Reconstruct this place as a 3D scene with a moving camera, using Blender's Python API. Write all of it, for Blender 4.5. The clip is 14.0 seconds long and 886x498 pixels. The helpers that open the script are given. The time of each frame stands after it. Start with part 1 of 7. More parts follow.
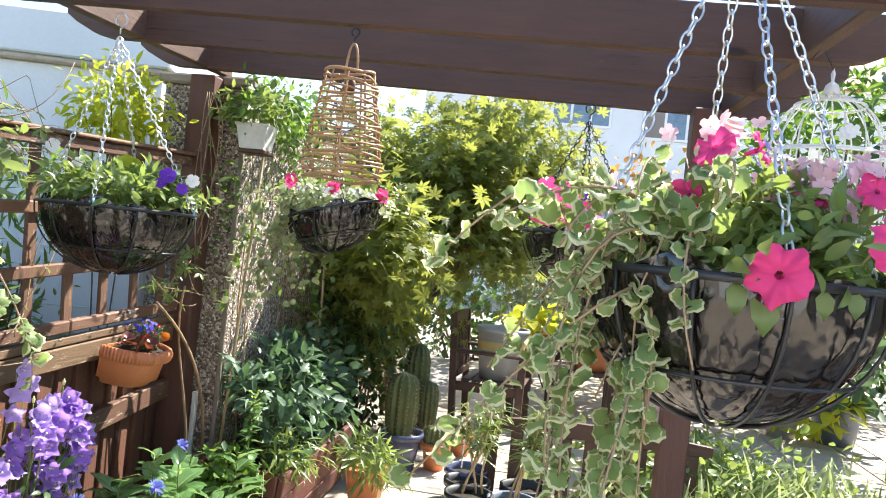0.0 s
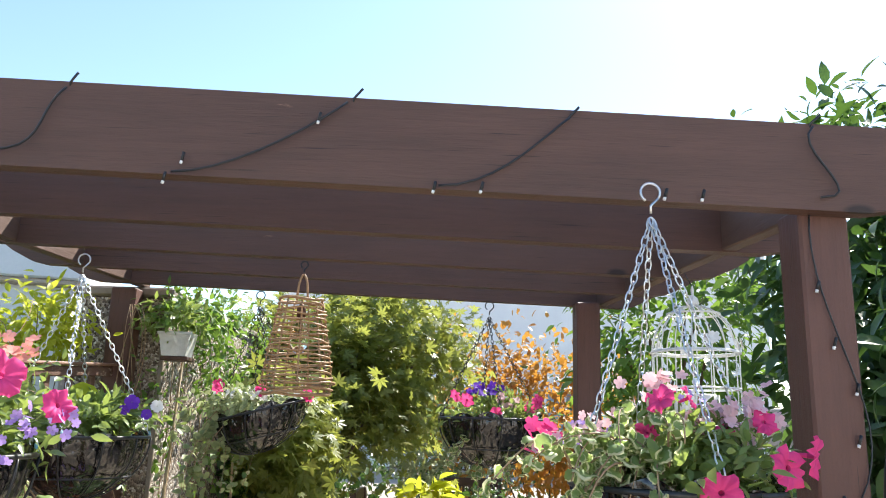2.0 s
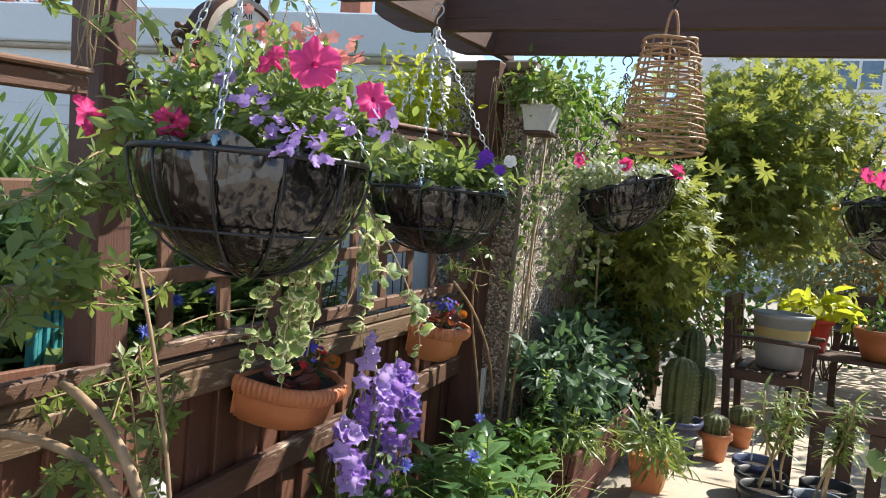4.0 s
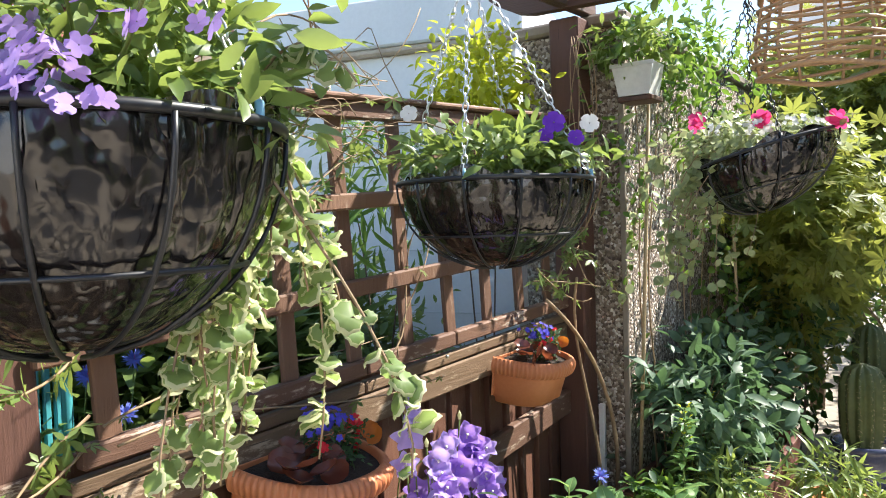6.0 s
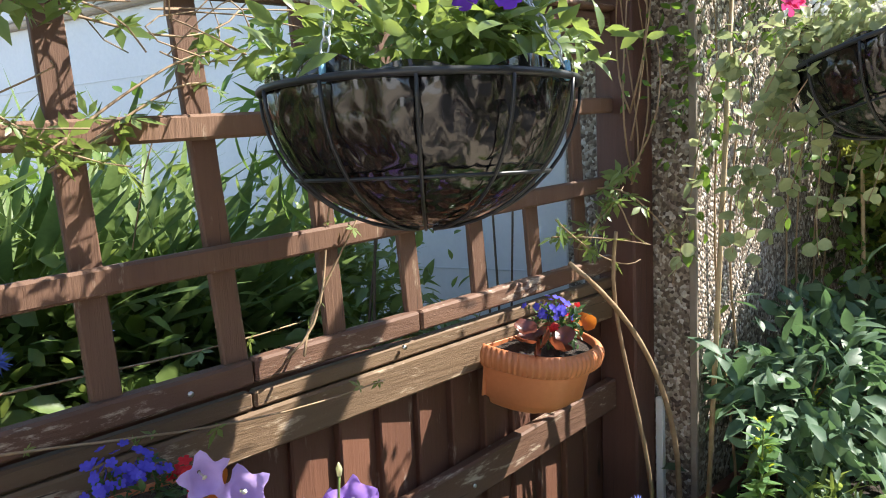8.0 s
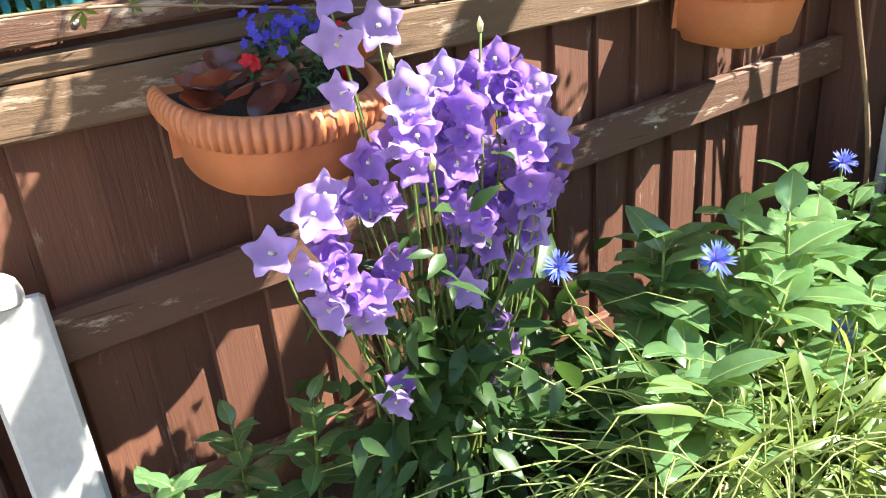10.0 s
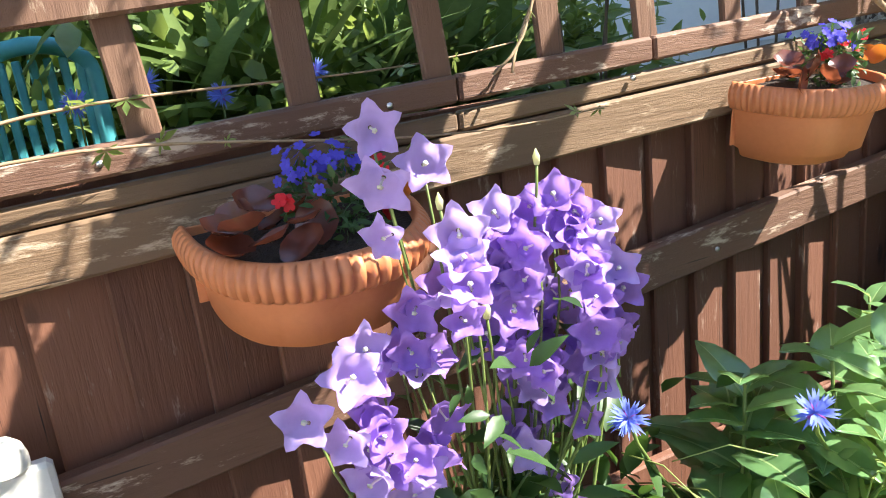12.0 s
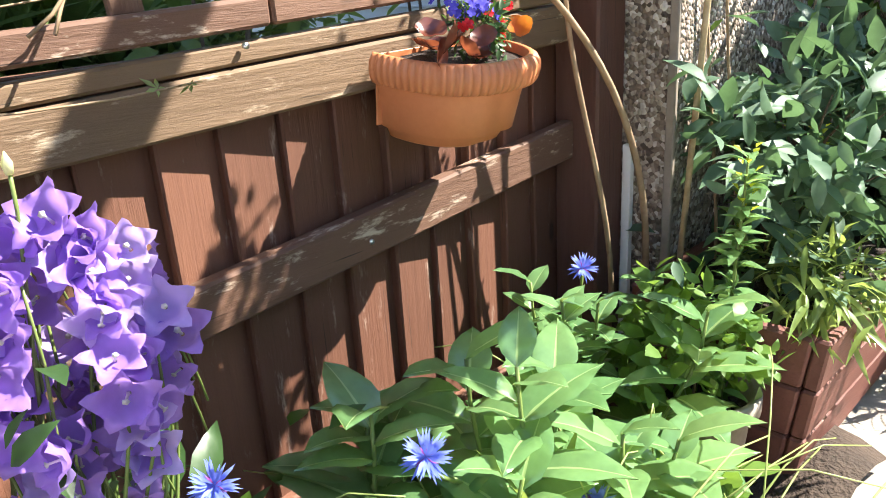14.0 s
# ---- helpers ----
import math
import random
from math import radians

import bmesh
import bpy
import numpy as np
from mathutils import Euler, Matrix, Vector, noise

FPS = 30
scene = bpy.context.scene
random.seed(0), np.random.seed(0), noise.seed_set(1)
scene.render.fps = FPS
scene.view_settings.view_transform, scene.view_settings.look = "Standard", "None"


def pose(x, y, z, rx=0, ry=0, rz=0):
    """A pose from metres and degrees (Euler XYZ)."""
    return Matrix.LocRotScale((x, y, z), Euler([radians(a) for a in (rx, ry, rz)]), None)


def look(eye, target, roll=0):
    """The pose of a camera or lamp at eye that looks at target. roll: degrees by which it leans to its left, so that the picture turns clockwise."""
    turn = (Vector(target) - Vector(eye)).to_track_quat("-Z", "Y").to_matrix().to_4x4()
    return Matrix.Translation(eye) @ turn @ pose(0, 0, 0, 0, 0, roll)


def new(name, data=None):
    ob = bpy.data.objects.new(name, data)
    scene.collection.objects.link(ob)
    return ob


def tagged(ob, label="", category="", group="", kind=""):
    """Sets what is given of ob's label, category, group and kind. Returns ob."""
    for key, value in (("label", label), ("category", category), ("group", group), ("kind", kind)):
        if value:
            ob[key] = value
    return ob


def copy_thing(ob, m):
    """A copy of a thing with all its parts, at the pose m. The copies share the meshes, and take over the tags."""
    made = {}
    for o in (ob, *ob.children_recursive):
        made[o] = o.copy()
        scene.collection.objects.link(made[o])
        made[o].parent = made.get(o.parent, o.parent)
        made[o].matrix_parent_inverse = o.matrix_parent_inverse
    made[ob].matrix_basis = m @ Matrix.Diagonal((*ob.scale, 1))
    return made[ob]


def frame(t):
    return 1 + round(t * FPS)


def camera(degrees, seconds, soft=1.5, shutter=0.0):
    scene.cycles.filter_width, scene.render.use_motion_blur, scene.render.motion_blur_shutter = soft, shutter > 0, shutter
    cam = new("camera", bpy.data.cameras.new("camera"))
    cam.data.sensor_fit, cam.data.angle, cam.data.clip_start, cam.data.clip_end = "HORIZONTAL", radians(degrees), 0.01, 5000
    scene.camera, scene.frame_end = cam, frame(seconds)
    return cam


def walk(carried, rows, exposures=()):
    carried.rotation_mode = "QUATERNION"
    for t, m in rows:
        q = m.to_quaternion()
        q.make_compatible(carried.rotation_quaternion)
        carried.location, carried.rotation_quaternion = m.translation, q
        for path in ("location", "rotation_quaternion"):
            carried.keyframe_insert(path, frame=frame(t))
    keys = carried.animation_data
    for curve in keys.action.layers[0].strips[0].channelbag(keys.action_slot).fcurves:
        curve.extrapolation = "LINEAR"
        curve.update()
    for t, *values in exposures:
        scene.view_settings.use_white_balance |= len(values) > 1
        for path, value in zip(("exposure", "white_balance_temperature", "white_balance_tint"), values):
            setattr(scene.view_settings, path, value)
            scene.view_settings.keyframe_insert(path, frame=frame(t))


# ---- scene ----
cam = camera(60.4, 14.0, soft=1.0)
EXPOSURES = [(0, 1.75), (0.5, 1.9), (1.0, 2.0), (1.5, 1.9), (2.0, 1.4), (2.5, 0.75), (3, 0.2), (3.5, 0.55), (4.2, 1.05), (6.3, 1.55), (7.5, 1.38), (8.3, 1.8), (9, 2.25), (11.5, 2.02), (12.5, 2.25), (14, 2.2)]
PATH = [
    (0, (0.37, 0.621, 1.396), (0.064, 2.598, 1.397), 6.0),
    (0.5, (0.413, 0.542, 1.407), (0.365, 2.541, 1.425), 4.5),
    (1, (0.296, 0.416, 1.454), (0.34, 2.409, 1.609), 1.9),
    (1.5, (0.173, 0.279, 1.483), (0.242, 2.251, 1.814), 1.6),
    (2, (0.12, 0.218, 1.506), (0.163, 2.17, 1.942), 1.7),
    (2.5, (0.074, 0.211, 1.528), (-0.078, 2.15, 1.996), 3.0),
    (3, (0.035, 0.218, 1.518), (-0.397, 2.13, 1.917), 4.8),
    (3.5, (0.057, 0.376, 1.449), (-0.64, 2.242, 1.63), 4.9),
    (4, (0.117, 0.57, 1.349), (-0.75, 2.369, 1.253), 4.9),
    (4.2, (0.113, 0.621, 1.321), (-0.81, 2.384, 1.118), 4.4),
    (6.3, (-0.106, 1.393, 1.319), (-1.269, 3.02, 1.269), -2.4),
    (6.5, (-0.123, 1.479, 1.325), (-1.309, 3.089, 1.268), -2.4),
    (7, (-0.217, 1.672, 1.344), (-1.413, 3.275, 1.327), -2.4),
    (7.5, (-0.258, 1.853, 1.343), (-1.506, 3.416, 1.333), -2.3),
    (8, (-0.204, 2.043, 1.305), (-1.588, 3.47, 1.086), -2.4),
    (8.5, (-0.142, 2.102, 1.191), (-1.676, 3.313, 0.764), -3.9),
    (9, (-0.114, 2.117, 1.118), (-1.696, 3.104, 0.395), -4.8),
    (9.2, (-0.118, 2.119, 1.096), (-1.684, 3.054, 0.275), -4.9),
    (11.3, (-0.138, 2.109, 1.01), (-1.905, 2.781, 0.358), -8.2),
    (11.5, (-0.161, 2.116, 1.024), (-1.937, 2.805, 0.413), -8.1),
    (12, (-0.257, 2.158, 1.054), (-1.991, 2.987, 0.501), -6.7),
    (12.5, (-0.344, 2.227, 1.069), (-1.988, 3.228, 0.526), -5.5),
    (13, (-0.373, 2.28, 1.08), (-1.859, 3.491, 0.512), -3.4),
    (13.5, (-0.358, 2.349, 1.046), (-1.733, 3.63, 0.363), -2.8),
    (14, (-0.326, 2.481, 1.029), (-1.668, 3.787, 0.324), -3.6),
]
walk(cam, [(t, look(eye, target, roll)) for t, eye, target, roll in PATH], EXPOSURES)

# ---------------------------------------------------------------- light
SUN = Vector((0.70, 1.0, 1.33)).normalized()
world = bpy.data.worlds.new("sky")
scene.world = world
world.use_nodes = True
_n = world.node_tree.nodes
_bg = _n["Background"]
_sky = _n.new("ShaderNodeTexSky")
_sky.sky_type, _sky.sun_disc = "NISHITA", False
_sky.sun_elevation = math.asin(SUN.z)
_sky.sun_rotation = math.atan2(SUN.x, SUN.y)
_sky.air_density, _sky.dust_density, _sky.ozone_density = 1.0, 0.35, 2.2
world.node_tree.links.new(_sky.outputs[0], _bg.inputs[0])
_bg.inputs[1].default_value = 0.12
_lamp = bpy.data.lights.new("sun", "SUN")
_lamp.energy, _lamp.angle, _lamp.color = 4.8, radians(0.55), (1.0, 0.95, 0.86)
_sun = new("sun", _lamp)
_sun.matrix_world = look((0, 0, 30), Vector((0, 0, 30)) - SUN)

# ---------------------------------------------------------------- materials


def _base(name):
    m = bpy.data.materials.new(name)
    m.use_nodes = True
    nt = m.node_tree
    return m, nt, nt.nodes["Principled BSDF"], nt.nodes["Material Output"]


def _ramp(nt, fac, stops):
    r = nt.nodes.new("ShaderNodeValToRGB")
    el = r.color_ramp.elements
    while len(el) < len(stops):
        el.new(0.5)
    for e, (p, c) in zip(el, stops):
        e.position, e.color = p, (*c, 1)
    nt.links.new(fac, r.inputs[0])
    return r.outputs[0]


def _noise(nt, scale, detail=4, stretch=(1, 1, 1), coord="pos", rough=0.55):
    if coord == "pos":
        src = nt.nodes.new("ShaderNodeNewGeometry").outputs["Position"]
    else:
        src = nt.nodes.new("ShaderNodeTexCoord").outputs["Object"]
    mp = nt.nodes.new("ShaderNodeMapping")
    mp.inputs["Scale"].default_value = stretch
    nt.links.new(src, mp.inputs[0])
    nz = nt.nodes.new("ShaderNodeTexNoise")
    nz.inputs["Scale"].default_value, nz.inputs["Detail"].default_value, nz.inputs["Roughness"].default_value = scale, detail, rough
    nt.links.new(mp.outputs[0], nz.inputs["Vector"])
    return nz.outputs["Fac"]


def _mix(nt, fac, a, b, mode="MIX"):
    m = nt.nodes.new("ShaderNodeMix")
    m.data_type, m.blend_type = "RGBA", mode
    for sock, v in ((m.inputs[0], fac), (m.inputs[6], a), (m.inputs[7], b)):
        if hasattr(v, "is_output"):
            nt.links.new(v, sock)
        else:
            sock.default_value = v if isinstance(v, (int, float)) else (*v, 1)
    return m.outputs[2]


def _bump(nt, p, fac, strength, dist=0.004):
    b = nt.nodes.new("ShaderNodeBump")
    b.inputs["Strength"].default_value, b.inputs["Distance"].default_value = strength, dist
    nt.links.new(fac, b.inputs["Height"])
    nt.links.new(b.outputs[0], p.inputs["Normal"])


def plain(name, c1, c2, rough=0.6, metal=0.0, scale=6.0, fine=60.0, bump=0.2, dist=0.003, coord="pos", spec=0.5, stretch=(1, 1, 1)):
    """Two tones mixed by a coarse and a fine noise, with fine relief."""
    m, nt, p, out = _base(name)
    a = _noise(nt, scale, 5, stretch, coord)
    b = _noise(nt, fine, 3, stretch, coord)
    col = _mix(nt, 0.35, _ramp(nt, a, [(0.3, c1), (0.7, c2)]), _ramp(nt, b, [(0.3, c1), (0.7, c2)]))
    nt.links.new(col, p.inputs["Base Color"])
    p.inputs["Roughness"].default_value, p.inputs["Metallic"].default_value = rough, metal
    p.inputs["Specular IOR Level"].default_value = spec
    if bump:
        _bump(nt, p, b, bump, dist)
    return m


def timber(name, dark, light, worn, axis, wear=0.62, rough=0.6, island=False):
    """Stained boards: grain along the axis, knots of darker stain, bare scuffs where the stain has gone."""
    st = {"x": (1, 14, 14), "y": (14, 1, 14), "z": (14, 14, 1)}[axis]
    st2 = {"x": (1, 4, 4), "y": (4, 1, 4), "z": (4, 4, 1)}[axis]
    m, nt, p, out = _base(name)
    grain = _noise(nt, 5, 6, st, rough=0.7)
    broad = _noise(nt, 2.6, 4, st2)
    col = _mix(nt, 0.5, _ramp(nt, grain, [(0.25, dark), (0.75, light)]), _ramp(nt, broad, [(0.3, dark), (0.7, light)]))
    if island:
        oi = nt.nodes.new("ShaderNodeObjectInfo")
        col = _mix(nt, 0.55, col, _ramp(nt, oi.outputs["Random"], [(0, tuple(0.72 * v for v in dark)), (0.5, dark), (1, light)]))
    sc = _noise(nt, 6, 8, st2, rough=0.75)
    mask = nt.nodes.new("ShaderNodeMapRange")
    mask.inputs[1].default_value, mask.inputs[2].default_value = wear, wear + 0.08
    nt.links.new(sc, mask.inputs[0])
    col = _mix(nt, mask.outputs[0], col, worn)
    geo_ = nt.nodes.new("ShaderNodeNewGeometry")
    mp = nt.nodes.new("ShaderNodeMapping")
    mp.inputs["Scale"].default_value = {"x": (0.45, 1, 1), "y": (1, 0.45, 1), "z": (1, 1, 0.45)}[axis]
    nt.links.new(geo_.outputs["Position"], mp.inputs["Vector"])
    kn = nt.nodes.new("ShaderNodeTexVoronoi")
    kn.inputs["Scale"].default_value = 5.5
    nt.links.new(mp.outputs[0], kn.inputs["Vector"])
    spot = nt.nodes.new("ShaderNodeMapRange")
    spot.inputs[1].default_value, spot.inputs[2].default_value = 0.10, 0.055
    nt.links.new(kn.outputs["Distance"], spot.inputs[0])
    col = _mix(nt, spot.outputs[0], col, tuple(0.35 * v for v in dark))
    crack = _noise(nt, 9, 2, {"x": (0.5, 30, 30), "y": (30, 0.5, 30), "z": (30, 30, 0.5)}[axis], rough=0.4)
    split = nt.nodes.new("ShaderNodeMapRange")
    split.inputs[1].default_value, split.inputs[2].default_value = 0.30, 0.24
    nt.links.new(crack, split.inputs[0])
    col = _mix(nt, split.outputs[0], col, tuple(0.3 * v for v in dark))
    nt.links.new(col, p.inputs["Base Color"])
    p.inputs["Roughness"].default_value = rough
    _bump(nt, p, grain, 0.8, 0.004)
    return m


def leafy(name, c1, c2, trans=0.35, rough=0.45, tcol=None, spec=0.4, c3=None):
    """Leaf or petal: each one of its own tone, light shining through."""
    m, nt, p, out = _base(name)
    g = nt.nodes.new("ShaderNodeNewGeometry")
    stops = [(0.0, c1), (1.0, c2)] if c3 is None else [(0.0, c1), (0.7, c2), (1.0, c3)]
    col = _ramp(nt, g.outputs["Random Per Island"], stops)
    vein = _noise(nt, 55, 3)
    col = _mix(nt, 0.5, col, _mix(nt, vein, tuple(0.6 * v for v in c1), tuple(min(1, 1.25 * v) for v in c2)))
    nt.links.new(col, p.inputs["Base Color"])
    p.inputs["Roughness"].default_value, p.inputs["Specular IOR Level"].default_value = rough, spec
    _bump(nt, p, vein, 0.25, 0.002)
    t = nt.nodes.new("ShaderNodeBsdfTranslucent")
    if tcol:
        nt.links.new(_mix(nt, 0.65, col, tcol), t.inputs[0])
    else:
        nt.links.new(col, t.inputs[0])
    mx = nt.nodes.new("ShaderNodeMixShader")
    mx.inputs[0].default_value = trans
    nt.links.new(p.outputs[0], mx.inputs[1])
    nt.links.new(t.outputs[0], mx.inputs[2])
    nt.links.new(mx.outputs[0], out.inputs[0])
    return m


DK, LT, WORN = (0.050, 0.022, 0.014), (0.095, 0.042, 0.026), (0.30, 0.22, 0.16)
M_BEAM = timber("stained beam", (0.062, 0.031, 0.021), (0.118, 0.058, 0.040), (0.26, 0.15, 0.09), "x", 0.68)
M_BEAMY = timber("stained side beam", (0.075, 0.040, 0.028), (0.14, 0.08, 0.055), (0.20, 0.12, 0.075), "y", 0.72)
M_POST = timber("stained post", (0.075, 0.033, 0.023), (0.135, 0.060, 0.042), (0.20, 0.12, 0.08), "z", 0.72)
M_RAIL = timber("weathered rail", (0.105, 0.050, 0.030), (0.22, 0.115, 0.068), (0.48, 0.38, 0.29), "y", 0.56, 0.7, True)
M_OLIVE = timber("weathered olive board", (0.105, 0.062, 0.033), (0.24, 0.15, 0.082), (0.42, 0.32, 0.22), "y", 0.57, 0.75, True)
M_BOARD = timber("stained fence board", (0.10, 0.038, 0.021), (0.20, 0.085, 0.048), (0.27, 0.19, 0.145), "z", 0.60, 0.7, True)
M_SLAT = timber("trellis slat", (0.125, 0.060, 0.036), (0.24, 0.135, 0.080), (0.36, 0.27, 0.19), "z", 0.6, 0.7, True)
M_CHAIR = timber("dark garden chair wood", (0.055, 0.026, 0.018), (0.10, 0.05, 0.033), (0.2, 0.13, 0.09), "x", 0.68, 0.5)
M_PLANTER = timber("red-brown planter wood", (0.10, 0.032, 0.024), (0.17, 0.062, 0.045), (0.36, 0.26, 0.2), "y", 0.66)
M_TERRA = plain("terracotta plastic", (0.50, 0.165, 0.062), (0.60, 0.225, 0.095), 0.5, scale=3, fine=90, bump=0.08, coord="obj")
M_SOIL = plain("dark potting soil", (0.018, 0.012, 0.009), (0.05, 0.034, 0.024), 0.95, scale=30, fine=160, bump=1.0, dist=0.01)
M_EARTH = plain("bed soil", (0.03, 0.02, 0.014), (0.075, 0.05, 0.035), 0.95, scale=8, fine=90, bump=1.0, dist=0.012)


def crumpled(name, c1, c2):
    """Thin glossy plastic film with sharp creases running every way."""
    m, nt, p, out = _base(name)
    n1, n2 = _noise(nt, 8, 2, (1, 1, 0.5), "obj", 0.45), _noise(nt, 20, 2, (1, 1, 0.7), "obj", 0.45)

    def crease(n_):
        a_ = nt.nodes.new("ShaderNodeMath")
        a_.operation = "SUBTRACT"
        a_.inputs[1].default_value = 0.5
        nt.links.new(n_, a_.inputs[0])
        b_ = nt.nodes.new("ShaderNodeMath")
        b_.operation = "ABSOLUTE"
        nt.links.new(a_.outputs[0], b_.inputs[0])
        return b_.outputs[0]

    dust = _noise(nt, 5, 4, coord="obj")
    nt.links.new(_mix(nt, 0.4, _ramp(nt, dust, [(0.4, c1), (0.75, c2)]), c1), p.inputs["Base Color"])
    p.inputs["Roughness"].default_value, p.inputs["Specular IOR Level"].default_value = 0.16, 0.8
    _bump(nt, p, _mix(nt, 0.35, crease(n1), crease(n2)), 1.0, 0.05)
    return m


M_LINER = crumpled("black plastic liner", (0.007, 0.006, 0.006), (0.018, 0.014, 0.012))
M_WIRE = plain("black coated wire", (0.012, 0.013, 0.015), (0.02, 0.022, 0.025), 0.4, bump=0)
M_ZINC = plain("zinc chain", (0.62, 0.64, 0.66), (0.78, 0.79, 0.8), 0.28, 1.0, scale=20, bump=0)
M_BLUE = plain("pale blue cord", (0.16, 0.36, 0.52), (0.25, 0.5, 0.66), 0.6, bump=0)
M_RUST = plain("brown cast iron", (0.055, 0.026, 0.017), (0.12, 0.058, 0.035), 0.6, 0.2, scale=25, bump=0.3)
M_DIAL = plain("clock dial", (0.78, 0.80, 0.78), (0.86, 0.87, 0.84), 0.35, bump=0)
M_INK = plain("black print", (0.015, 0.015, 0.018), (0.025, 0.025, 0.03), 0.6, bump=0)
M_WHITE = plain("white enamel", (0.72, 0.73, 0.70), (0.82, 0.82, 0.80), 0.45, scale=12, bump=0.1)
M_IVORY = plain("chalky white paint", (0.50, 0.50, 0.46), (0.70, 0.70, 0.66), 0.6, scale=9, bump=0.25)
M_CANDLE = plain("candle wax", (0.80, 0.78, 0.70), (0.86, 0.84, 0.76), 0.5, bump=0)
M_WILLOW = plain("peeled willow", (0.28, 0.16, 0.075), (0.46, 0.29, 0.15), 0.55, scale=40, fine=200, bump=0.3)
M_CANE = plain("bamboo cane", (0.36, 0.26, 0.14), (0.52, 0.40, 0.24), 0.6, scale=30)
M_STEM = leafy("green stem", (0.10, 0.16, 0.035), (0.20, 0.26, 0.07), 0.1)
M_BARK = plain("grey-brown bark", (0.09, 0.06, 0.04), (0.2, 0.15, 0.10), 0.85, scale=14, fine=90, bump=0.8, dist=0.006)
M_TWIG = plain("pale twig", (0.22, 0.14, 0.075), (0.38, 0.27, 0.16), 0.75, scale=20)
M_SLAB = plain("cream sandstone", (0.40, 0.33, 0.25), (0.56, 0.48, 0.38), 0.85, scale=3.5, fine=70, bump=0.6, dist=0.004)
M_JOINT = plain("mortar", (0.26, 0.23, 0.19), (0.36, 0.32, 0.27), 0.95, scale=20, bump=0.6)
M_RENDER = plain("white render", (0.66, 0.68, 0.70), (0.78, 0.79, 0.80), 0.85, scale=1.2, fine=50, bump=0.25, dist=0.004)
M_FASCIA = plain("grey-white fascia", (0.60, 0.62, 0.64), (0.70, 0.72, 0.74), 0.6, scale=1.5, bump=0.1)
M_TRIM = plain("buff trim strip", (0.34, 0.27, 0.20), (0.5, 0.42, 0.33), 0.7, scale=9)
M_TILE = plain("orange roof tile", (0.42, 0.17, 0.095), (0.58, 0.27, 0.16), 0.8, scale=4, fine=30, bump=0.5)
M_BRICK = plain("red chimney brick", (0.30, 0.12, 0.08), (0.42, 0.19, 0.13), 0.85, scale=8, bump=0.5)
M_GREYPOT = plain("grey plastic pot", (0.33, 0.35, 0.36), (0.45, 0.46, 0.46), 0.5, scale=7)
M_STONEPOT = plain("stone-grey pot", (0.20, 0.165, 0.13), (0.30, 0.255, 0.21), 0.75, scale=9)
M_BLACKPOT = plain("black plastic pot", (0.014, 0.015, 0.018), (0.03, 0.032, 0.036), 0.42, scale=12, bump=0.1)
M_BLUEPOT = plain("dark blue glazed pot", (0.05, 0.06, 0.12), (0.10, 0.11, 0.18), 0.25, scale=14, bump=0.1)
M_SLATEPOT = plain("slate-blue plastic pot", (0.10, 0.13, 0.18), (0.15, 0.18, 0.24), 0.45, scale=14, bump=0.1)
M_RED = plain("red plastic pot", (0.62, 0.045, 0.03), (0.75, 0.08, 0.05), 0.4, bump=0)
M_YELLOW = plain("straw-yellow band", (0.60, 0.45, 0.16), (0.72, 0.56, 0.24), 0.6, bump=0)
M_TEAL = plain("teal plastic chair", (0.05, 0.28, 0.31), (0.08, 0.36, 0.40), 0.4, bump=0.05)
M_CACTUS = plain("cactus skin", (0.055, 0.075, 0.022), (0.13, 0.15, 0.05), 0.6, scale=16, bump=0.3)
M_SPINE = plain("cactus spines", (0.42, 0.33, 0.18), (0.58, 0.48, 0.3), 0.7, bump=0)
M_GRAVEL = plain("pale gravel", (0.42, 0.38, 0.32), (0.66, 0.61, 0.54), 0.9, scale=60, fine=150, bump=1.0, dist=0.01)
M_FENCEGREY = plain("pebble wall far", (0.24, 0.22, 0.2), (0.42, 0.39, 0.36), 0.9, scale=30, fine=120, bump=1.0, dist=0.01)
M_DISC = plain("window glass far", (0.10, 0.15, 0.22), (0.20, 0.28, 0.36), 0.1, bump=0)
M_BLIND = plain("grey-brown roller blind", (0.20, 0.17, 0.155), (0.27, 0.24, 0.22), 0.8, scale=1, bump=0)
M_UPVC = plain("white window frame", (0.74, 0.75, 0.76), (0.82, 0.82, 0.82), 0.4, bump=0)

G_LIME = leafy("lime leaf", (0.30, 0.34, 0.02), (0.60, 0.60, 0.05), 0.5, tcol=(0.65, 0.72, 0.06))
G_MID = leafy("mid-green leaf", (0.055, 0.13, 0.02), (0.14, 0.24, 0.05), 0.38, tcol=(0.30, 0.48, 0.06))
G_BRIGHT = leafy("fresh green leaf", (0.085, 0.155, 0.035), (0.21, 0.285, 0.085), 0.4, 0.36, tcol=(0.44, 0.54, 0.11), spec=0.6)
G_DARK = leafy("dark green leaf", (0.022, 0.06, 0.018), (0.06, 0.12, 0.035), 0.28, 0.4, tcol=(0.16, 0.30, 0.04))
G_BLUE = leafy("blue-green leaf", (0.05, 0.11, 0.065), (0.12, 0.19, 0.11), 0.25, 0.5, tcol=(0.2, 0.36, 0.12))
G_GLOSS = leafy("glossy broad leaf", (0.055, 0.145, 0.06), (0.19, 0.33, 0.13), 0.38, 0.21, tcol=(0.50, 0.68, 0.18), spec=1.0)
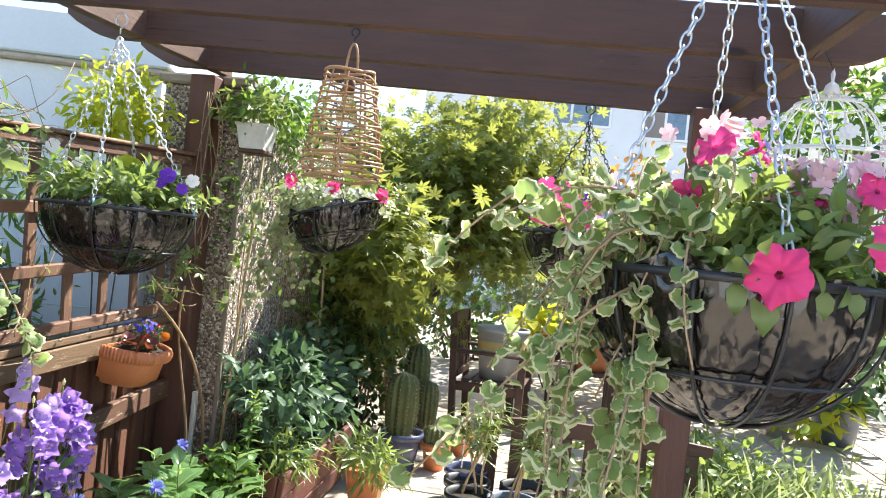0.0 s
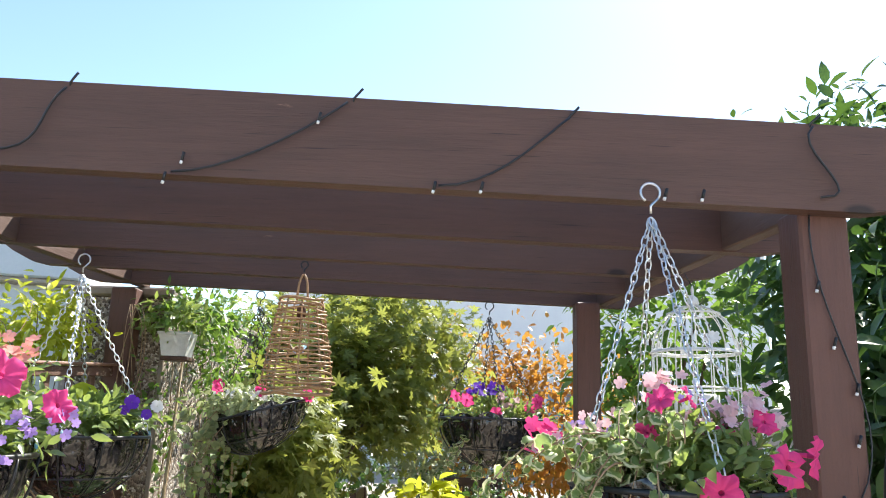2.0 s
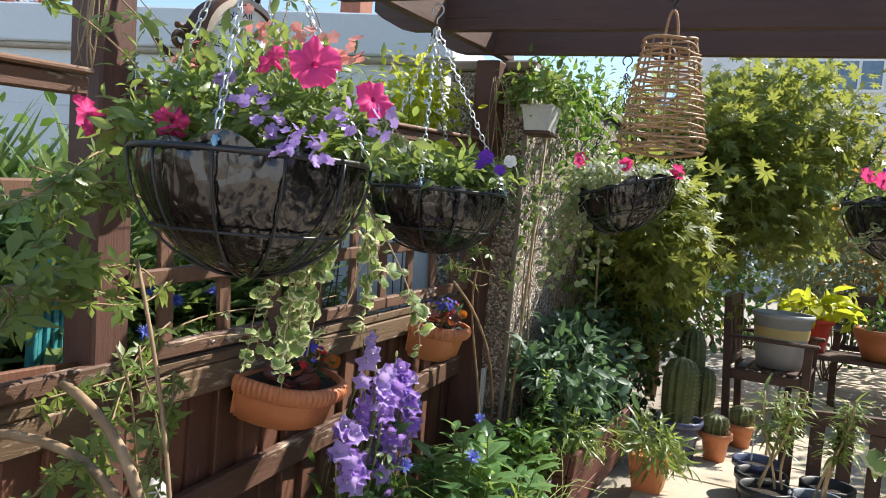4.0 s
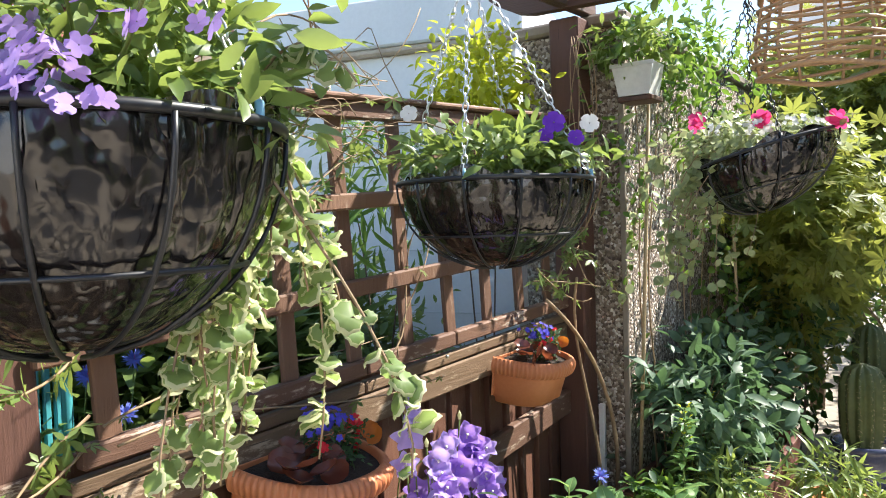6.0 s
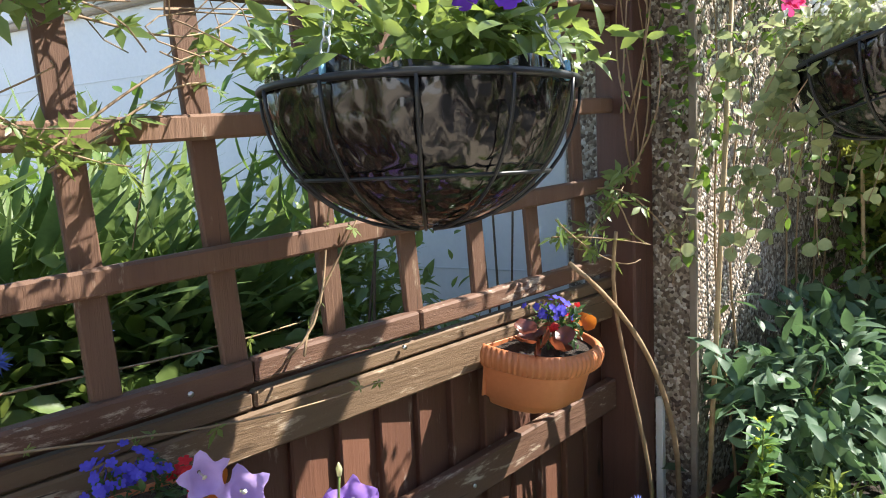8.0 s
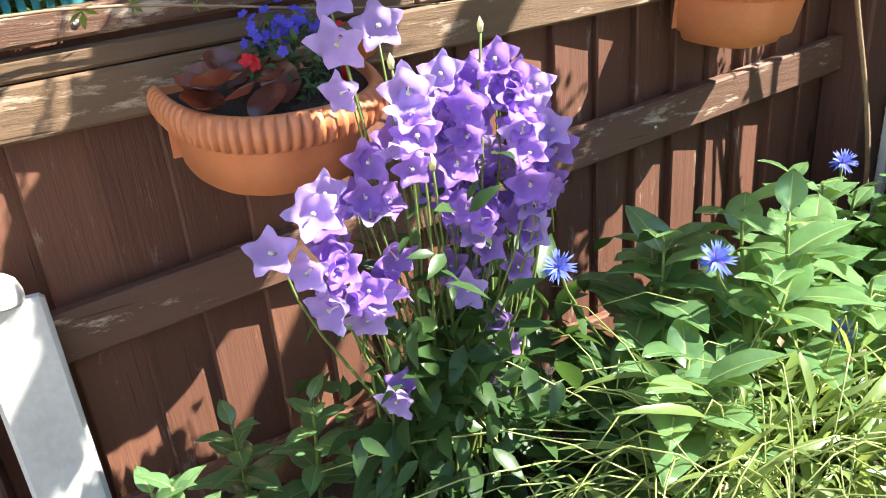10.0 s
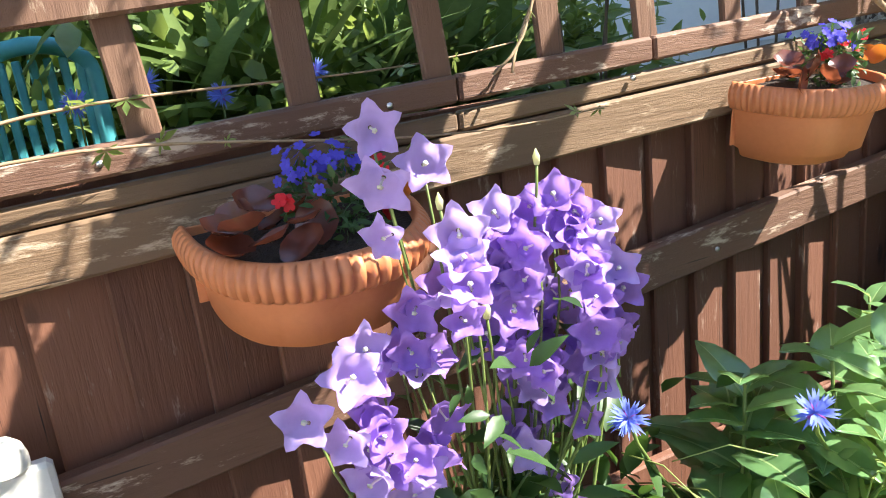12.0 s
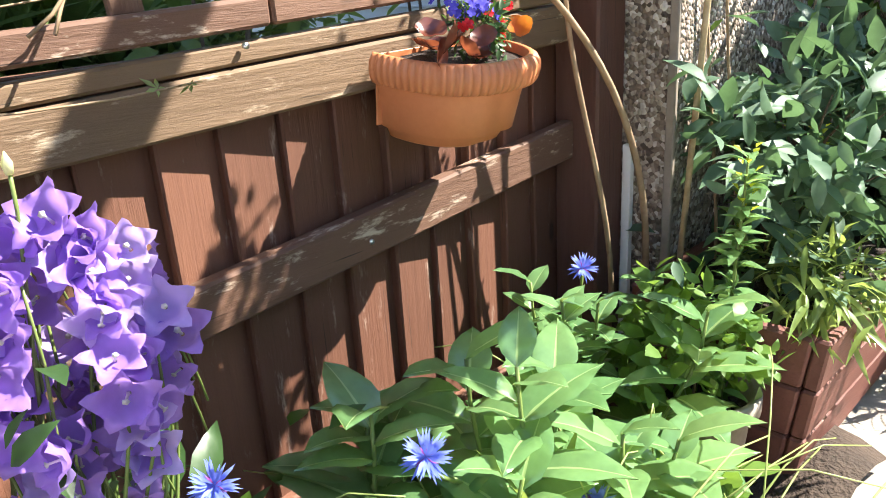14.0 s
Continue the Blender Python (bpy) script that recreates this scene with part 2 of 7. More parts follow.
G_RIB = leafy("pale leaf midrib", (0.24, 0.36, 0.14), (0.36, 0.47, 0.20), 0.4, 0.4, tcol=(0.55, 0.72, 0.2))
G_VAR = leafy("variegated leaf centre", (0.12, 0.21, 0.07), (0.27, 0.36, 0.13), 0.45, 0.5, tcol=(0.42, 0.55, 0.14))
G_CREAM = leafy("cream leaf margin", (0.46, 0.49, 0.24), (0.72, 0.71, 0.46), 0.45, 0.5, tcol=(0.85, 0.85, 0.45))
G_MAPLE = leafy("maple leaf", (0.045, 0.085, 0.018), (0.20, 0.24, 0.05), 0.42, 0.42, tcol=(0.55, 0.58, 0.11), c3=(0.32, 0.27, 0.06))
G_ORANGE = leafy("orange-green leaf", (0.20, 0.16, 0.03), (0.50, 0.22, 0.045), 0.45, 0.5, tcol=(0.75, 0.36, 0.06), c3=(0.20, 0.25, 0.05))
G_REDTREE = leafy("red-bronze leaf", (0.22, 0.07, 0.05), (0.42, 0.17, 0.12), 0.35, 0.55)
G_BEGON = leafy("bronze begonia leaf", (0.05, 0.016, 0.013), (0.20, 0.062, 0.040), 0.28, 0.25, tcol=(0.55, 0.14, 0.05), spec=0.7)
G_ORLEAF = leafy("orange-red begonia leaf", (0.40, 0.08, 0.02), (0.6, 0.20, 0.03), 0.4, 0.4, tcol=(0.9, 0.3, 0.03))
M_STRAP = leafy("strap leaf", (0.085, 0.155, 0.045), (0.22, 0.30, 0.095), 0.38)
P_BELL = leafy("violet bell petal", (0.36, 0.235, 0.63), (0.57, 0.44, 0.82), 0.45, 0.45, tcol=(0.70, 0.52, 0.92), spec=0.4)
P_BELLDK = leafy("deep violet bell petal", (0.23, 0.105, 0.46), (0.43, 0.27, 0.70), 0.42, 0.5, tcol=(0.56, 0.34, 0.88), spec=0.3)
P_BELLIN = leafy("pale style", (0.75, 0.75, 0.6), (0.85, 0.84, 0.7), 0.2, 0.6)
P_PINK = leafy("hot pink petal", (0.72, 0.035, 0.20), (0.86, 0.09, 0.30), 0.35, 0.55, tcol=(0.95, 0.12, 0.34), spec=0.15)
P_DEEP = leafy("deep throat", (0.40, 0.012, 0.11), (0.55, 0.03, 0.16), 0.2, 0.6)
P_PALE = leafy("pale pink petal", (0.78, 0.42, 0.46), (0.88, 0.62, 0.64), 0.35, 0.6, spec=0.15)
P_CORAL = leafy("coral petal", (0.72, 0.24, 0.20), (0.85, 0.42, 0.36), 0.35, 0.6, spec=0.15)
P_MAUVE = leafy("mauve petal", (0.36, 0.24, 0.60), (0.50, 0.36, 0.72), 0.35, 0.6, spec=0.15)
P_PURPLE = leafy("deep purple petal", (0.09, 0.02, 0.32), (0.16, 0.05, 0.48), 0.3, 0.6, spec=0.15)
P_BLUE = leafy("lobelia blue petal", (0.06, 0.05, 0.45), (0.13, 0.11, 0.62), 0.3, 0.6, spec=0.15)
P_CORN = leafy("cornflower blue petal", (0.14, 0.20, 0.66), (0.24, 0.30, 0.80), 0.35, 0.6, spec=0.15)
P_MAG = leafy("magenta floret", (0.32, 0.06, 0.30), (0.46, 0.12, 0.42), 0.3, 0.6)
P_WHITE = leafy("white petal", (0.76, 0.76, 0.72), (0.86, 0.86, 0.82), 0.35, 0.6, spec=0.15)
P_SCARLET = leafy("scarlet petal", (0.60, 0.015, 0.025), (0.75, 0.04, 0.05), 0.35, 0.5, tcol=(0.9, 0.05, 0.05), spec=0.2)


def dash_bed():
    m, nt, p, out = _base("pebbledash bed")
    g = nt.nodes.new("ShaderNodeNewGeometry")
    v = nt.nodes.new("ShaderNodeTexVoronoi")
    v.inputs["Scale"].default_value = 95
    nt.links.new(g.outputs["Position"], v.inputs["Vector"])
    sep = nt.nodes.new("ShaderNodeSeparateColor")
    nt.links.new(v.outputs["Color"], sep.inputs[0])
    col = _ramp(nt, sep.outputs[0], [(0.0, (0.09, 0.065, 0.05)), (0.45, (0.24, 0.185, 0.14)), (0.8, (0.42, 0.36, 0.29)), (1.0, (0.64, 0.6, 0.54))])
    nt.links.new(col, p.inputs["Base Color"])
    p.inputs["Roughness"].default_value = 0.85
    inv = nt.nodes.new("ShaderNodeMath")
    inv.operation = "SUBTRACT"
    inv.inputs[0].default_value = 1.0
    nt.links.new(v.outputs["Distance"], inv.inputs[1])
    _bump(nt, p, inv.outputs[0], 1.0, 0.008)
    return m


M_DASH = dash_bed()


def glass():
    m, nt, p, out = _base("clear bulb glass")
    p.inputs["Base Color"].default_value = (1, 1, 1, 1)
    p.inputs["Transmission Weight"].default_value, p.inputs["Roughness"].default_value, p.inputs["IOR"].default_value = 1.0, 0.02, 1.12
    return m


M_GLASS = glass()

# ---------------------------------------------------------------- mesh kit
STUFF = {"foliage", "leaves", "stems", "flowers", "buds", "spines", "tendrils", "crown", "white_flowers", "pink_flowers", "grass_leaves", "new_leaves", "branches", "flower"}
RNG = np.random.default_rng(7)


class Geo:
    """Triangles gathered with a material index."""

    def __init__(self):
        self.v, self.t, self.m, self.n = [], [], [], 0

    def add(self, v, t, m=0):
        v, t = np.asarray(v, float).reshape(-1, 3), np.asarray(t, int).reshape(-1, 3)
        self.v.append(v)
        self.t.append(t + self.n)
        self.m.append(np.full(len(t), m) if np.isscalar(m) else np.asarray(m))
        self.n += len(v)
        return self

    def arrays(self):
        return np.concatenate(self.v), np.concatenate(self.t), np.concatenate(self.m)


def to_mesh(name, geo, mats, origin=(0, 0, 0), smooth=True):
    v, t, mi = geo.arrays()
    me = bpy.data.meshes.new(name)
    me.vertices.add(len(v))
    me.vertices.foreach_set("co", (v - np.asarray(origin)).astype(np.float32).ravel())
    me.loops.add(3 * len(t))
    me.loops.foreach_set("vertex_index", t.astype(np.int32).ravel())
    me.polygons.add(len(t))
    me.polygons.foreach_set("loop_start", np.arange(0, 3 * len(t), 3, dtype=np.int32))
    me.polygons.foreach_set("material_index", mi.astype(np.int32))
    me.polygons.foreach_set("use_smooth", np.full(len(t), smooth))
    for m in mats if isinstance(mats, (list, tuple)) else [mats]:
        me.materials.append(m)
    me.update(calc_edges=True)
    me.validate()
    return me


def thing(name, base, label, category, group="", kind=""):
    ob = new(name)
    ob.location = base
    ob.empty_display_size = 0.05
    return tagged(ob, label, category, group, kind)


def solid(name, geo, mats, label, category, group="", kind="", smooth=False, base=None):
    """A thing that is one mesh."""
    v = np.concatenate(geo.v)
    o = base if base is not None else ((v[:, 0].min() + v[:, 0].max()) / 2, (v[:, 1].min() + v[:, 1].max()) / 2, v[:, 2].min())
    ob = new(name, to_mesh(name, geo, mats, o, smooth))
    ob.location = o
    return tagged(ob, label, category, group, kind)


def where(ob):
    p = Vector(ob.location)
    while ob.parent:
        ob = ob.parent
        p += Vector(ob.location)
    return p


def part(name, geo, mats, parent, label="", smooth=True):
    ob = new(name, to_mesh(name, geo, mats, where(parent), smooth))
    ob.parent = parent
    if name in STUFF:
        ob["kind"] = "stuff"
    return tagged(ob, label) if label else ob


def each(name, geo, mats, parent, label=""):
    """One part for each bar that was added."""
    n = 0
    for v, t in zip(geo.v, geo.t):
        part(name, Geo().add(v, t - n), mats, parent, label)
        n += len(v)


def piece(name, me, parent, at, rot=(0, 0, 0), scale=(1, 1, 1)):
    """One of many alike pieces on shared mesh data."""
    ob = new(name, me)
    ob.parent = parent
    ob.location = Vector(at) - where(parent)
    ob.rotation_euler, ob.scale = rot, scale
    return ob


def hull(points):
    bm = bmesh.new()
    for p in points:
        bm.verts.new(p)
    r = bmesh.ops.convex_hull(bm, input=bm.verts)
    bmesh.ops.triangulate(bm, faces=bm.faces)
    bm.verts.index_update()
    v = np.array([x.co[:] for x in bm.verts])
    t = np.array([[x.index for x in f.verts] for f in bm.faces])
    bm.free()
    return v, t


def box(lo, hi, b=0.003):
    """A box with chamfered edges."""
    lo, hi = np.array(lo, float), np.array(hi, float)
    b = min(b, 0.4 * float((hi - lo).min()))
    pts = []
    for sx in (0, 1):
        for sy in (0, 1):
            for sz in (0, 1):
                c = np.where([sx, sy, sz], hi, lo)
                d = np.where([sx, sy, sz], -b, b)
                for k in range(3):
                    e = d.copy()
                    e[k] = 0
                    pts.append(c + e)
    return hull(pts)


def beam(a, b, w, h, bev=0.003):
    """A squared bar from a to b."""
    a, b = np.array(a, float), np.array(b, float)
    d = b - a
    n = np.linalg.norm(d)
    v, t = box((-w / 2, 0, -h / 2), (w / 2, n, h / 2), bev)
    return v @ rot_from(d / n, (0, 0, 1)).T + a, t


def rot_from(d, up):
    """Columns: side, along d, normal nearest to up."""
    d = np.array(d, float) / np.linalg.norm(d)
    s = np.cross(d, up)
    if np.linalg.norm(s) < 1e-6:
        s = np.cross(d, (1, 0, 0))
    s /= np.linalg.norm(s)
    return np.stack([s, d, np.cross(s, d)], 1)


def tube(pts, r, sides=6, cap=True):
    """A round bar along points; r a number or one for each point."""
    p = np.array(pts, float)
    n = len(p)
    r = np.broadcast_to(np.asarray(r, float), (n,))
    d = np.gradient(p, axis=0)
    d /= np.linalg.norm(d, axis=1)[:, None] + 1e-12
    ref = np.array([0.31, 0.22, 0.92]) if abs(d[:, 2]).mean() < 0.8 else np.array([0.9, 0.3, 0.1])
    s = np.cross(d, ref)
    s /= np.linalg.norm(s, axis=1)[:, None] + 1e-12
    u = np.cross(s, d)
    a = np.arange(sides) * 2 * np.pi / sides
    v = p[:, None] + r[:, None, None] * (np.cos(a)[None, :, None] * s[:, None] + np.sin(a)[None, :, None] * u[:, None])
    v = v.reshape(-1, 3)
    i, j = np.meshgrid(np.arange(n - 1), np.arange(sides), indexing="ij")
    k = (j + 1) % sides
    a0, a1, b0, b1 = i * sides + j, i * sides + k, (i + 1) * sides + j, (i + 1) * sides + k
    t = np.concatenate([np.stack([a0, b0, a1], -1).reshape(-1, 3), np.stack([a1, b0, b1], -1).reshape(-1, 3)])
    if cap:
        q = np.arange(1, sides - 1)
        t = np.concatenate([t, np.stack([0 * q, q, q + 1], 1), (n - 1) * sides + np.stack([0 * q, q + 1, q], 1)])
    return v, t


def lathe(profile, n=24, arc=(0, 2 * math.pi), centre=(0, 0, 0), wob=None):
    """Radius and height pairs turned round z."""
    pr = np.array(profile, float)
    full = abs(arc[1] - arc[0]) > 6.28
    a = np.linspace(arc[0], arc[1], n, endpoint=not full)
    rr = pr[:, 0][:, None] * np.ones(n)[None]
    zz = pr[:, 1][:, None] * np.ones(n)[None]
    if wob is not None:
        rr, zz = wob(rr, zz, a)
    v = np.stack([rr * np.cos(a), rr * np.sin(a), zz], -1).reshape(-1, 3) + np.asarray(centre)
    m = len(pr)
    cols = n if full else n - 1
    i, j = np.meshgrid(np.arange(m - 1), np.arange(cols), indexing="ij")
    k = (j + 1) % n
    t = np.concatenate([np.stack([i * n + j, i * n + k, (i + 1) * n + j], -1).reshape(-1, 3), np.stack([i * n + k, (i + 1) * n + k, (i + 1) * n + j], -1).reshape(-1, 3)])
    return v, t


def bezier(p0, p1, p2, p3, n=10):
    s = np.linspace(0, 1, n)[:, None]
    p0, p1, p2, p3 = map(np.asarray, (p0, p1, p2, p3))
    return (1 - s) ** 3 * p0 + 3 * s * (1 - s) ** 2 * p1 + 3 * s * s * (1 - s) * p2 + s ** 3 * p3


# leaf and flower shapes: along +y from the stalk, upper side +z
def blade(w, rows=4, fold=0.25, curl=0.2, tip=1.0, wave=0.0):
    """A pointed leaf of length 1 with a folded midrib."""
    s = np.linspace(0, 1, rows + 1)
    half = w * np.sin(np.pi * np.clip(s, 0, 1) ** 0.8) ** tip
    half[0], half[-1] = 0.04 * w, 0.0
    v = []
    for i, (a, h) in enumerate(zip(s, half)):
        z = -curl * a * a
        up = fold * h + wave * (0.5 if i % 2 else -0.5)
        v += [(-h, a, z + up), (0, a, z), (h, a, z + up)]
    t = []
    for i in range(rows):
        for k in (0, 1):
            a = 3 * i + k
            t += [(a, a + 1, a + 3), (a + 1, a + 4, a + 3)]
    return np.array(v), np.array(t), np.zeros(len(t), int)


def ribbed(w, rows=6, fold=0.2, curl=0.3, tip=0.8, wave=0.02):
    """A broad pointed leaf with a paler midrib in the second material and a wavy edge."""
    s = np.linspace(0, 1, rows + 1)
    half = w * np.sin(np.pi * s ** 0.8) ** tip
    half[0], half[-1] = 0.03 * w, 0.012 * w
    v, t, m = [], [], []
    for i, (a, h) in enumerate(zip(s, half)):
        z, r = -curl * a * a, min(0.02 * (1.1 - a), 0.8 * h)
        up = fold * h + wave * math.sin(i * 1.9)
        v += [(-h, a, z + up), (-0.55 * h - 0.5 * r, a, z + 0.62 * up + 0.12 * h), (-r, a, z), (r, a, z), (0.55 * h + 0.5 * r, a, z + 0.62 * up + 0.12 * h), (h, a, z + fold * h - wave * math.sin(i * 1.9 + 1))]
    for i in range(rows):
        for k in range(5):
            a = 6 * i + k
            t += [(a, a + 1, a + 6), (a + 1, a + 7, a + 6)]
            m += [1, 1] if k == 2 else [0, 0]
    return np.array(v), np.array(t), np.array(m)


def scallop(lobes=9, cream=0.87):
    """A round scalloped leaf with a margin in the second material."""
    n = lobes * 2
    a = -np.pi / 2 + 0.25 + np.linspace(0, 2 * np.pi - 0.5, n)
    r = np.where(np.arange(n) % 2, 0.52, 0.45)
    out = np.stack([r * np.cos(a), 0.5 + r * np.sin(a), -0.10 + 0.09 * np.cos(3 * a + 0.4)], 1)
    mid = np.stack([cream * r * np.cos(a), 0.5 + cream * r * np.sin(a), 0.02 + 0.05 * np.cos(3 * a + 0.4)], 1)
    v = np.concatenate([[(0, 0.42, -0.05)], mid, out])
    t, m = [], []
    for i in range(n - 1):
        t += [(0, 1 + i, 2 + i), (1 + i, 1 + n + i, 2 + n + i), (1 + i, 2 + n + i, 2 + i)]
        m += [0, 1, 1]
    return v, np.array(t), np.array(m)


def palmate(lobes=7, wide=0.11):
    """A maple leaf: pointed lobes from one stalk."""
    v, t = [(0, 0.12, 0)], []
    for i in range(lobes):
        f = i / (lobes - 1) * 2 - 1
        a = f * 2.1
        ln = 0.95 - 0.45 * abs(f)
        d, s = np.array([np.sin(a), np.cos(a)]), np.array([np.cos(a), -np.sin(a)])
        k = len(v)
        for q, h in ((0.5, wide), (0.5, -wide)):
            p = d * ln * q + s * h * ln
            v.append((p[0], p[1] + 0.12, -0.02))
        p = d * ln
        v.append((p[0], p[1] + 0.12, -0.12 * ln))
        t += [(0, k, k + 2), (0, k + 2, k + 1)]
    return np.array(v), np.array(t), np.zeros(len(t), int)


def petals(n, ln, w, cup, eye=None, ruffle=0.0, tip=0.9):
    """n flat petals round +z, unit radius ln, lifted by cup; the eye in the second material."""
    v, t, m = [], [], []
    for i in range(n):
        a = 2 * np.pi * i / n
        d, s = np.array([np.cos(a), np.sin(a), 0]), np.array([-np.sin(a), np.cos(a), 0])
        k = len(v)
        for q, h, z in ((0.05, 0.1, 0), (0.5, 0.9, cup * 0.35), (tip, 0.75, cup * 0.8 + ruffle), (1.0, 0.0, cup)):
            c = d * ln * q + np.array([0, 0, z])
            if h > 0:
                v += [c - s * w * h, c + s * w * h]
            else:
                v.append(c)
        t += [(k, k + 2, k + 1), (k + 1, k + 2, k + 3), (k + 2, k + 4, k + 3), (k + 3, k + 4, k + 5), (k + 4, k + 6, k + 5)]
        m += [1 if eye else 0] * 2 + [0] * 3
    return np.array(v), np.array(t), np.array(m)


def trumpet(lobes=5, depth=1.0, flare=1.0, ruffle=0.14, notch=0.08, throat=0.15):
    """An open flower looking along +z, stalk at the origin; throat in the second material."""
    n = lobes * 8
    a = np.arange(n) * 2 * np.pi / n
    lob = np.cos(lobes * a)
    rings = []
    for r, z, amt in ((0.09, 0.0, 0), (0.13, 0.55 * depth, 0), (throat, 0.88 * depth, 0.02), (0.60 * flare, 1.0 * depth, notch * 0.4), (0.86 * flare, 0.99 * depth, notch * 0.8), (flare, 0.90 * depth, notch)):
        k = (r / flare) ** 2
        rr = r * (1 + amt * lob + 0.07 * k * np.cos(7 * a + 0.6) + 0.03 * k * np.cos(17 * a))
        zz = z + ruffle * k * (np.cos(lobes * 2 * a + 1.0) + 0.7 * np.cos(13 * a)) + 0.10 * k * lob - 0.10 * k * np.cos(a + 0.5)
        rings.append(np.stack([rr * np.cos(a), rr * np.sin(a), zz], 1))
    v = np.concatenate(rings)
    t, m = [], []
    for i in range(5):
        for j in range(n):
            k = (j + 1) % n
            t += [(i * n + j, i * n + k, (i + 1) * n + j), (i * n + k, (i + 1) * n + k, (i + 1) * n + j)]
            m += [1 if i == 1 else 0] * 2
    return v, np.array(t), np.array(m)


def bellflower():
    """An open bell with five pointed lobes and a pale style."""
    n = 30
    a = np.arange(n) * 2 * np.pi / n
    lob = 0.7 * np.cos(5 * a) + 0.6 * (1 - 2 * np.abs(np.sin(2.5 * a)))
    rings = []
    for r, z, amt in ((0.08, 0, 0), (0.44, 0.06, 0), (0.63, 0.34, 0.02), (0.78, 0.54, 0.05), (0.93, 0.64, 0.11), (1.03, 0.62, 0.19)):
        rr = r * (1 + amt * lob)
        zz = z - 0.25 * amt * lob + 0.09 * r * r * np.cos(3 * a + 0.7) + 0.06 * r ** 4 * np.cos(10 * a + 0.5)
        rings.append(np.stack([rr * np.cos(a), rr * np.sin(a), zz], 1))
    v = np.concatenate(rings)
    t, m = [], []
    for i in range(5):
        for j in range(n):
            k = (j + 1) % n
            t += [(i * n + j, i * n + k, (i + 1) * n + j), (i * n + k, (i + 1) * n + k, (i + 1) * n + j)]
            m += [0, 0]
    sv, stt = tube([(0, 0, 0.05), (0, 0, 0.3), (0.02, 0, 0.52), (0.03, 0, 0.58)], (0.06, 0.05, 0.05, 0.13), 5)
    t += list(stt + len(v))
    m += [1] * len(stt)
    return np.concatenate([v, sv]), np.array(t), np.array(m)


def cornflower():
    g = Geo()
    for i in range(60):
        a, el = i * 2.4, 0.10 + 0.90 * RNG.random()
        d = np.array([np.cos(a) * np.cos(el), np.sin(a) * np.cos(el), np.sin(el)])
        v, t, m = blade(0.08, 2, 0.2, 0.15, 0.6)
        ln = 1.0 if i % 3 else 0.5
        g.add((v * ln) @ rot_from(d, (0, 0, 1)).T, t, 0 if i % 3 else 1)
    return g.arrays()


def scatter(geo, shape, pos, along, up, size, mat=0):
    """Copies of a shape, all at once: place, direction of the length, side turned up, size; arrays."""
    v, t, m = shape
    pos = np.asarray(pos, float)
    n = len(pos)
    if not n:
        return geo
    d = np.asarray(along, float) / (np.linalg.norm(along, axis=1)[:, None] + 1e-9)
    u = np.broadcast_to(np.asarray(up, float), (n, 3))
    s = np.cross(d, u)
    bad = np.linalg.norm(s, axis=1) < 1e-4
    s[bad] = np.cross(d[bad], (0.8, 0.6, 0.05))
    s /= np.linalg.norm(s, axis=1)[:, None]
    w = np.cross(s, d)
    sz = np.broadcast_to(np.asarray(size, float), (n,))
    out = pos[:, None] + sz[:, None, None] * (v[None, :, 0:1] * s[:, None] + v[None, :, 1:2] * d[:, None] + v[None, :, 2:3] * w[:, None])
    tt = t[None] + (np.arange(n) * len(v))[:, None, None]
    geo.add(out.reshape(-1, 3), tt.reshape(-1, 3), np.tile(m + mat, n))
    return geo


def facing(geo, shape, pos, ahead, size, mat=0):
    """Copies of a flower whose +z looks along ahead."""
    v, t, m = shape
    return scatter(geo, (v[:, [0, 2, 1]] * np.array([1, 1, -1]), t, m), pos, ahead, RNG.normal(size=(len(pos), 3)), size, mat)


L_SIMPLE, L_LANCE, L_NARROW, L_BROAD = blade(0.24, 2), blade(0.20, 4, 0.3, 0.25), blade(0.07, 4, 0.3, 0.45), blade(0.27, 5, 0.22, 0.3, 0.8)
L_ROUND, L_OVAL, L_SCALLOP, L_MAPLE = blade(0.45, 4, 0.15, 0.1, 0.55), blade(0.30, 3, 0.2, 0.15, 0.7), scallop(), palmate(7, 0.16)
L_RIBBED = ribbed(0.27)
L_GRASS = blade(0.035, 6, 0.4, 0.9, 0.5)
F_BELL, F_PETUNIA, F_FIVE, F_CORN, F_PANSY = bellflower(), trumpet(), petals(5, 1, 0.42, 0.15), cornflower(), petals(5, 1, 0.55, 0.05, True)


def rand_dirs(n, zmin=-1.0):
    d = RNG.normal(size=(n, 3))
    d /= np.linalg.norm(d, axis=1)[:, None]
    d[:, 2] = np.where(d[:, 2] < zmin, -d[:, 2], d[:, 2])
    return d


def cloud(centre, radii, n, clumps=0, spread=0.28, hollow=0.45):
    """Points in an uneven crown, and their way out from its middle."""
    c, r = np.asarray(centre, float), np.asarray(radii, float)
    if clumps:
        cd = rand_dirs(clumps)
        cc = cd * (hollow + (1 - hollow) * RNG.random(clumps) ** 0.6)[:, None]
        w = RNG.integers(0, clumps, n)
        u = cc[w] + RNG.normal(size=(n, 3)) * spread * (0.5 + RNG.random(clumps)[w])[:, None]
    else:
        u = rand_dirs(n) * (hollow + (1 - hollow) * RNG.random(n) ** 0.5)[:, None]
    return c + u * r, u / (np.linalg.norm(u, axis=1)[:, None] + 1e-9)


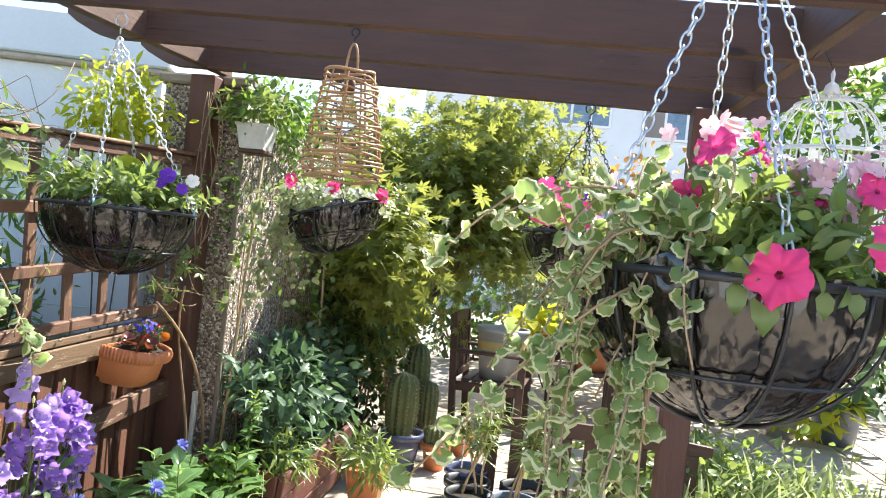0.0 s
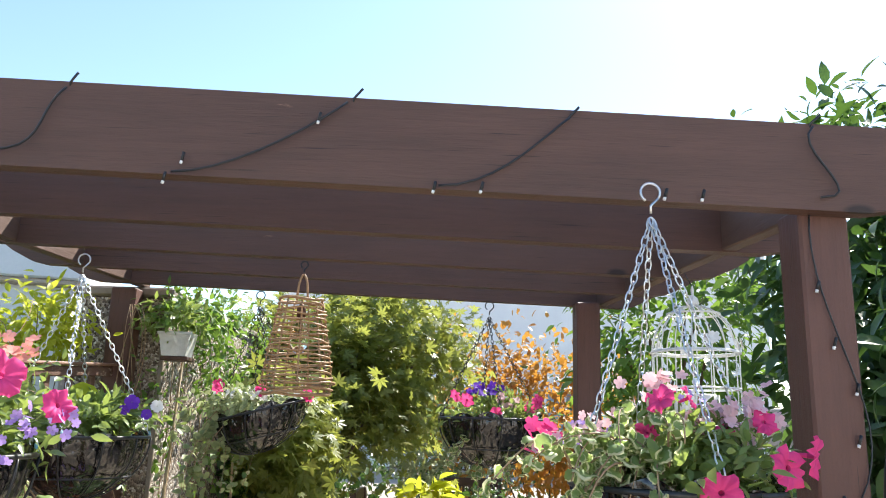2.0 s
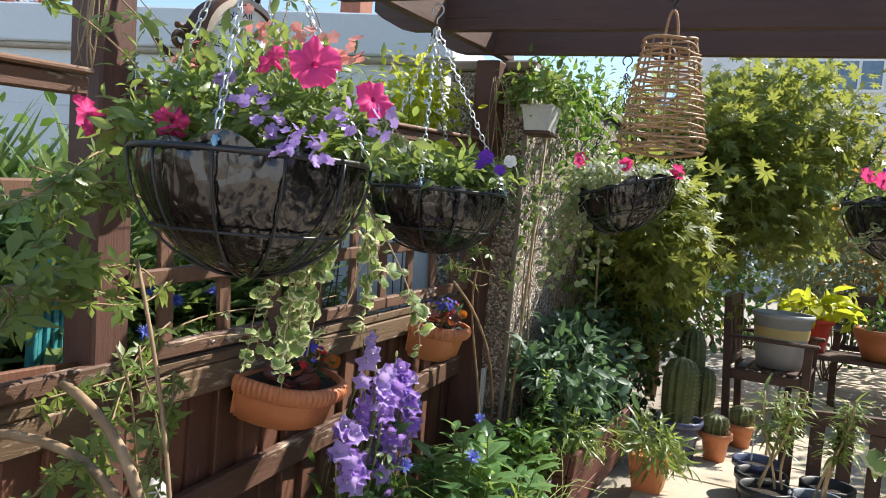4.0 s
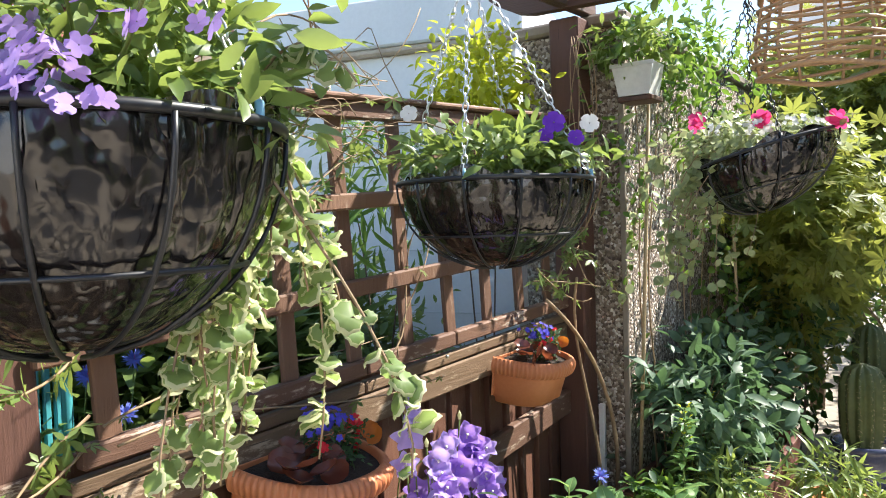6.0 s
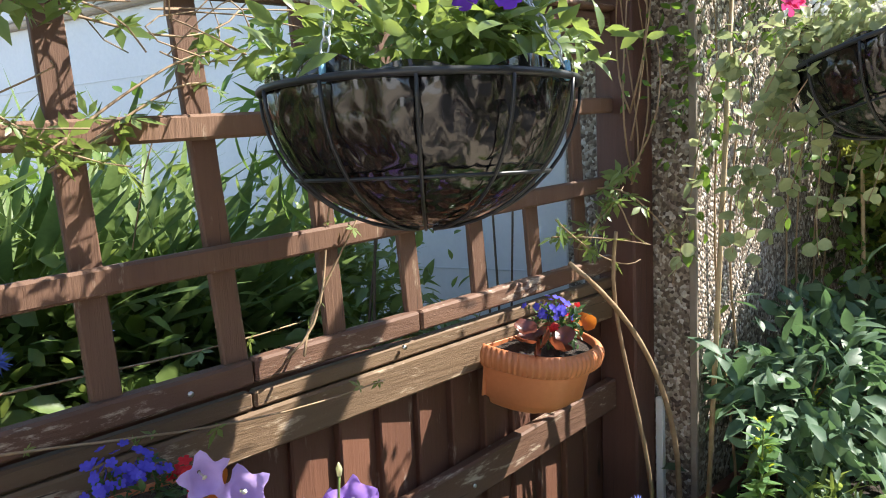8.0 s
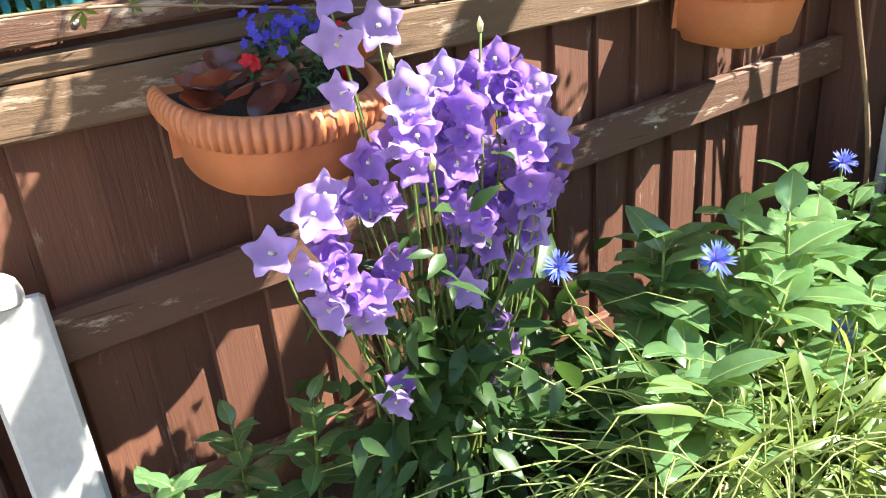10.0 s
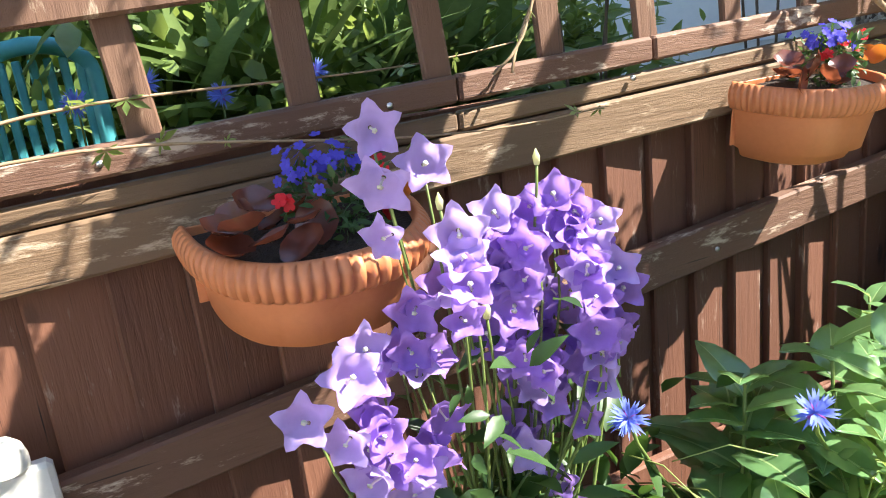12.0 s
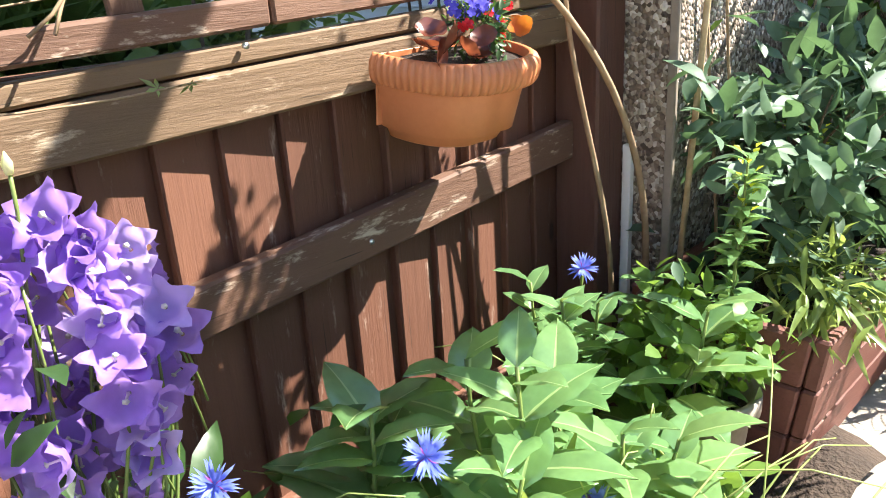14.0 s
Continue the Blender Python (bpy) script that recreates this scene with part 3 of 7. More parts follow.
def crown(geo, shape, centre, radii, n, size, clumps=0, spread=0.25, droop=0.3, mat=0, hollow=0.45, jitter=0.8):
    p, o = cloud(centre, radii, n, clumps, spread, hollow)
    d = o + jitter * RNG.normal(size=(n, 3))
    d[:, 2] -= droop
    up = 0.5 * o + RNG.normal(size=(n, 3)) * 0.5 + np.array([0, 0, 0.8])
    return scatter(geo, shape, p, d, up, size * (0.6 + 0.8 * RNG.random(n)), mat)


def strand(stems, leaves, a, b, sag, r, shape, size, every, mat=0, flop=0.5, turn=1.0):
    """A trailing or climbing shoot from a to b with leaves on both sides."""
    a, b = np.array(a, float), np.array(b, float)
    w = RNG.normal(size=(2, 3)) * 0.12 * np.linalg.norm(b - a)
    pts = bezier(a, a + (b - a) * 0.33 + w[0] + np.array([0, 0, sag]), a + (b - a) * 0.66 + w[1] + np.array([0, 0, sag]), b, 12)
    stems.add(*tube(pts, np.linspace(r, r * 0.5, 12), 5))
    n = max(2, int(np.linalg.norm(b - a) / every))
    s = np.sort(RNG.random(n)) * 11
    i = np.minimum(s.astype(int), 10)
    p = pts[i] + (pts[i + 1] - pts[i]) * (s - i)[:, None]
    d = RNG.normal(size=(n, 3)) * turn
    d[:, 2] -= flop
    scatter(leaves, shape, p, d, RNG.normal(size=(n, 3)) * 0.4 + np.array([0, -0.3, 0.6]), size * (0.5 + 0.8 * RNG.random(n)), mat)
    return pts

# ---------------------------------------------------------------- ground, walls
FX = -1.365          # face of the fence rails
g = Geo().add([(-60, -40, -0.03), (60, -40, -0.03), (60, 70, -0.03), (-60, 70, -0.03)], [(0, 1, 2), (0, 2, 3)])
solid("ground", g, M_JOINT, "sandy mortar ground under the garden paving", "ground", kind="structure")
g = Geo()
nx, ny = 14, 40
xs, ys = np.linspace(FX - 0.02, -0.64, nx), np.linspace(0.2, 4.05, ny)
gx, gy = np.meshgrid(xs, ys, indexing="ij")
gz = 0.03 + 0.025 * np.sin(gx * 19 + gy * 7) + 0.02 * np.sin(gy * 23)
i, j = np.meshgrid(np.arange(nx - 1), np.arange(ny - 1), indexing="ij")
q = i * ny + j
g.add(np.stack([gx, gy, gz], -1), np.concatenate([np.stack([q, q + ny, q + 1], -1).reshape(-1, 3), np.stack([q + 1, q + ny, q + ny + 1], -1).reshape(-1, 3)]))
solid("flower_bed", g, M_EARTH, "dark soil bed along the foot of the fence", "soil", kind="structure", smooth=True)

# pebbledash wall behind the corner post
wall = thing("wall_side", (-1.45, 6.1, 0), "pebbledash garden wall half hidden by climbers", "wall", kind="structure")
g = Geo().add(*box((-1.60, 4.05, -0.02), (-1.17, 8.6, 2.06), 0.008))
part("wall_body", g, M_DASH, wall, smooth=False)
g = Geo().add(*box((-1.63, 4.03, 2.062), (-1.14, 8.62, 2.11), 0.01))
part("coping", g, M_STONEPOT, wall, "grey concrete coping", False)
part("corner_bead", Geo().add(*box((-1.182, 4.038, 0.0), (-1.160, 4.052, 2.055), 0.003)), M_STONEPOT, wall, "pale grey corner bead", False)
part("pipe_strip", Geo().add(*box((-1.285, 4.028, 0.05), (-1.262, 4.046, 0.60), 0.002)), M_WHITE, wall, "white plastic strip", False)

# ---------------------------------------------------------------- fence with trellis
fence = thing("fence", (FX, 1.9, 0), "brown-stained board fence with weathered rails and open trellis top", "fence")
g = Geo().add(*hull([(x, y, z) for y, x0, x1 in ((-0.056, -0.012, 0.012), (-0.052, -0.012, 0.015), (0.058, -0.012, -0.004), (0.061, -0.012, -0.007)) for x in (x0, x1) for z in (0, 0.84)]))
board = to_mesh("board", g, M_BOARD, smooth=False)
k = 0
y = -0.314
while y < 3.90:
    piece("board", board, fence, (FX - 0.040 + 0.0025 * math.sin(k * 2.1), y, 0.0 + 0.004 * math.sin(k * 5)), (0.004 * math.sin(k * 3.7), 0, 0.012 * math.sin(k * 1.7)), (1, 1, 1))
    y += 0.1105
    k += 1
part("back_panel", Geo().add(*box((FX - 0.062, -0.4, 0.03), (FX - 0.046, 3.93, 0.925), 0.003)), M_BOARD, fence, smooth=False)


def rail(name, y0, y1, z0, z1, x0, x1, parent, mat, lean=0.0):
    gg = Geo()
    v, t = box((x0, y0, z0), (x1, y1, z1), 0.005)
    v[:, 2] += lean * (v[:, 1] - 2.6)
    gg.add(v, t)
    return part(name, gg, mat, parent, smooth=False)


for a, b, dz in ((-0.4, 1.90, -0.02), (1.955, 3.93, 0.0)):
    rail("fence_rail", a, b, 0.468 + dz, 0.556 + dz, FX - 0.022, FX + 0.012, fence, M_RAIL, 0.085)
    rail("gravel_board", a, b, 0.0, 0.12, FX - 0.03, FX - 0.004, fence, M_BOARD)
    rail("top_board", a, b, 0.800 + dz, 0.880 + dz, FX - 0.024, FX + 0.004, fence, M_OLIVE, 0.036)
for a, b, dz in ((-0.4, 1.90, -0.02), (1.955, 2.742, 0.0), (2.746, 3.93, 0.0)):
    rail("top_board", a, b, 0.8835 + dz, 0.916 + dz, FX - 0.024, FX + 0.002, fence, M_OLIVE, 0.038)
for a, b, dz in ((-0.4, 1.90, -0.02), (1.98, 2.742, 0.0), (2.746, 3.151, 0.0), (3.155, 3.93, 0.0)):
    rail("fence_rail", a, b, 0.931 + dz, 0.975 + dz, FX - 0.02, FX + 0.012, fence, M_RAIL, 0.042)
for a, b in ((-0.4, 1.75), (1.90, 3.93)):
    rail("trellis_rail", a, b, 1.137, 1.181, FX - 0.004, FX + 0.016, fence, M_SLAT, 0.058)
    rail("trellis_rail", a, b, 1.358, 1.400, FX - 0.004, FX + 0.016, fence, M_SLAT, 0.055)
    rail("trellis_head", a, b, 1.586, 1.630, FX - 0.02, FX + 0.012, fence, M_RAIL, 0.056)
    rail("trellis_cap", a, b, 1.632, 1.647, FX - 0.04, FX + 0.03, fence, M_RAIL, 0.056)
g = Geo().add(*box((-0.016, -0.024, 0), (0.0, 0.024, 0.655), 0.003))
slat = to_mesh("slat", g, M_SLAT, smooth=False)
for n_, y in enumerate((-0.1, 0.13, 0.36, 0.59, 0.82, 1.05, 1.28, 1.51, 2.045, 2.267, 2.497, 2.722, 2.943, 3.157, 3.372, 3.59, 3.80)):
    piece("trellis_slat", slat, fence, (FX - 0.006, y, 0.952 + 0.045 * (y - 2.6)), (0.075 + 0.012 * math.sin(n_ * 3), 0, 0), (1, 1, 1))
for n_, (y, z) in enumerate([(2.44, 1.60), (2.88, 1.61), (2.2, 0.935), (2.62, 0.95), (3.1, 0.93), (2.0, 0.55), (3.3, 0.56), (2.9, 0.55)]):
    g = Geo().add(*tube([(FX + 0.008, y, z), (FX + 0.015, y, z)], 0.005, 8))
    part("screw", g, M_ZINC, fence)

# ---------------------------------------------------------------- pergola
perg = thing("pergola", (-0.2, 2.75, 0), "dark brown-stained timber pergola over the path", "pergola")
for x0, x1, y0, y1, zt in ((-1.48, -1.37, 1.812, 1.915, 2.03), (0.934, 1.044, 1.812, 1.915, 1.985), (-1.41, -1.29, 3.93, 4.04, 2.09), (0.83, 0.94, 3.73, 3.838, 2.06)):
    v, t = box((x0, y0, -0.02), (x1, y1, zt), 0.006)
    if x0 < 0 and y0 < 2:
        v[:, 0] -= 0.05 * (v[:, 2] - 1.1)
    part("post", Geo().add(v, t), M_POST, perg, smooth=False)
ZB, ZT = 1.984, 2.180
LEANX = -0.020
RISE = 0.043


def rafter(y0, xa, xb, top):
    prof = [(xa, top), (xa, top - 0.06), (xa + 0.04, ZB + 0.05), (xa + 0.12, ZB + 0.012), (xa + 0.18, ZB), (xb - 0.18, ZB), (xb - 0.12, ZB + 0.012), (xb - 0.04, ZB + 0.05), (xb, top - 0.06), (xb, top)]
    gg = Geo()
    pts = [(x, y, z + LEANX * x + RISE * (y0 - 1.765)) for x, z in prof for y in (y0, y0 + 0.045)]
    gg.add(*hull(pts))
    return gg


for n_, y0 in enumerate((1.765, 2.283, 2.80, 3.32, 3.84)):
    part("rafter", rafter(y0, -1.62, 1.25, ZT if n_ == 0 else ZT - 0.058), M_BEAM, perg, smooth=False)
for x0, x1, zz in ((-1.33, -1.285, 0.026), (0.95, 0.995, -0.019)):
    v, t = box((x0, 1.812, ZB + zz + 0.004), (x1, 4.1, ZT + zz - 0.02), 0.004)
    v[:, 2] += RISE * (v[:, 1] - 1.765)
    part("side_beam", Geo().add(v, t), M_BEAMY, perg, smooth=False)

# ---------------------------------------------------------------- chains, hooks, baskets


def link():
    a = np.linspace(0, 2 * np.pi, 13)[:-1]
    pts = np.stack([0.0065 * np.cos(a), 0.0135 * np.sin(a) + 0.0, 0 * a], 1)
    v, t = tube(np.concatenate([pts, pts[:1]]), 0.0017, 5, False)
    return v, t, np.zeros(len(t), int)


LINK = link()


def chain_geo(a, b, size=1.0):
    a, b = np.array(a, float), np.array(b, float)
    n = max(2, int(np.linalg.norm(b - a) / (0.0205 * size)))
    s = (np.arange(n) + 0.5) / n
    p = a + (b - a) * s[:, None]
    d = np.tile(b - a, (n, 1))
    up = np.where((np.arange(n) % 2)[:, None], (1.0, 0.3, 0.1), (-0.3, 1.0, 0.1))
    return scatter(Geo(), LINK, p, d, up, size)


def hook_geo(p, r=0.02):
    a = np.linspace(-0.6, 4.2, 16)
    pts = [(p[0] + r * np.cos(q), p[1], p[2] - r + r * np.sin(q)) for q in a][::-1]
    g0 = Geo().add(*tube(pts, 0.0028, 6))
    g0.add(*tube([(p[0] + r * math.cos(-0.6), p[1], p[2] - r + r * math.sin(-0.6)), (p[0], p[1], p[2] - 2.4 * r), (p[0], p[1], p[2] - 3.2 * r)], 0.0028, 6))
    return g0


def basket(base_xy, rim_z, radius, depth, hook, label, tilt=(0, 0), chain_mat=None, chains=4, spin=0.4):
    """A wire hanging basket with a crumpled black liner, on chains."""
    cx, cy = base_xy
    ob = thing("hanging_basket", (cx, cy, rim_z - depth), label, "hanging basket", "hanging baskets")

    def tip(v):
        v = np.array(v, float)
        v[:, 2] += tilt[0] * (v[:, 0] - cx) + tilt[1] * (v[:, 1] - cy)
        return v

    prof = [(radius * math.sin(q) * 0.985, rim_z - depth * math.cos(q) + (0.006 if q > 1.5 else 0)) for q in np.linspace(0.02, 1.5708, 26)]
    ph = RNG.random(8) * 6

    def wob(rr, zz, a):
        h = (zz - (rim_z - depth)) / depth
        pleat = np.abs(np.sin(7 * a + ph[0] + 0.9 * np.sin(2.5 * h + ph[6]))) + 0.6 * np.abs(np.sin(12.5 * a + ph[1] - 1.4 * h)) + 0.4 * np.abs(np.sin(21 * a + 4 * h + ph[2]))
        dent = 0.010 * np.abs(np.sin(5 * a + 9 * h + ph[3])) + 0.008 * np.abs(np.sin(8 * a - 13 * h + ph[4]))
        return rr * (0.985 + (0.022 * pleat + dent) * (0.35 + 0.65 * h) - 0.018), zz + 0.022 * h ** 8 * np.abs(np.sin(5.5 * a + ph[5]) * np.sin(2 * a + ph[7]))

    v, t = lathe(prof, 200, centre=(cx, cy, 0), wob=wob)
    part("liner", Geo().add(tip(v), t), M_LINER, ob, "crumpled glossy black plastic liner")
    v, t = lathe([(0.001, rim_z - 0.02), (radius * 0.6, rim_z - 0.012), (radius * 0.97, rim_z - 0.025)], 24, centre=(cx, cy, 0))
    part("soil", Geo().add(tip(v), t), M_SOIL, ob)
    a = np.linspace(0, 2 * np.pi, 49)
    v, t = tube(np.stack([cx + radius * 1.02 * np.cos(a), cy + radius * 1.02 * np.sin(a), rim_z + 0.003 + 0 * a], 1), 0.0055, 8, False)
    part("rim", Geo().add(tip(v), t), M_WIRE, ob, "flat black rim band")
    for zf in (0.62,):
        r2 = radius * math.sin(math.acos(zf)) * 1.045
        v, t = tube(np.stack([cx + r2 * np.cos(a), cy + r2 * np.sin(a), rim_z - depth * zf + 0 * a], 1), 0.0028, 6, False)
        part("hoop", Geo().add(tip(v), t), M_WIRE, ob)
    for k in range(12):
        b = k * 2 * np.pi / 12 + spin
        q = np.linspace(0.1, 1.5708, 12)
        v, t = tube(np.stack([cx + radius * 1.035 * np.sin(q) * np.cos(b), cy + radius * 1.035 * np.sin(q) * np.sin(b), rim_z - depth * 1.03 * np.cos(q)], 1), 0.0028, 6)
        part("wire_rib", Geo().add(tip(v), t), M_WIRE, ob)
    if hook is not None:
        hx, hy, hz = hook
        cm = chain_mat or M_ZINC
        part("hook", hook_geo(hook), cm, ob)
        low = (hx, hy, hz - 0.075)
        for k in range(chains):
            b = spin + k * 2 * np.pi / chains
            e = tip([(cx + radius * 1.0 * math.cos(b), cy + radius * 1.0 * math.sin(b), rim_z + 0.012)])[0]
            part("chain", chain_geo(low, e, 1.0), cm, ob)
            s = Geo().add(*tube([e + np.array((0, 0, 0.01)), e + np.array((0.004, -0.004, -0.005)), e + np.array((0, 0, -0.014))], 0.0045, 6))
            part("chain_clip", s, M_BLUE if cm is M_ZINC else M_WIRE, ob)
    return ob


basket((-0.805, 1.665), 1.415, 0.207, 0.208, (-0.865, 1.70, 1.995), "black-lined wire hanging basket planted with pink petunias")
basket((0.592, 1.665), 1.395, 0.188, 0.182, (0.573, 1.70, 1.99), "black-lined wire hanging basket with trailing variegated leaves", spin=0.12)
basket((-1.03, 2.86), 1.415, 0.232, 0.20, (-1.043, 2.79, 2.02), "black-lined wire hanging basket planted with pansies", spin=0.25)
basket((0.445, 3.82), 1.51, 0.235, 0.21, (0.43, 3.825, 2.06), "dark wire hanging basket on black chains", chain_mat=M_WIRE, spin=0.1)
basket((-0.615, 3.84), 1.52, 0.21, 0.185, (-0.66, 3.825, 2.075), "tilted dark wire hanging basket beside the maple", tilt=(0.26, 0.05), chain_mat=M_WIRE)

# ---------------------------------------------------------------- willow lamp
lamp = thing("hanging_lantern", (-0.300, 2.815, 1.57), "woven willow lantern with a clear bulb hung from the pergola", "lantern")
LX, LY = -0.300, 2.815
z0, z1 = 1.575, 1.888
for k in range(19):
    f = k / 18
    z = z0 + (z1 - z0) * f
    r = 0.124 - 0.051 * f ** 1.15 if f > 0.12 else 0.110 + 0.014 * f / 0.12
    a = np.linspace(0, 2 * np.pi * 1.02, 37)
    pts = np.stack([LX + (r + 0.004 * np.sin(a * 4.5 + math.pi * k)) * np.cos(a + k), LY + (r + 0.004 * np.sin(a * 4.5 + math.pi * k)) * np.sin(a + k), z + 0.004 * np.sin(3 * a + k)], 1)
    part("woven_ring", Geo().add(*tube(pts, 0.0034 if k not in (0, 18) else 0.0052, 6)), M_WILLOW, lamp)
for k in range(9):
    b = k * 2 * np.pi / 9
    f = np.linspace(0, 1, 8)
    r = np.where(f > 0.12, 0.124 - 0.051 * f ** 1.15, 0.110 + 0.014 * f / 0.12) - 0.002
    part("upright", Geo().add(*tube(np.stack([LX + r * np.cos(b), LY + r * np.sin(b), z0 + (z1 - z0) * f], 1), 0.0032, 5)), M_WILLOW, lamp)
a = np.linspace(0, np.pi, 14)
part("loop_handle", Geo().add(*tube(np.stack([LX + 0.018 * np.cos(a), LY + 0 * a, 1.888 + 0.09 * np.sin(a)], 1), 0.0042, 6)), M_WILLOW, lamp)
bv, bt = lathe([(0.001, 1.705), (0.022, 1.715), (0.032, 1.745), (0.028, 1.780), (0.016, 1.815), (0.014, 1.830)], 20, centre=(LX, LY, 0))
part("bulb", Geo().add(bv, bt), M_GLASS, lamp, "clear glass bulb")
bv, bt = lathe([(0.001, 1.830), (0.015, 1.830), (0.016, 1.865), (0.001, 1.880)], 16, centre=(LX, LY, 0))
part("bulb_holder", Geo().add(bv, bt), M_RUST, lamp)
part("filament", Geo().add(*tube([(LX - 0.006, LY, 1.825), (LX - 0.008, LY, 1.750), (LX, LY, 1.780), (LX + 0.008, LY, 1.750), (LX + 0.006, LY, 1.825)], 0.0012, 4)), M_YELLOW, lamp)
part("lamp_hook", hook_geo((LX, LY, 2.025), 0.012), M_WIRE, lamp)

# ---------------------------------------------------------------- bird cage
CX, CY, CZ = 1.020, 2.73, 1.497
cage = thing("bird_cage", (CX, CY, CZ), "white wire ornamental bird cage with a candle inside", "bird cage")
R = 0.138
a = np.linspace(0, 2 * np.pi, 33)
for z, r in ((CZ, R), (CZ + 0.25, R), (CZ + 0.245, R + 0.004), (CZ + 0.13, R), (CZ + 0.375, 0.085)):
    part("hoop", Geo().add(*tube(np.stack([CX + r * np.cos(a), CY + r * np.sin(a), z + 0 * a], 1), 0.0035, 6, False)), M_WHITE, cage)
for k in range(16):
    b = k * 2 * np.pi / 16
    pts = [(CX + R * math.cos(b), CY + R * math.sin(b), CZ), (CX + R * math.cos(b), CY + R * math.sin(b), CZ + 0.25)]
    pts += [(CX + R * math.cos(q) * math.cos(b), CY + R * math.cos(q) * math.sin(b), CZ + 0.25 + 0.155 * math.sin(q)) for q in np.linspace(0.15, 1.45, 9)]
    part("bar", Geo().add(*tube(pts, 0.0022, 5)), M_WHITE, cage)
v, t = lathe([(0.001, CZ + 0.475), (0.006, CZ + 0.46), (0.004, CZ + 0.44), (0.016, CZ + 0.43), (0.022, CZ + 0.41), (0.001, CZ + 0.40)], 12, centre=(CX, CY, 0))
part("finial", Geo().add(v, t), M_WHITE, cage)
v, t = lathe([(0.001, CZ), (R, CZ), (R, CZ + 0.008), (0.001, CZ + 0.01)], 28, centre=(CX, CY, 0))
part("floor_plate", Geo().add(v, t), M_WHITE, cage)
v, t = lathe([(0.001, CZ + 0.01), (0.07, CZ + 0.01), (0.072, CZ + 0.11), (0.06, CZ + 0.112), (0.001, CZ + 0.10)], 20, centre=(CX, CY, 0))
part("candle", Geo().add(v, t), M_CANDLE, cage, "cream pillar candle")
for k in range(10):
    b, zz = RNG.random() * 6.28, CZ + 0.26 + 0.03 * RNG.random()
    fg = facing(Geo(), F_FIVE, np.array([(CX + (R + 0.008) * math.cos(b), CY + (R + 0.008) * math.sin(b), zz)]), np.array([(math.cos(b), math.sin(b), 0.3)]), 0.02)
    part("flower_ornament", fg, M_WHITE, cage)
part("cage_wire", Geo().add(*tube([(CX, CY, CZ + 0.47), (CX - 0.04, CY - 0.03, CZ + 0.52), (0.955, 2.70, 1.985)], 0.002, 5)), M_WIRE, cage)

# ---------------------------------------------------------------- station clock on the post
KX, KY, KZ = -1.235, 2.07, 1.710
clock = thing("station_clock", (KX, KY, KZ - 0.15), "brown cast-iron station clock with a white dial on a scroll bracket", "clock")
AH = np.array([0.985, -0.17, 0.0])
RT = np.array([0.17, 0.985, 0.0])


def disc_pts(r, off, n=40):
    q = np.linspace(0, 2 * np.pi, n, endpoint=False)
    return np.array([KX, KY, KZ]) + AH * off + r * (np.cos(q)[:, None] * RT + np.sin(q)[:, None] * np.array([0, 0, 1]))


def drum(r0, o0, r1, o1, n=40):
    v = np.concatenate([disc_pts(r0, o0, n), disc_pts(r1, o1, n)])
    k = np.arange(n)
    kk = (k + 1) % n
    return v, np.concatenate([np.stack([k, kk, n + k], 1), np.stack([kk, n + kk, n + k], 1)])


g = Geo()
for s in ((0.001, -0.05, 0.115, -0.05), (0.115, -0.05, 0.128, -0.035), (0.128, -0.035, 0.128, 0.035), (0.128, 0.035, 0.12, 0.048), (0.12, 0.048, 0.106, 0.05), (0.106, 0.05, 0.104, 0.04)):
    g.add(*drum(*s))
part("case", g, M_RUST, clock, "brown cast-iron drum case")
g = Geo().add(*drum(0.122, 0.0475, 0.106, 0.0515))
part("bezel", g, M_TRIM, clock)
g = Geo().add(*drum(0.0005, 0.040, 0.1045, 0.040))
part("dial", g, M_DIAL, clock, "white dial with roman numerals")


def dial_text(txt, q, size, rad):
    cu = bpy.data.curves.new("numeral", "FONT")
    cu.body, cu.size, cu.align_x, cu.align_y, cu.extrude = txt, size, "CENTER", "CENTER", 0.0003
    cu.materials.append(M_INK)
    ob = new("numeral", cu)
    p = np.array([KX, KY, KZ]) + AH * 0.0415 + rad * (math.sin(q) * RT + math.cos(q) * np.array([0, 0, 1]))
    up = math.cos(q) * np.array([0, 0, 1]) + math.sin(q) * RT
    sd = np.cross(up, AH)
    m = Matrix(((sd[0], up[0], AH[0]), (sd[1], up[1], AH[1]), (sd[2], up[2], AH[2]))).to_4x4()
    ob.parent = clock
    m.translation = Vector(p) - where(clock)
    ob.matrix_basis = m


for k, n_ in enumerate("XII I II III IV V VI VII VIII IX X XI".split()):
    dial_text(n_, k * math.pi / 6, 0.026, 0.083)
dial_text("STATION", 0.0, 0.014, 0.028)
for q, ln, w in ((1.65, 0.05, 0.004), (2.2, 0.075, 0.003)):
    p0 = np.array([KX, KY, KZ]) + AH * 0.044
    p1 = p0 + ln * (math.sin(q) * RT + math.cos(q) * np.array([0, 0, 1]))
    part("hand_bar", Geo().add(*tube([p0, p1], w / 2, 5)), M_INK, clock)


def scroll(c, r, turns, flip=1, start=0.0):
    q = np.linspace(0, turns * 2 * np.pi, 26)
    rr = r * (1 - 0.8 * q / q[-1])
    return np.array(c) + np.stack([0 * q, 0 * q, 0 * q], 1) + rr[:, None] * (np.cos(start + flip * q)[:, None] * np.array([RT[0], RT[1], 0]) + np.sin(start + flip * q)[:, None] * np.array([0, 0, 1]))


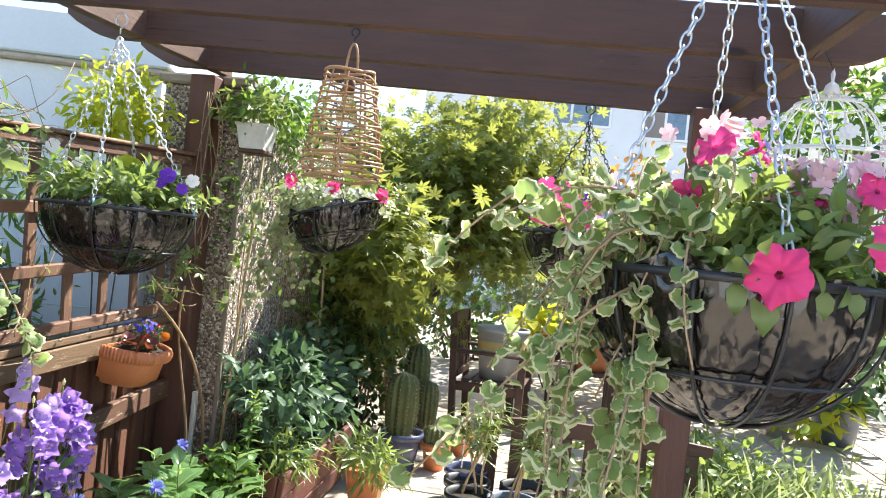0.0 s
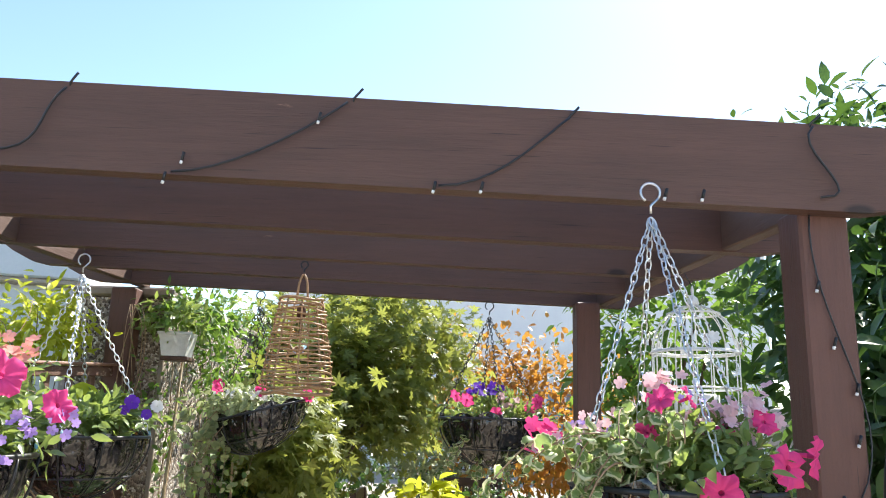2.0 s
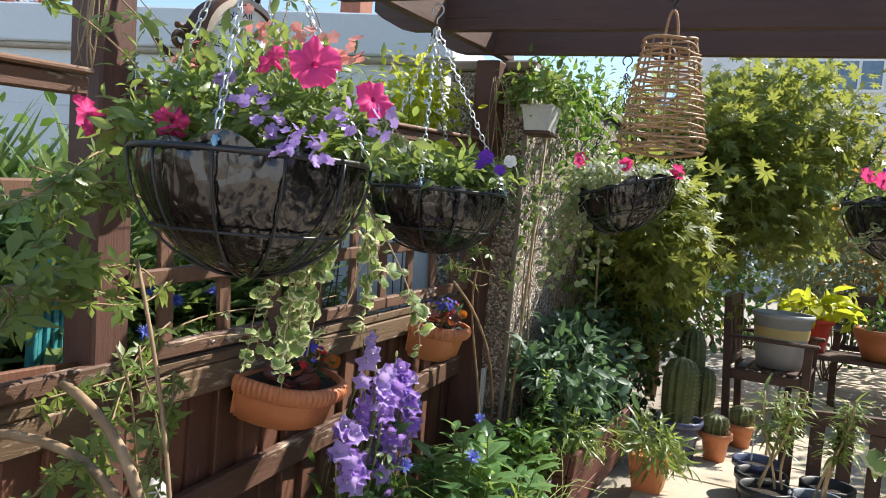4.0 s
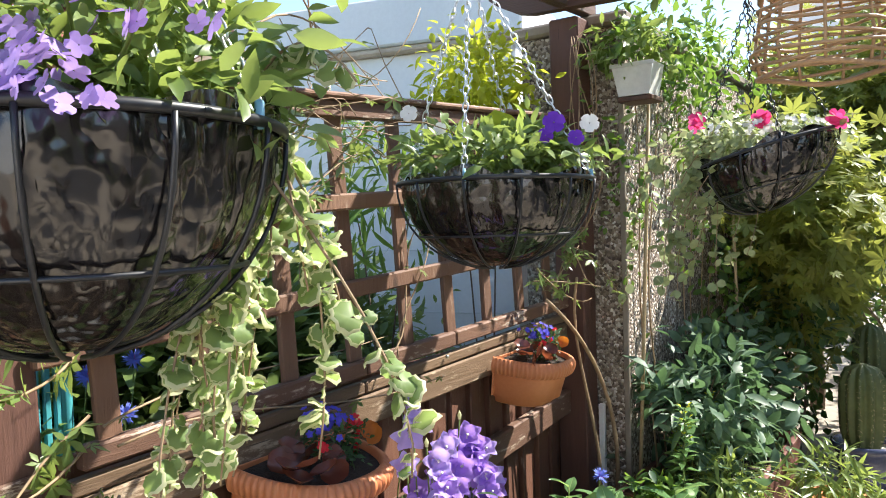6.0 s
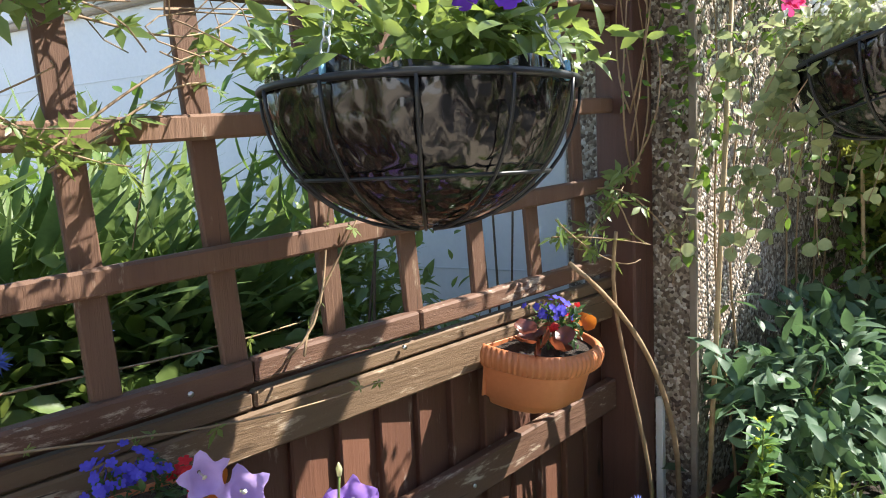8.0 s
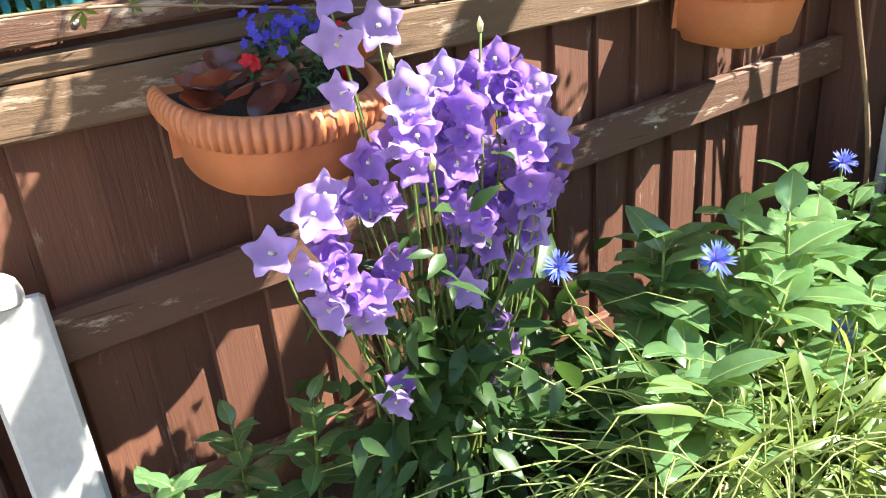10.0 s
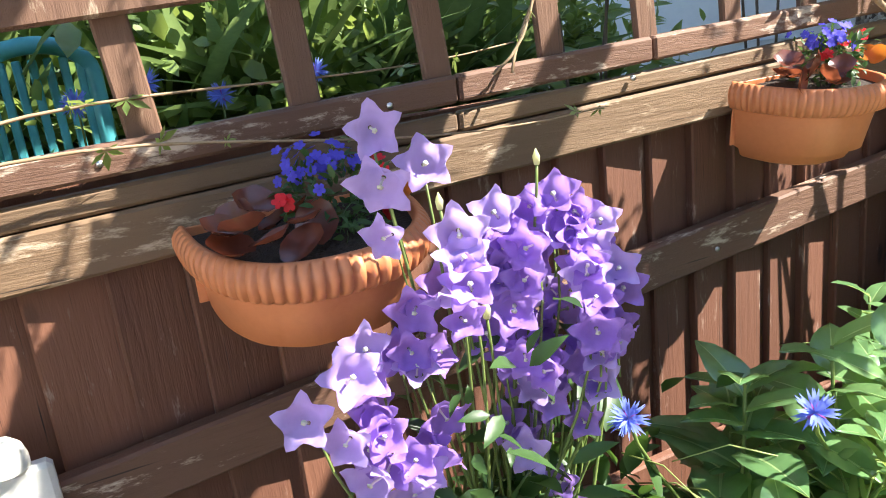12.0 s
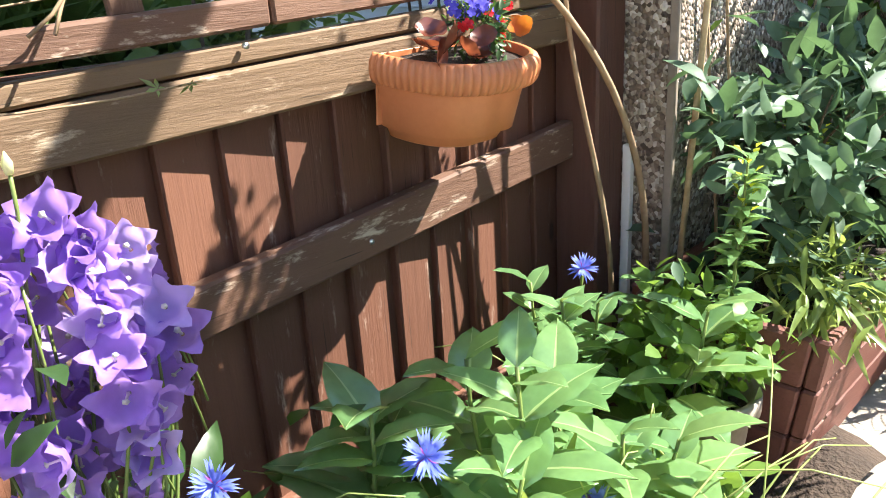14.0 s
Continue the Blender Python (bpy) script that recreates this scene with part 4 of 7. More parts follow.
top = np.array([KX, KY, KZ + 0.128])
part("finial_spike", Geo().add(*tube([top, top + (0, 0, 0.03), top + (0, 0, 0.06), top + (0, 0, 0.09), top + (0, 0, 0.13), top + (0, 0, 0.2)], (0.022, 0.012, 0.02, 0.009, 0.014, 0.001), 8)), M_RUST, clock)
for s in (-1, 1):
    part("scroll", Geo().add(*tube(scroll(top + np.array([s * 0.045 * RT[0], s * 0.045 * RT[1], 0.02]), 0.032, 1.3, s, 1.6), 0.008, 6)), M_RUST, clock)
    part("scroll", Geo().add(*tube(scroll(np.array([KX, KY, KZ]) - AH * 0.02 + RT * s * 0.145, 0.03, 1.3, s, 2.0), 0.008, 6)), M_RUST, clock)
arm = bezier((-1.36, 1.93, 2.0), (-1.34, 2.0, 2.08), (KX, KY - 0.05, KZ + 0.23), (KX, KY, KZ + 0.2), 14)
part("bracket_arm", Geo().add(*tube(arm, 0.007, 6)), M_RUST, clock)
part("bracket_arm", Geo().add(*tube(bezier((-1.36, 1.93, 1.71), (-1.33, 1.98, 1.65), (KX - 0.05, KY, KZ - 0.1), (KX - 0.06, KY + 0.02, KZ - 0.08), 12), 0.007, 6)), M_RUST, clock)
part("scroll", Geo().add(*tube(scroll((-1.335, 1.96, 1.98), 0.05, 1.2, -1, 0.5), 0.008, 6)), M_RUST, clock)

# ---------------------------------------------------------------- pots


def wall_pot(cy, hw, dp, zt, ht, label):
    """A half-round terracotta-coloured wall pot with a fluted rim, hung on the fence rail."""
    ob = thing("wall_pot", (FX + 0.016, cy, zt - ht), label, "wall pot", "wall pots")
    n = 161
    fine = np.linspace(0, np.pi, 2001)
    way = np.stack([dp * np.sin(fine) ** 0.80, hw * np.sign(np.cos(fine)) * np.abs(np.cos(fine)) ** 0.78], 1)
    run = np.concatenate([[0], np.cumsum(np.linalg.norm(np.diff(way, axis=0), axis=1))])
    a = np.interp(np.linspace(0, run[-1], n), run, fine)
    flute = np.where(np.arange(n) % 4 == 0, 1.0, 0.0)

    def ring(s, z, fl=0.0):
        k = s - fl * flute * 0.045
        return np.stack([FX + 0.014 + dp * k * np.sin(a) ** 0.80, cy - hw * k * np.sign(np.cos(a)) * np.abs(np.cos(a)) ** 0.78, zt + z + 0 * a], 1)

    def skin(rings, mat, name, label_=""):
        v = np.concatenate(rings)
        m = len(rings)
        i, j = np.meshgrid(np.arange(m - 1), np.arange(n - 1), indexing="ij")
        q = i * n + j
        t = np.concatenate([np.stack([q, q + 1, q + n], -1).reshape(-1, 3), np.stack([q + 1, q + n + 1, q + n], -1).reshape(-1, 3)])
        return part(name, Geo().add(v, t), mat, ob, label_, smooth=True)

    skin([ring(0.87, -0.03), ring(0.885, -0.002), ring(0.91, 0.0), ring(0.935, -0.001), ring(0.965, -0.004, 1), ring(1.0, -0.014, 1), ring(1.005, -0.026, 1), ring(0.985, -0.042, 1), ring(0.955, -0.050, 1), ring(0.93, -0.052), ring(0.87, -0.050)], M_TERRA, "fluted_rim")
    lob = 0.012 * np.abs(np.sin(6 * a))

    def body(s, z):
        r = ring(s, z)
        r[:, 0] += lob * dp * np.sin(a)
        return r
    skin([body(0.87, -0.048), body(0.84, -0.075), body(0.79, -0.13), body(0.70, -ht + 0.02), body(0.66, -ht + 0.006), body(0.60, -ht), body(0.02, -ht)], M_TERRA, "bowl")
    skin([ring(0.88, -0.018), ring(0.02, -0.010)], M_SOIL, "soil")
    v, t = box((FX + 0.013, cy - 0.88 * hw, zt - ht + 0.03), (FX + 0.017, cy + 0.88 * hw, zt - 0.004), 0.001)
    part("back_plate", Geo().add(v, t), M_TERRA, ob, smooth=False)
    return ob


def begonia_leaf():
    """A rounded, cupped and wavy leaf, its stalk at the origin."""
    n = 14
    a = np.arange(n) * 2 * np.pi / n
    v = [(0, 0.42, -0.12)]
    for r, z in ((0.27, -0.06), (0.5, 0.08)):
        rr = r * (1 + 0.06 * np.cos(2 * a + 0.8) + 0.05 * np.cos(5 * a))
        v += list(zip(rr * np.cos(a), 0.5 + rr * np.sin(a), z + 0.05 * r * np.cos(4 * a + 1) + 0.06 * np.cos(a)))
    t = []
    for j in range(n):
        k = (j + 1) % n
        t += [(0, 1 + j, 1 + k), (1 + j, 1 + n + j, 1 + k), (1 + k, 1 + n + j, 1 + n + k)]
    return np.array(v), np.array(t), np.zeros(len(t), int)


L_BEGONIA = begonia_leaf()


def fill_wall_pot(cy, hw, dp, zt, many):
    """Bronze begonia and blue lobelia in a wall pot."""
    x0 = FX + 0.02 + dp * 0.50
    k_ = hw / 0.185
    c0 = np.array([x0, cy - hw * 0.34, zt + 0.004])
    beg = thing("begonia", (x0, cy - hw * 0.3, zt - 0.02), "dark bronze-leaved begonia with small red flowers", "plant", "begonias")
    for i in range(11):
        a = i * 2.4 + 0.4
        d = np.array([0.8 * math.cos(a), math.sin(a), 0.04 + 0.035 * i])
        p = c0 + np.array([0.026 * math.cos(a), 0.030 * math.sin(a) - 0.008, 0.0025 * i])
        part("leaf", scatter(Geo(), L_BEGONIA, np.array([p]), np.array([d]), np.array([(0.25, -0.3, 1.0)]) + 0.5 * RNG.normal(size=(1, 3)), (0.050 + 0.022 * RNG.random()) * k_), G_BEGON, beg)
    for dx, dy, u in ((-0.02, 0.72, (0.2, 0.8, 0.6)), (0.01, 0.62, (0.5, 0.5, 0.8))):
        p = np.array([(x0 + dx, cy + hw * dy, zt + 0.02)])
        part("young_leaf", scatter(Geo(), L_BEGONIA, p, np.array([u]), (0.4, -0.4, 1.0), 0.05 * k_), G_ORLEAF, beg, "orange-red young leaf")
    part("stalk", Geo().add(*tube([(x0 - 0.02, cy + hw * 0.6, zt - 0.015), (x0 - 0.02, cy + hw * 0.62, zt + 0.045)], 0.006, 6)), P_SCARLET, beg)
    for c in ((x0 + 0.015, cy - hw * 0.28, zt + 0.052), (x0 - 0.03, cy + hw * 0.52, zt + 0.06), (x0 - 0.01, cy + hw * 0.60, zt + 0.066)):
        part("flower", facing(Geo(), F_FIVE, np.array(c) + RNG.normal(size=(3, 3)) * 0.005, RNG.normal(size=(3, 3)) * 0.5 + np.array([0.4, -0.3, 1]), 0.011), P_SCARLET, beg)
    lob = thing("lobelia", (x0 - 0.03, cy + hw * 0.2, zt - 0.02), "blue lobelia in flower in the wall pot", "plant", "lobelias")
    l_ = Geo()
    crown(l_, L_LANCE, (x0 - 0.03, cy + hw * 0.22, zt + 0.035), (dp * 0.26, hw * 0.34, 0.05), 330, 0.018, 20, droop=-0.4)
    part("foliage", l_, G_DARK, lob)
    p, o = cloud((x0 - 0.045, cy + hw * 0.14, zt + 0.075), (dp * 0.22, hw * 0.36, 0.026), 44, 12)
    for q, u in zip(p, o):
        part("flower", facing(Geo(), F_FIVE, q[None], u[None] + np.array([0.4, -0.3, 0.7]), 0.0085), P_BLUE, lob)


POTS = ((2.437, 0.172, 0.252, 0.836, 0.150), (3.466, 0.150, 0.205, 0.895, 0.158))
wall_pot(*POTS[0], "terracotta plastic half-round wall pot hung on the fence")
wall_pot(*POTS[1], "terracotta plastic half-round wall pot by the corner post")
for q in POTS:
    fill_wall_pot(*q[:4], 1)
# the pots lean outwards on their hooks, with what grows in them
for kind_ in ("wall_pot", "begonia", "lobelia"):
    for q, nm in zip(POTS, (kind_, kind_ + ".001")):
        ob = bpy.data.objects[nm]
        hinge = Vector((FX + 0.016, q[0], q[3] - 0.03))
        ob.location = hinge + Matrix.Rotation(radians(7), 3, "Y") @ (ob.location - hinge) + Vector((0.012, 0, 0))
        ob.rotation_euler = (0, radians(7), 0)


def round_pot(name, x, y, r0, r1, h, mat, label, category="plant pot", group="", z=0.0, lip=0.012, band=None, fill=M_SOIL):
    ob = thing(name, (x, y, z), label, category, group)
    prof = [(0.001, z), (r0, z), (r0 + (r1 - r0) * 0.5, z + h * 0.5), (r1 - lip * 0.4, z + h - 0.035), (r1 + lip, z + h - 0.034), (r1 + lip, z + h), (r1 - 0.004, z + h), (r1 - 0.012, z + h - 0.05)]
    v, t = lathe(prof, 36, centre=(x, y, 0))
    part("pot_wall", Geo().add(v, t), mat, ob)
    v, t = lathe([(0.001, z + h - 0.03), (r1 - 0.008, z + h - 0.04)], 24, centre=(x, y, 0))
    part("soil", Geo().add(v, t), fill, ob)
    if band:
        v, t = lathe([(r0 + (r1 - r0) * 0.58 + 0.002, z + h * 0.56), (r0 + (r1 - r0) * 0.74 + 0.003, z + h * 0.74)], 36, centre=(x, y, 0))
        part("band", Geo().add(v, t), band, ob, "straw-coloured band")
    return ob


# ---------------------------------------------------------------- bed plants by the fence
BELLS = ((2.452, 1.0), (2.465, 0.945), (2.535, 0.945), (2.49, 0.878), (2.545, 0.868), (2.612, 0.868), (2.53, 0.81), (2.375, 0.735), (2.335, 0.70), (2.415, 0.60), (2.47, 0.585), (2.39, 0.672), (2.677, 0.476), (2.703, 0.411), (2.668, 0.362), (2.476, 0.434), (2.50, 0.43))
bell = thing("bellflower", (-1.06, 2.58, 0.03), "tall violet bellflower with clustered open bells", "flowering plant")
g = Geo()
facing(g, F_BELL, np.zeros((1, 3)), np.array([(0, 0, 1.0)]), 1.0)
bell_mesh = to_mesh("bell", g, [P_BELL, P_BELLIN])
bell_deep = to_mesh("bell_deep", g, [P_BELLDK, P_BELLIN])
spots = [(-1.02 + 0.03 * RNG.normal(), y + 0.006 * RNG.normal(), z) for y, z in BELLS]
for c, r, k in (((-1.03, 2.69, 0.74), (0.07, 0.10, 0.145), 72), ((-1.03, 2.46, 0.66), (0.05, 0.06, 0.11), 20), ((-1.02, 2.55, 0.80), (0.05, 0.06, 0.06), 6), ((-1.03, 2.66, 0.58), (0.05, 0.06, 0.05), 8)):
    p, o = cloud(c, r, k, 0, hollow=0.5)
    spots += [tuple(q) for q in p]
stem = Geo()
for n_, p in enumerate(spots):
    out = Vector((0.62 + 0.3 * RNG.normal(), -0.40 + 0.4 * RNG.normal(), 0.22 + 0.35 * RNG.normal())).normalized()
    e = out.to_track_quat("Z", "Y").to_euler()
    s = 0.0225 + 0.008 * RNG.random() + (0.003 if n_ < 12 else 0)
    piece("bell", bell_mesh if n_ < 12 or n_ % 5 == 0 else bell_deep, bell, p, e, (s, s * (0.85 + 0.2 * RNG.random()), s * (0.9 + 0.4 * RNG.random())))
    q = np.array(p)
    if n_ % 2 == 0:
        root = np.array([-1.10 + 0.03 * RNG.normal(), 2.60 + 0.05 * RNG.normal(), 0.04])
        stem.add(*tube(bezier(root, root + np.array([0, 0, 0.3]), q + np.array([-0.02, 0.03, -0.2]), q - 0.012 * np.array(out), 9), np.linspace(0.004, 0.0015, 9), 5))
    else:
        stem.add(*tube(bezier(q - 0.01 * np.array(out), q + np.array([-0.03, 0.01, -0.03]), q + np.array([-0.05, 0.03, -0.07]), q + np.array([-0.06, 0.04, -0.12]), 6), 0.0016, 4))
each("stem", stem, M_STEM, bell)
bell.location += Vector((0.0, -0.012, -0.036))
lf = Geo()
crown(lf, L_LANCE, (-1.06, 2.62, 0.22), (0.16, 0.22, 0.22), 420, 0.07, 40)
crown(lf, L_LANCE, (-1.04, 2.58, 0.55), (0.10, 0.14, 0.22), 90, 0.045, 30)
crown(lf, L_LANCE, (-1.0, 2.60, 0.22), (0.10, 0.18, 0.16), 240, 0.055, 30)
part("foliage", lf, G_DARK, bell)
for p, s in (((-1.02, 2.66, 0.885), 0.010), ((-1.01, 2.52, 0.86), 0.010), ((-1.0, 2.56, 0.72), 0.012)):
    bg = Geo().add(*tube([np.array(p), np.array(p) + (0, 0, s), np.array(p) + (0, 0, 2 * s)], (s * 0.35, s * 0.5, s * 0.05), 7))
    part("bud", bg, G_CREAM, bell)
    part("stem", Geo().add(*tube(bezier(p, np.array(p) + (-0.005, 0.005, -0.05), (-1.05, 2.60, 0.5), (-1.08, 2.61, 0.05), 9), 0.002, 5)), M_STEM, bell)


def knapweed(x, y, h, n_leaf, size, seed_label, blooms, base_z=0.03, spread=0.14):
    """A clump of upright stems with broad glossy leaves and blue cornflower heads."""
    ob = thing("cornflower_plant", (x, y, base_z), seed_label, "flowering plant", "cornflowers")
    st, lv = Geo(), Geo()
    k = max(4, n_leaf // 16)
    for _ in range(k):
        b = np.array([x + RNG.normal() * spread * 0.5, y + RNG.normal() * spread * 0.6, base_z])
        tp = np.array([b[0] + RNG.normal() * spread * 0.6 + 0.04, b[1] + RNG.normal() * spread * 0.6 - 0.02, base_z + h * (0.6 + 0.4 * RNG.random())])
        pts = bezier(b, b + np.array([0, 0, h * 0.4]), tp - np.array([0, 0, h * 0.3]), tp, 8)
        st.add(*tube(pts, np.linspace(0.005, 0.003, 8), 5))
        m_ = 15
        f = np.linspace(0.25, 1.0, m_)
        i = np.minimum((f * 7).astype(int), 6)
        p = pts[i] + (pts[i + 1] - pts[i]) * (f * 7 - i)[:, None]
        a = np.arange(m_) * 2.4 + RNG.random() * 6
        d = np.stack([np.cos(a), np.sin(a), 0.25 + 0.7 * f ** 3], 1)
        scatter(lv, L_RIBBED, p, d, (0, 0, 1.0), size * (1.15 - 0.55 * f) * (0.8 + 0.4 * RNG.random(m_)))
    each("stem", st, M_STEM, ob)
    part("foliage", lv, [G_GLOSS, G_RIB], ob, "broad glossy green leaves")
    for bx, by, bz in blooms:
        part("bloom", facing(Geo(), F_CORN, np.array([(bx, by, bz)]), np.array([(0.5, -0.5, 0.6)]), 0.032), [P_CORN, P_MAG], ob, "fringed blue cornflower head")
        part("bud_stem", Geo().add(*tube(bezier((x, y, base_z), (x, y, h * 0.5), (bx - 0.02, by + 0.02, bz - 0.1), (bx, by, bz), 8), 0.003, 5)), M_STEM, ob)
    return ob


knapweed(-1.0, 3.28, 0.58, 145, 0.178, "clump of broad-leaved cornflower by the fence", [(-0.85, 2.945, 0.525)])
knapweed(-0.98, 2.97, 0.46, 100, 0.185, "leafy cornflower clump with fringed blue heads", [(-0.80, 3.20, 0.33), (-1.02, 2.78, 0.50)])
knapweed(-1.12, 3.62, 0.45, 90, 0.12, "leafy cornflower clump at the foot of the corner post", [(-1.10, 3.60, 0.47)])
knapweed(-1.10, 2.22, 0.33, 120, 0.10, "low broad-leaved seedlings along the fence", [], spread=0.2)
knapweed(-0.82, 3.12, 0.28, 80, 0.12, "mounded broad leaves at the edge of the bed", [])

gr = thing("grassy_perennial", (-0.72, 2.95, 0.03), "tangle of thin arching lime-green stems with seed buds", "plant")
st, lv = Geo(), Geo()
for _ in range(230):
    b = np.array([-0.74 + 0.10 * RNG.normal(), 3.0 + 0.17 * RNG.normal(), 0.03])
    d = RNG.normal(size=3) * np.array([0.13, 0.15, 0.05])
    tp = b + d + np.array([0.04, -0.04, 0.22 + 0.16 * RNG.random()])
    st.add(*tube(bezier(b, b + np.array([0, 0, 0.18]), tp + np.array([0, 0, 0.06]), tp + np.array([d[0] * 0.8, d[1] * 0.8, -0.05]), 7), np.linspace(0.0022, 0.0012, 7), 4))
part("stems", st, leafy("lime stem", (0.26, 0.34, 0.09), (0.44, 0.50, 0.18), 0.3), gr)
crown(lv, L_NARROW, (-0.74, 3.0, 0.17), (0.17, 0.26, 0.16), 900, 0.10, 60)
part("foliage", lv, G_BRIGHT, gr)
n_ = 40
p, o = cloud((-0.72, 2.98, 0.30), (0.2, 0.26, 0.1), n_, 0)
part("buds", scatter(Geo(), blade(0.35, 2, 0.5, 0), p, o, (0, 0, 1.0), 0.018), M_TWIG, gr)

# wooden planter, stone pot, snapdragons, shrubs along the wall
pl = thing("wooden_planter", (-0.95, 4.35, 0), "long red-brown stained wooden planter beside the paving", "planter")
for k in range(3):
    z = 0.004 + k * 0.112
    for nm, lo, hi in (("side_board", (-0.785, 3.83, z), (-0.755, 4.95, z + 0.109)), ("side_board", (-1.15, 3.86, z), (-1.12, 4.95, z + 0.109)), ("end_board", (-1.118, 3.825, z), (-0.787, 3.855, z + 0.109)), ("end_board", (-1.118, 4.92, z), (-0.787, 4.95, z + 0.109))):
        v, t = box(lo, hi, 0.005)
        v[:, 0] += np.where(v[:, 0] > -0.80, 0.12 * v[:, 2], 0.0)
        part(nm, Geo().add(v, t), M_PLANTER, pl, smooth=False)
part("soil", Geo().add(*box((-1.115, 3.86, 0.05), (-0.79, 4.915, 0.30), 0.004)), M_SOIL, pl)
round_pot("plant_pot", -0.895, 3.715, 0.068, 0.092, 0.235, M_STONEPOT, "stone-grey round plant pot in the bed")


def shrub(name, c, r, leaf, size, n, mat, label, category="shrub", clumps=40, group="", droop=0.2, woody=True, base=0.0, hollow=0.3):
    ob = thing(name, (c[0], c[1], base), label, category, group)
    lv = crown(Geo(), leaf, c, r, n, size, clumps, 0.22, droop, hollow=hollow)
    part("foliage", lv, mat, ob)
    if woody:
        st = Geo()
        for _ in range(9 if base + r[2] > c[2] - 0.6 else 3):
            u = rand_dirs(1)[0] * np.array(r) * 0.8
            e = np.array(c) + u
            b = np.array([c[0] + 0.1 * r[0] * RNG.normal(), c[1] + 0.1 * r[1] * RNG.normal(), base])
            st.add(*tube(bezier(b, b + np.array([0.3 * r[0] * RNG.normal(), 0.3 * r[1] * RNG.normal(), (e[2] - base) * 0.5]), e - u * 0.4, e, 8), np.linspace(0.007, 0.002, 8) * (0.5 + max(r)), 5))
        each("branch", st, M_BARK, ob)
    return ob


shrub("sage_bush", (-0.95, 4.22, 0.54), (0.24, 0.36, 0.28), L_LANCE, 0.075, 900, G_BLUE, "blue-green leafy shrub in the wooden planter", base=0.29)
shrub("sage_bush", (-0.98, 4.72, 0.56), (0.24, 0.30, 0.30), L_OVAL, 0.07, 800, G_BLUE, "grey-green shrub against the pebbledash wall", base=0.29)
shrub("fern_tuft", (-0.80, 4.02, 0.38), (0.13, 0.14, 0.09), L_NARROW, 0.08, 400, G_BRIGHT, "bright feathery tuft at the planter's end", "plant", woody=False, base=0.29)
shrub("herb_clump", (-0.93, 3.70, 0.32), (0.13, 0.13, 0.12), L_OVAL, 0.045, 420, G_MID, "small-leaved green herb in the stone pot", "plant", base=0.20)
shrub("groundcover", (-0.84, 3.48, 0.11), (0.10, 0.13, 0.08), L_ROUND, 0.075, 90, G_MID, "low veined leaves at the foot of the pot", "plant", woody=False)
for k, (x, y, h) in enumerate(((-0.87, 3.73, 0.70), (-0.98, 3.98, 0.56), (-0.92, 4.20, 0.64), (-1.08, 4.4, 0.6))):
    ob = thing("snapdragon", (x, y, 0.2), "upright snapdragon spike with pale green buds", "flowering plant", "snapdragons")
    pts = bezier((x, y, 0.2), (x, y, h * 0.5), (x + 0.01, y, h * 0.7), (x + 0.02, y - 0.01, h), 10)
    part("stem", Geo().add(*tube(pts, np.linspace(0.006, 0.002, 10), 5)), M_STEM, ob)
    i = RNG.integers(0, 9, 130)
    p = pts[i] + (pts[i + 1] - pts[i]) * RNG.random((130, 1))
    d = RNG.normal(size=(130, 3)) * np.array([1, 1, 0.2]) + np.array([0, 0, 0.35])
    part("foliage", scatter(Geo(), L_LANCE, p, d, (0, 0, 1.0), 0.055 * (0.6 + 0.5 * RNG.random(130))), G_GLOSS, ob)
    n_ = 14
    a = np.arange(n_) * 2.4
    p = pts[9] + np.stack([0.012 * np.cos(a), 0.012 * np.sin(a), -0.10 + 0.12 * np.arange(n_) / n_], 1)
    part("buds", scatter(Geo(), blade(0.4, 2, 0.6, 0), p, np.stack([np.cos(a), np.sin(a), 0.8 + 0 * a], 1), (0, 0, 1.0), 0.017), G_LIME, ob)

# ---------------------------------------------------------------- basket plants


def trailing_variegated(x, y, z, r, ends, label, size=0.025):
    ob = thing("trailing_plant", (x, y, z), label, "trailing plant", "trailing plants")
    st, lv = Geo(), Geo()
    for e, c in ends:
        for _ in range(c):
            a0 = np.array([x, y, z + 0.02]) + RNG.normal(size=3) * np.array([r * 0.4, r * 0.4, 0.01])
            e0 = np.array(e) + RNG.normal(size=3) * np.array([0.05, 0.05, 0.06])
            strand(st, lv, a0, e0, 0.10, 0.0024, L_SCALLOP, size, 0.010)
    each("stem", st, M_TWIG, ob)
    part("leaves", lv, [G_VAR, G_CREAM], ob, "round scalloped leaves with cream margins")
    return ob


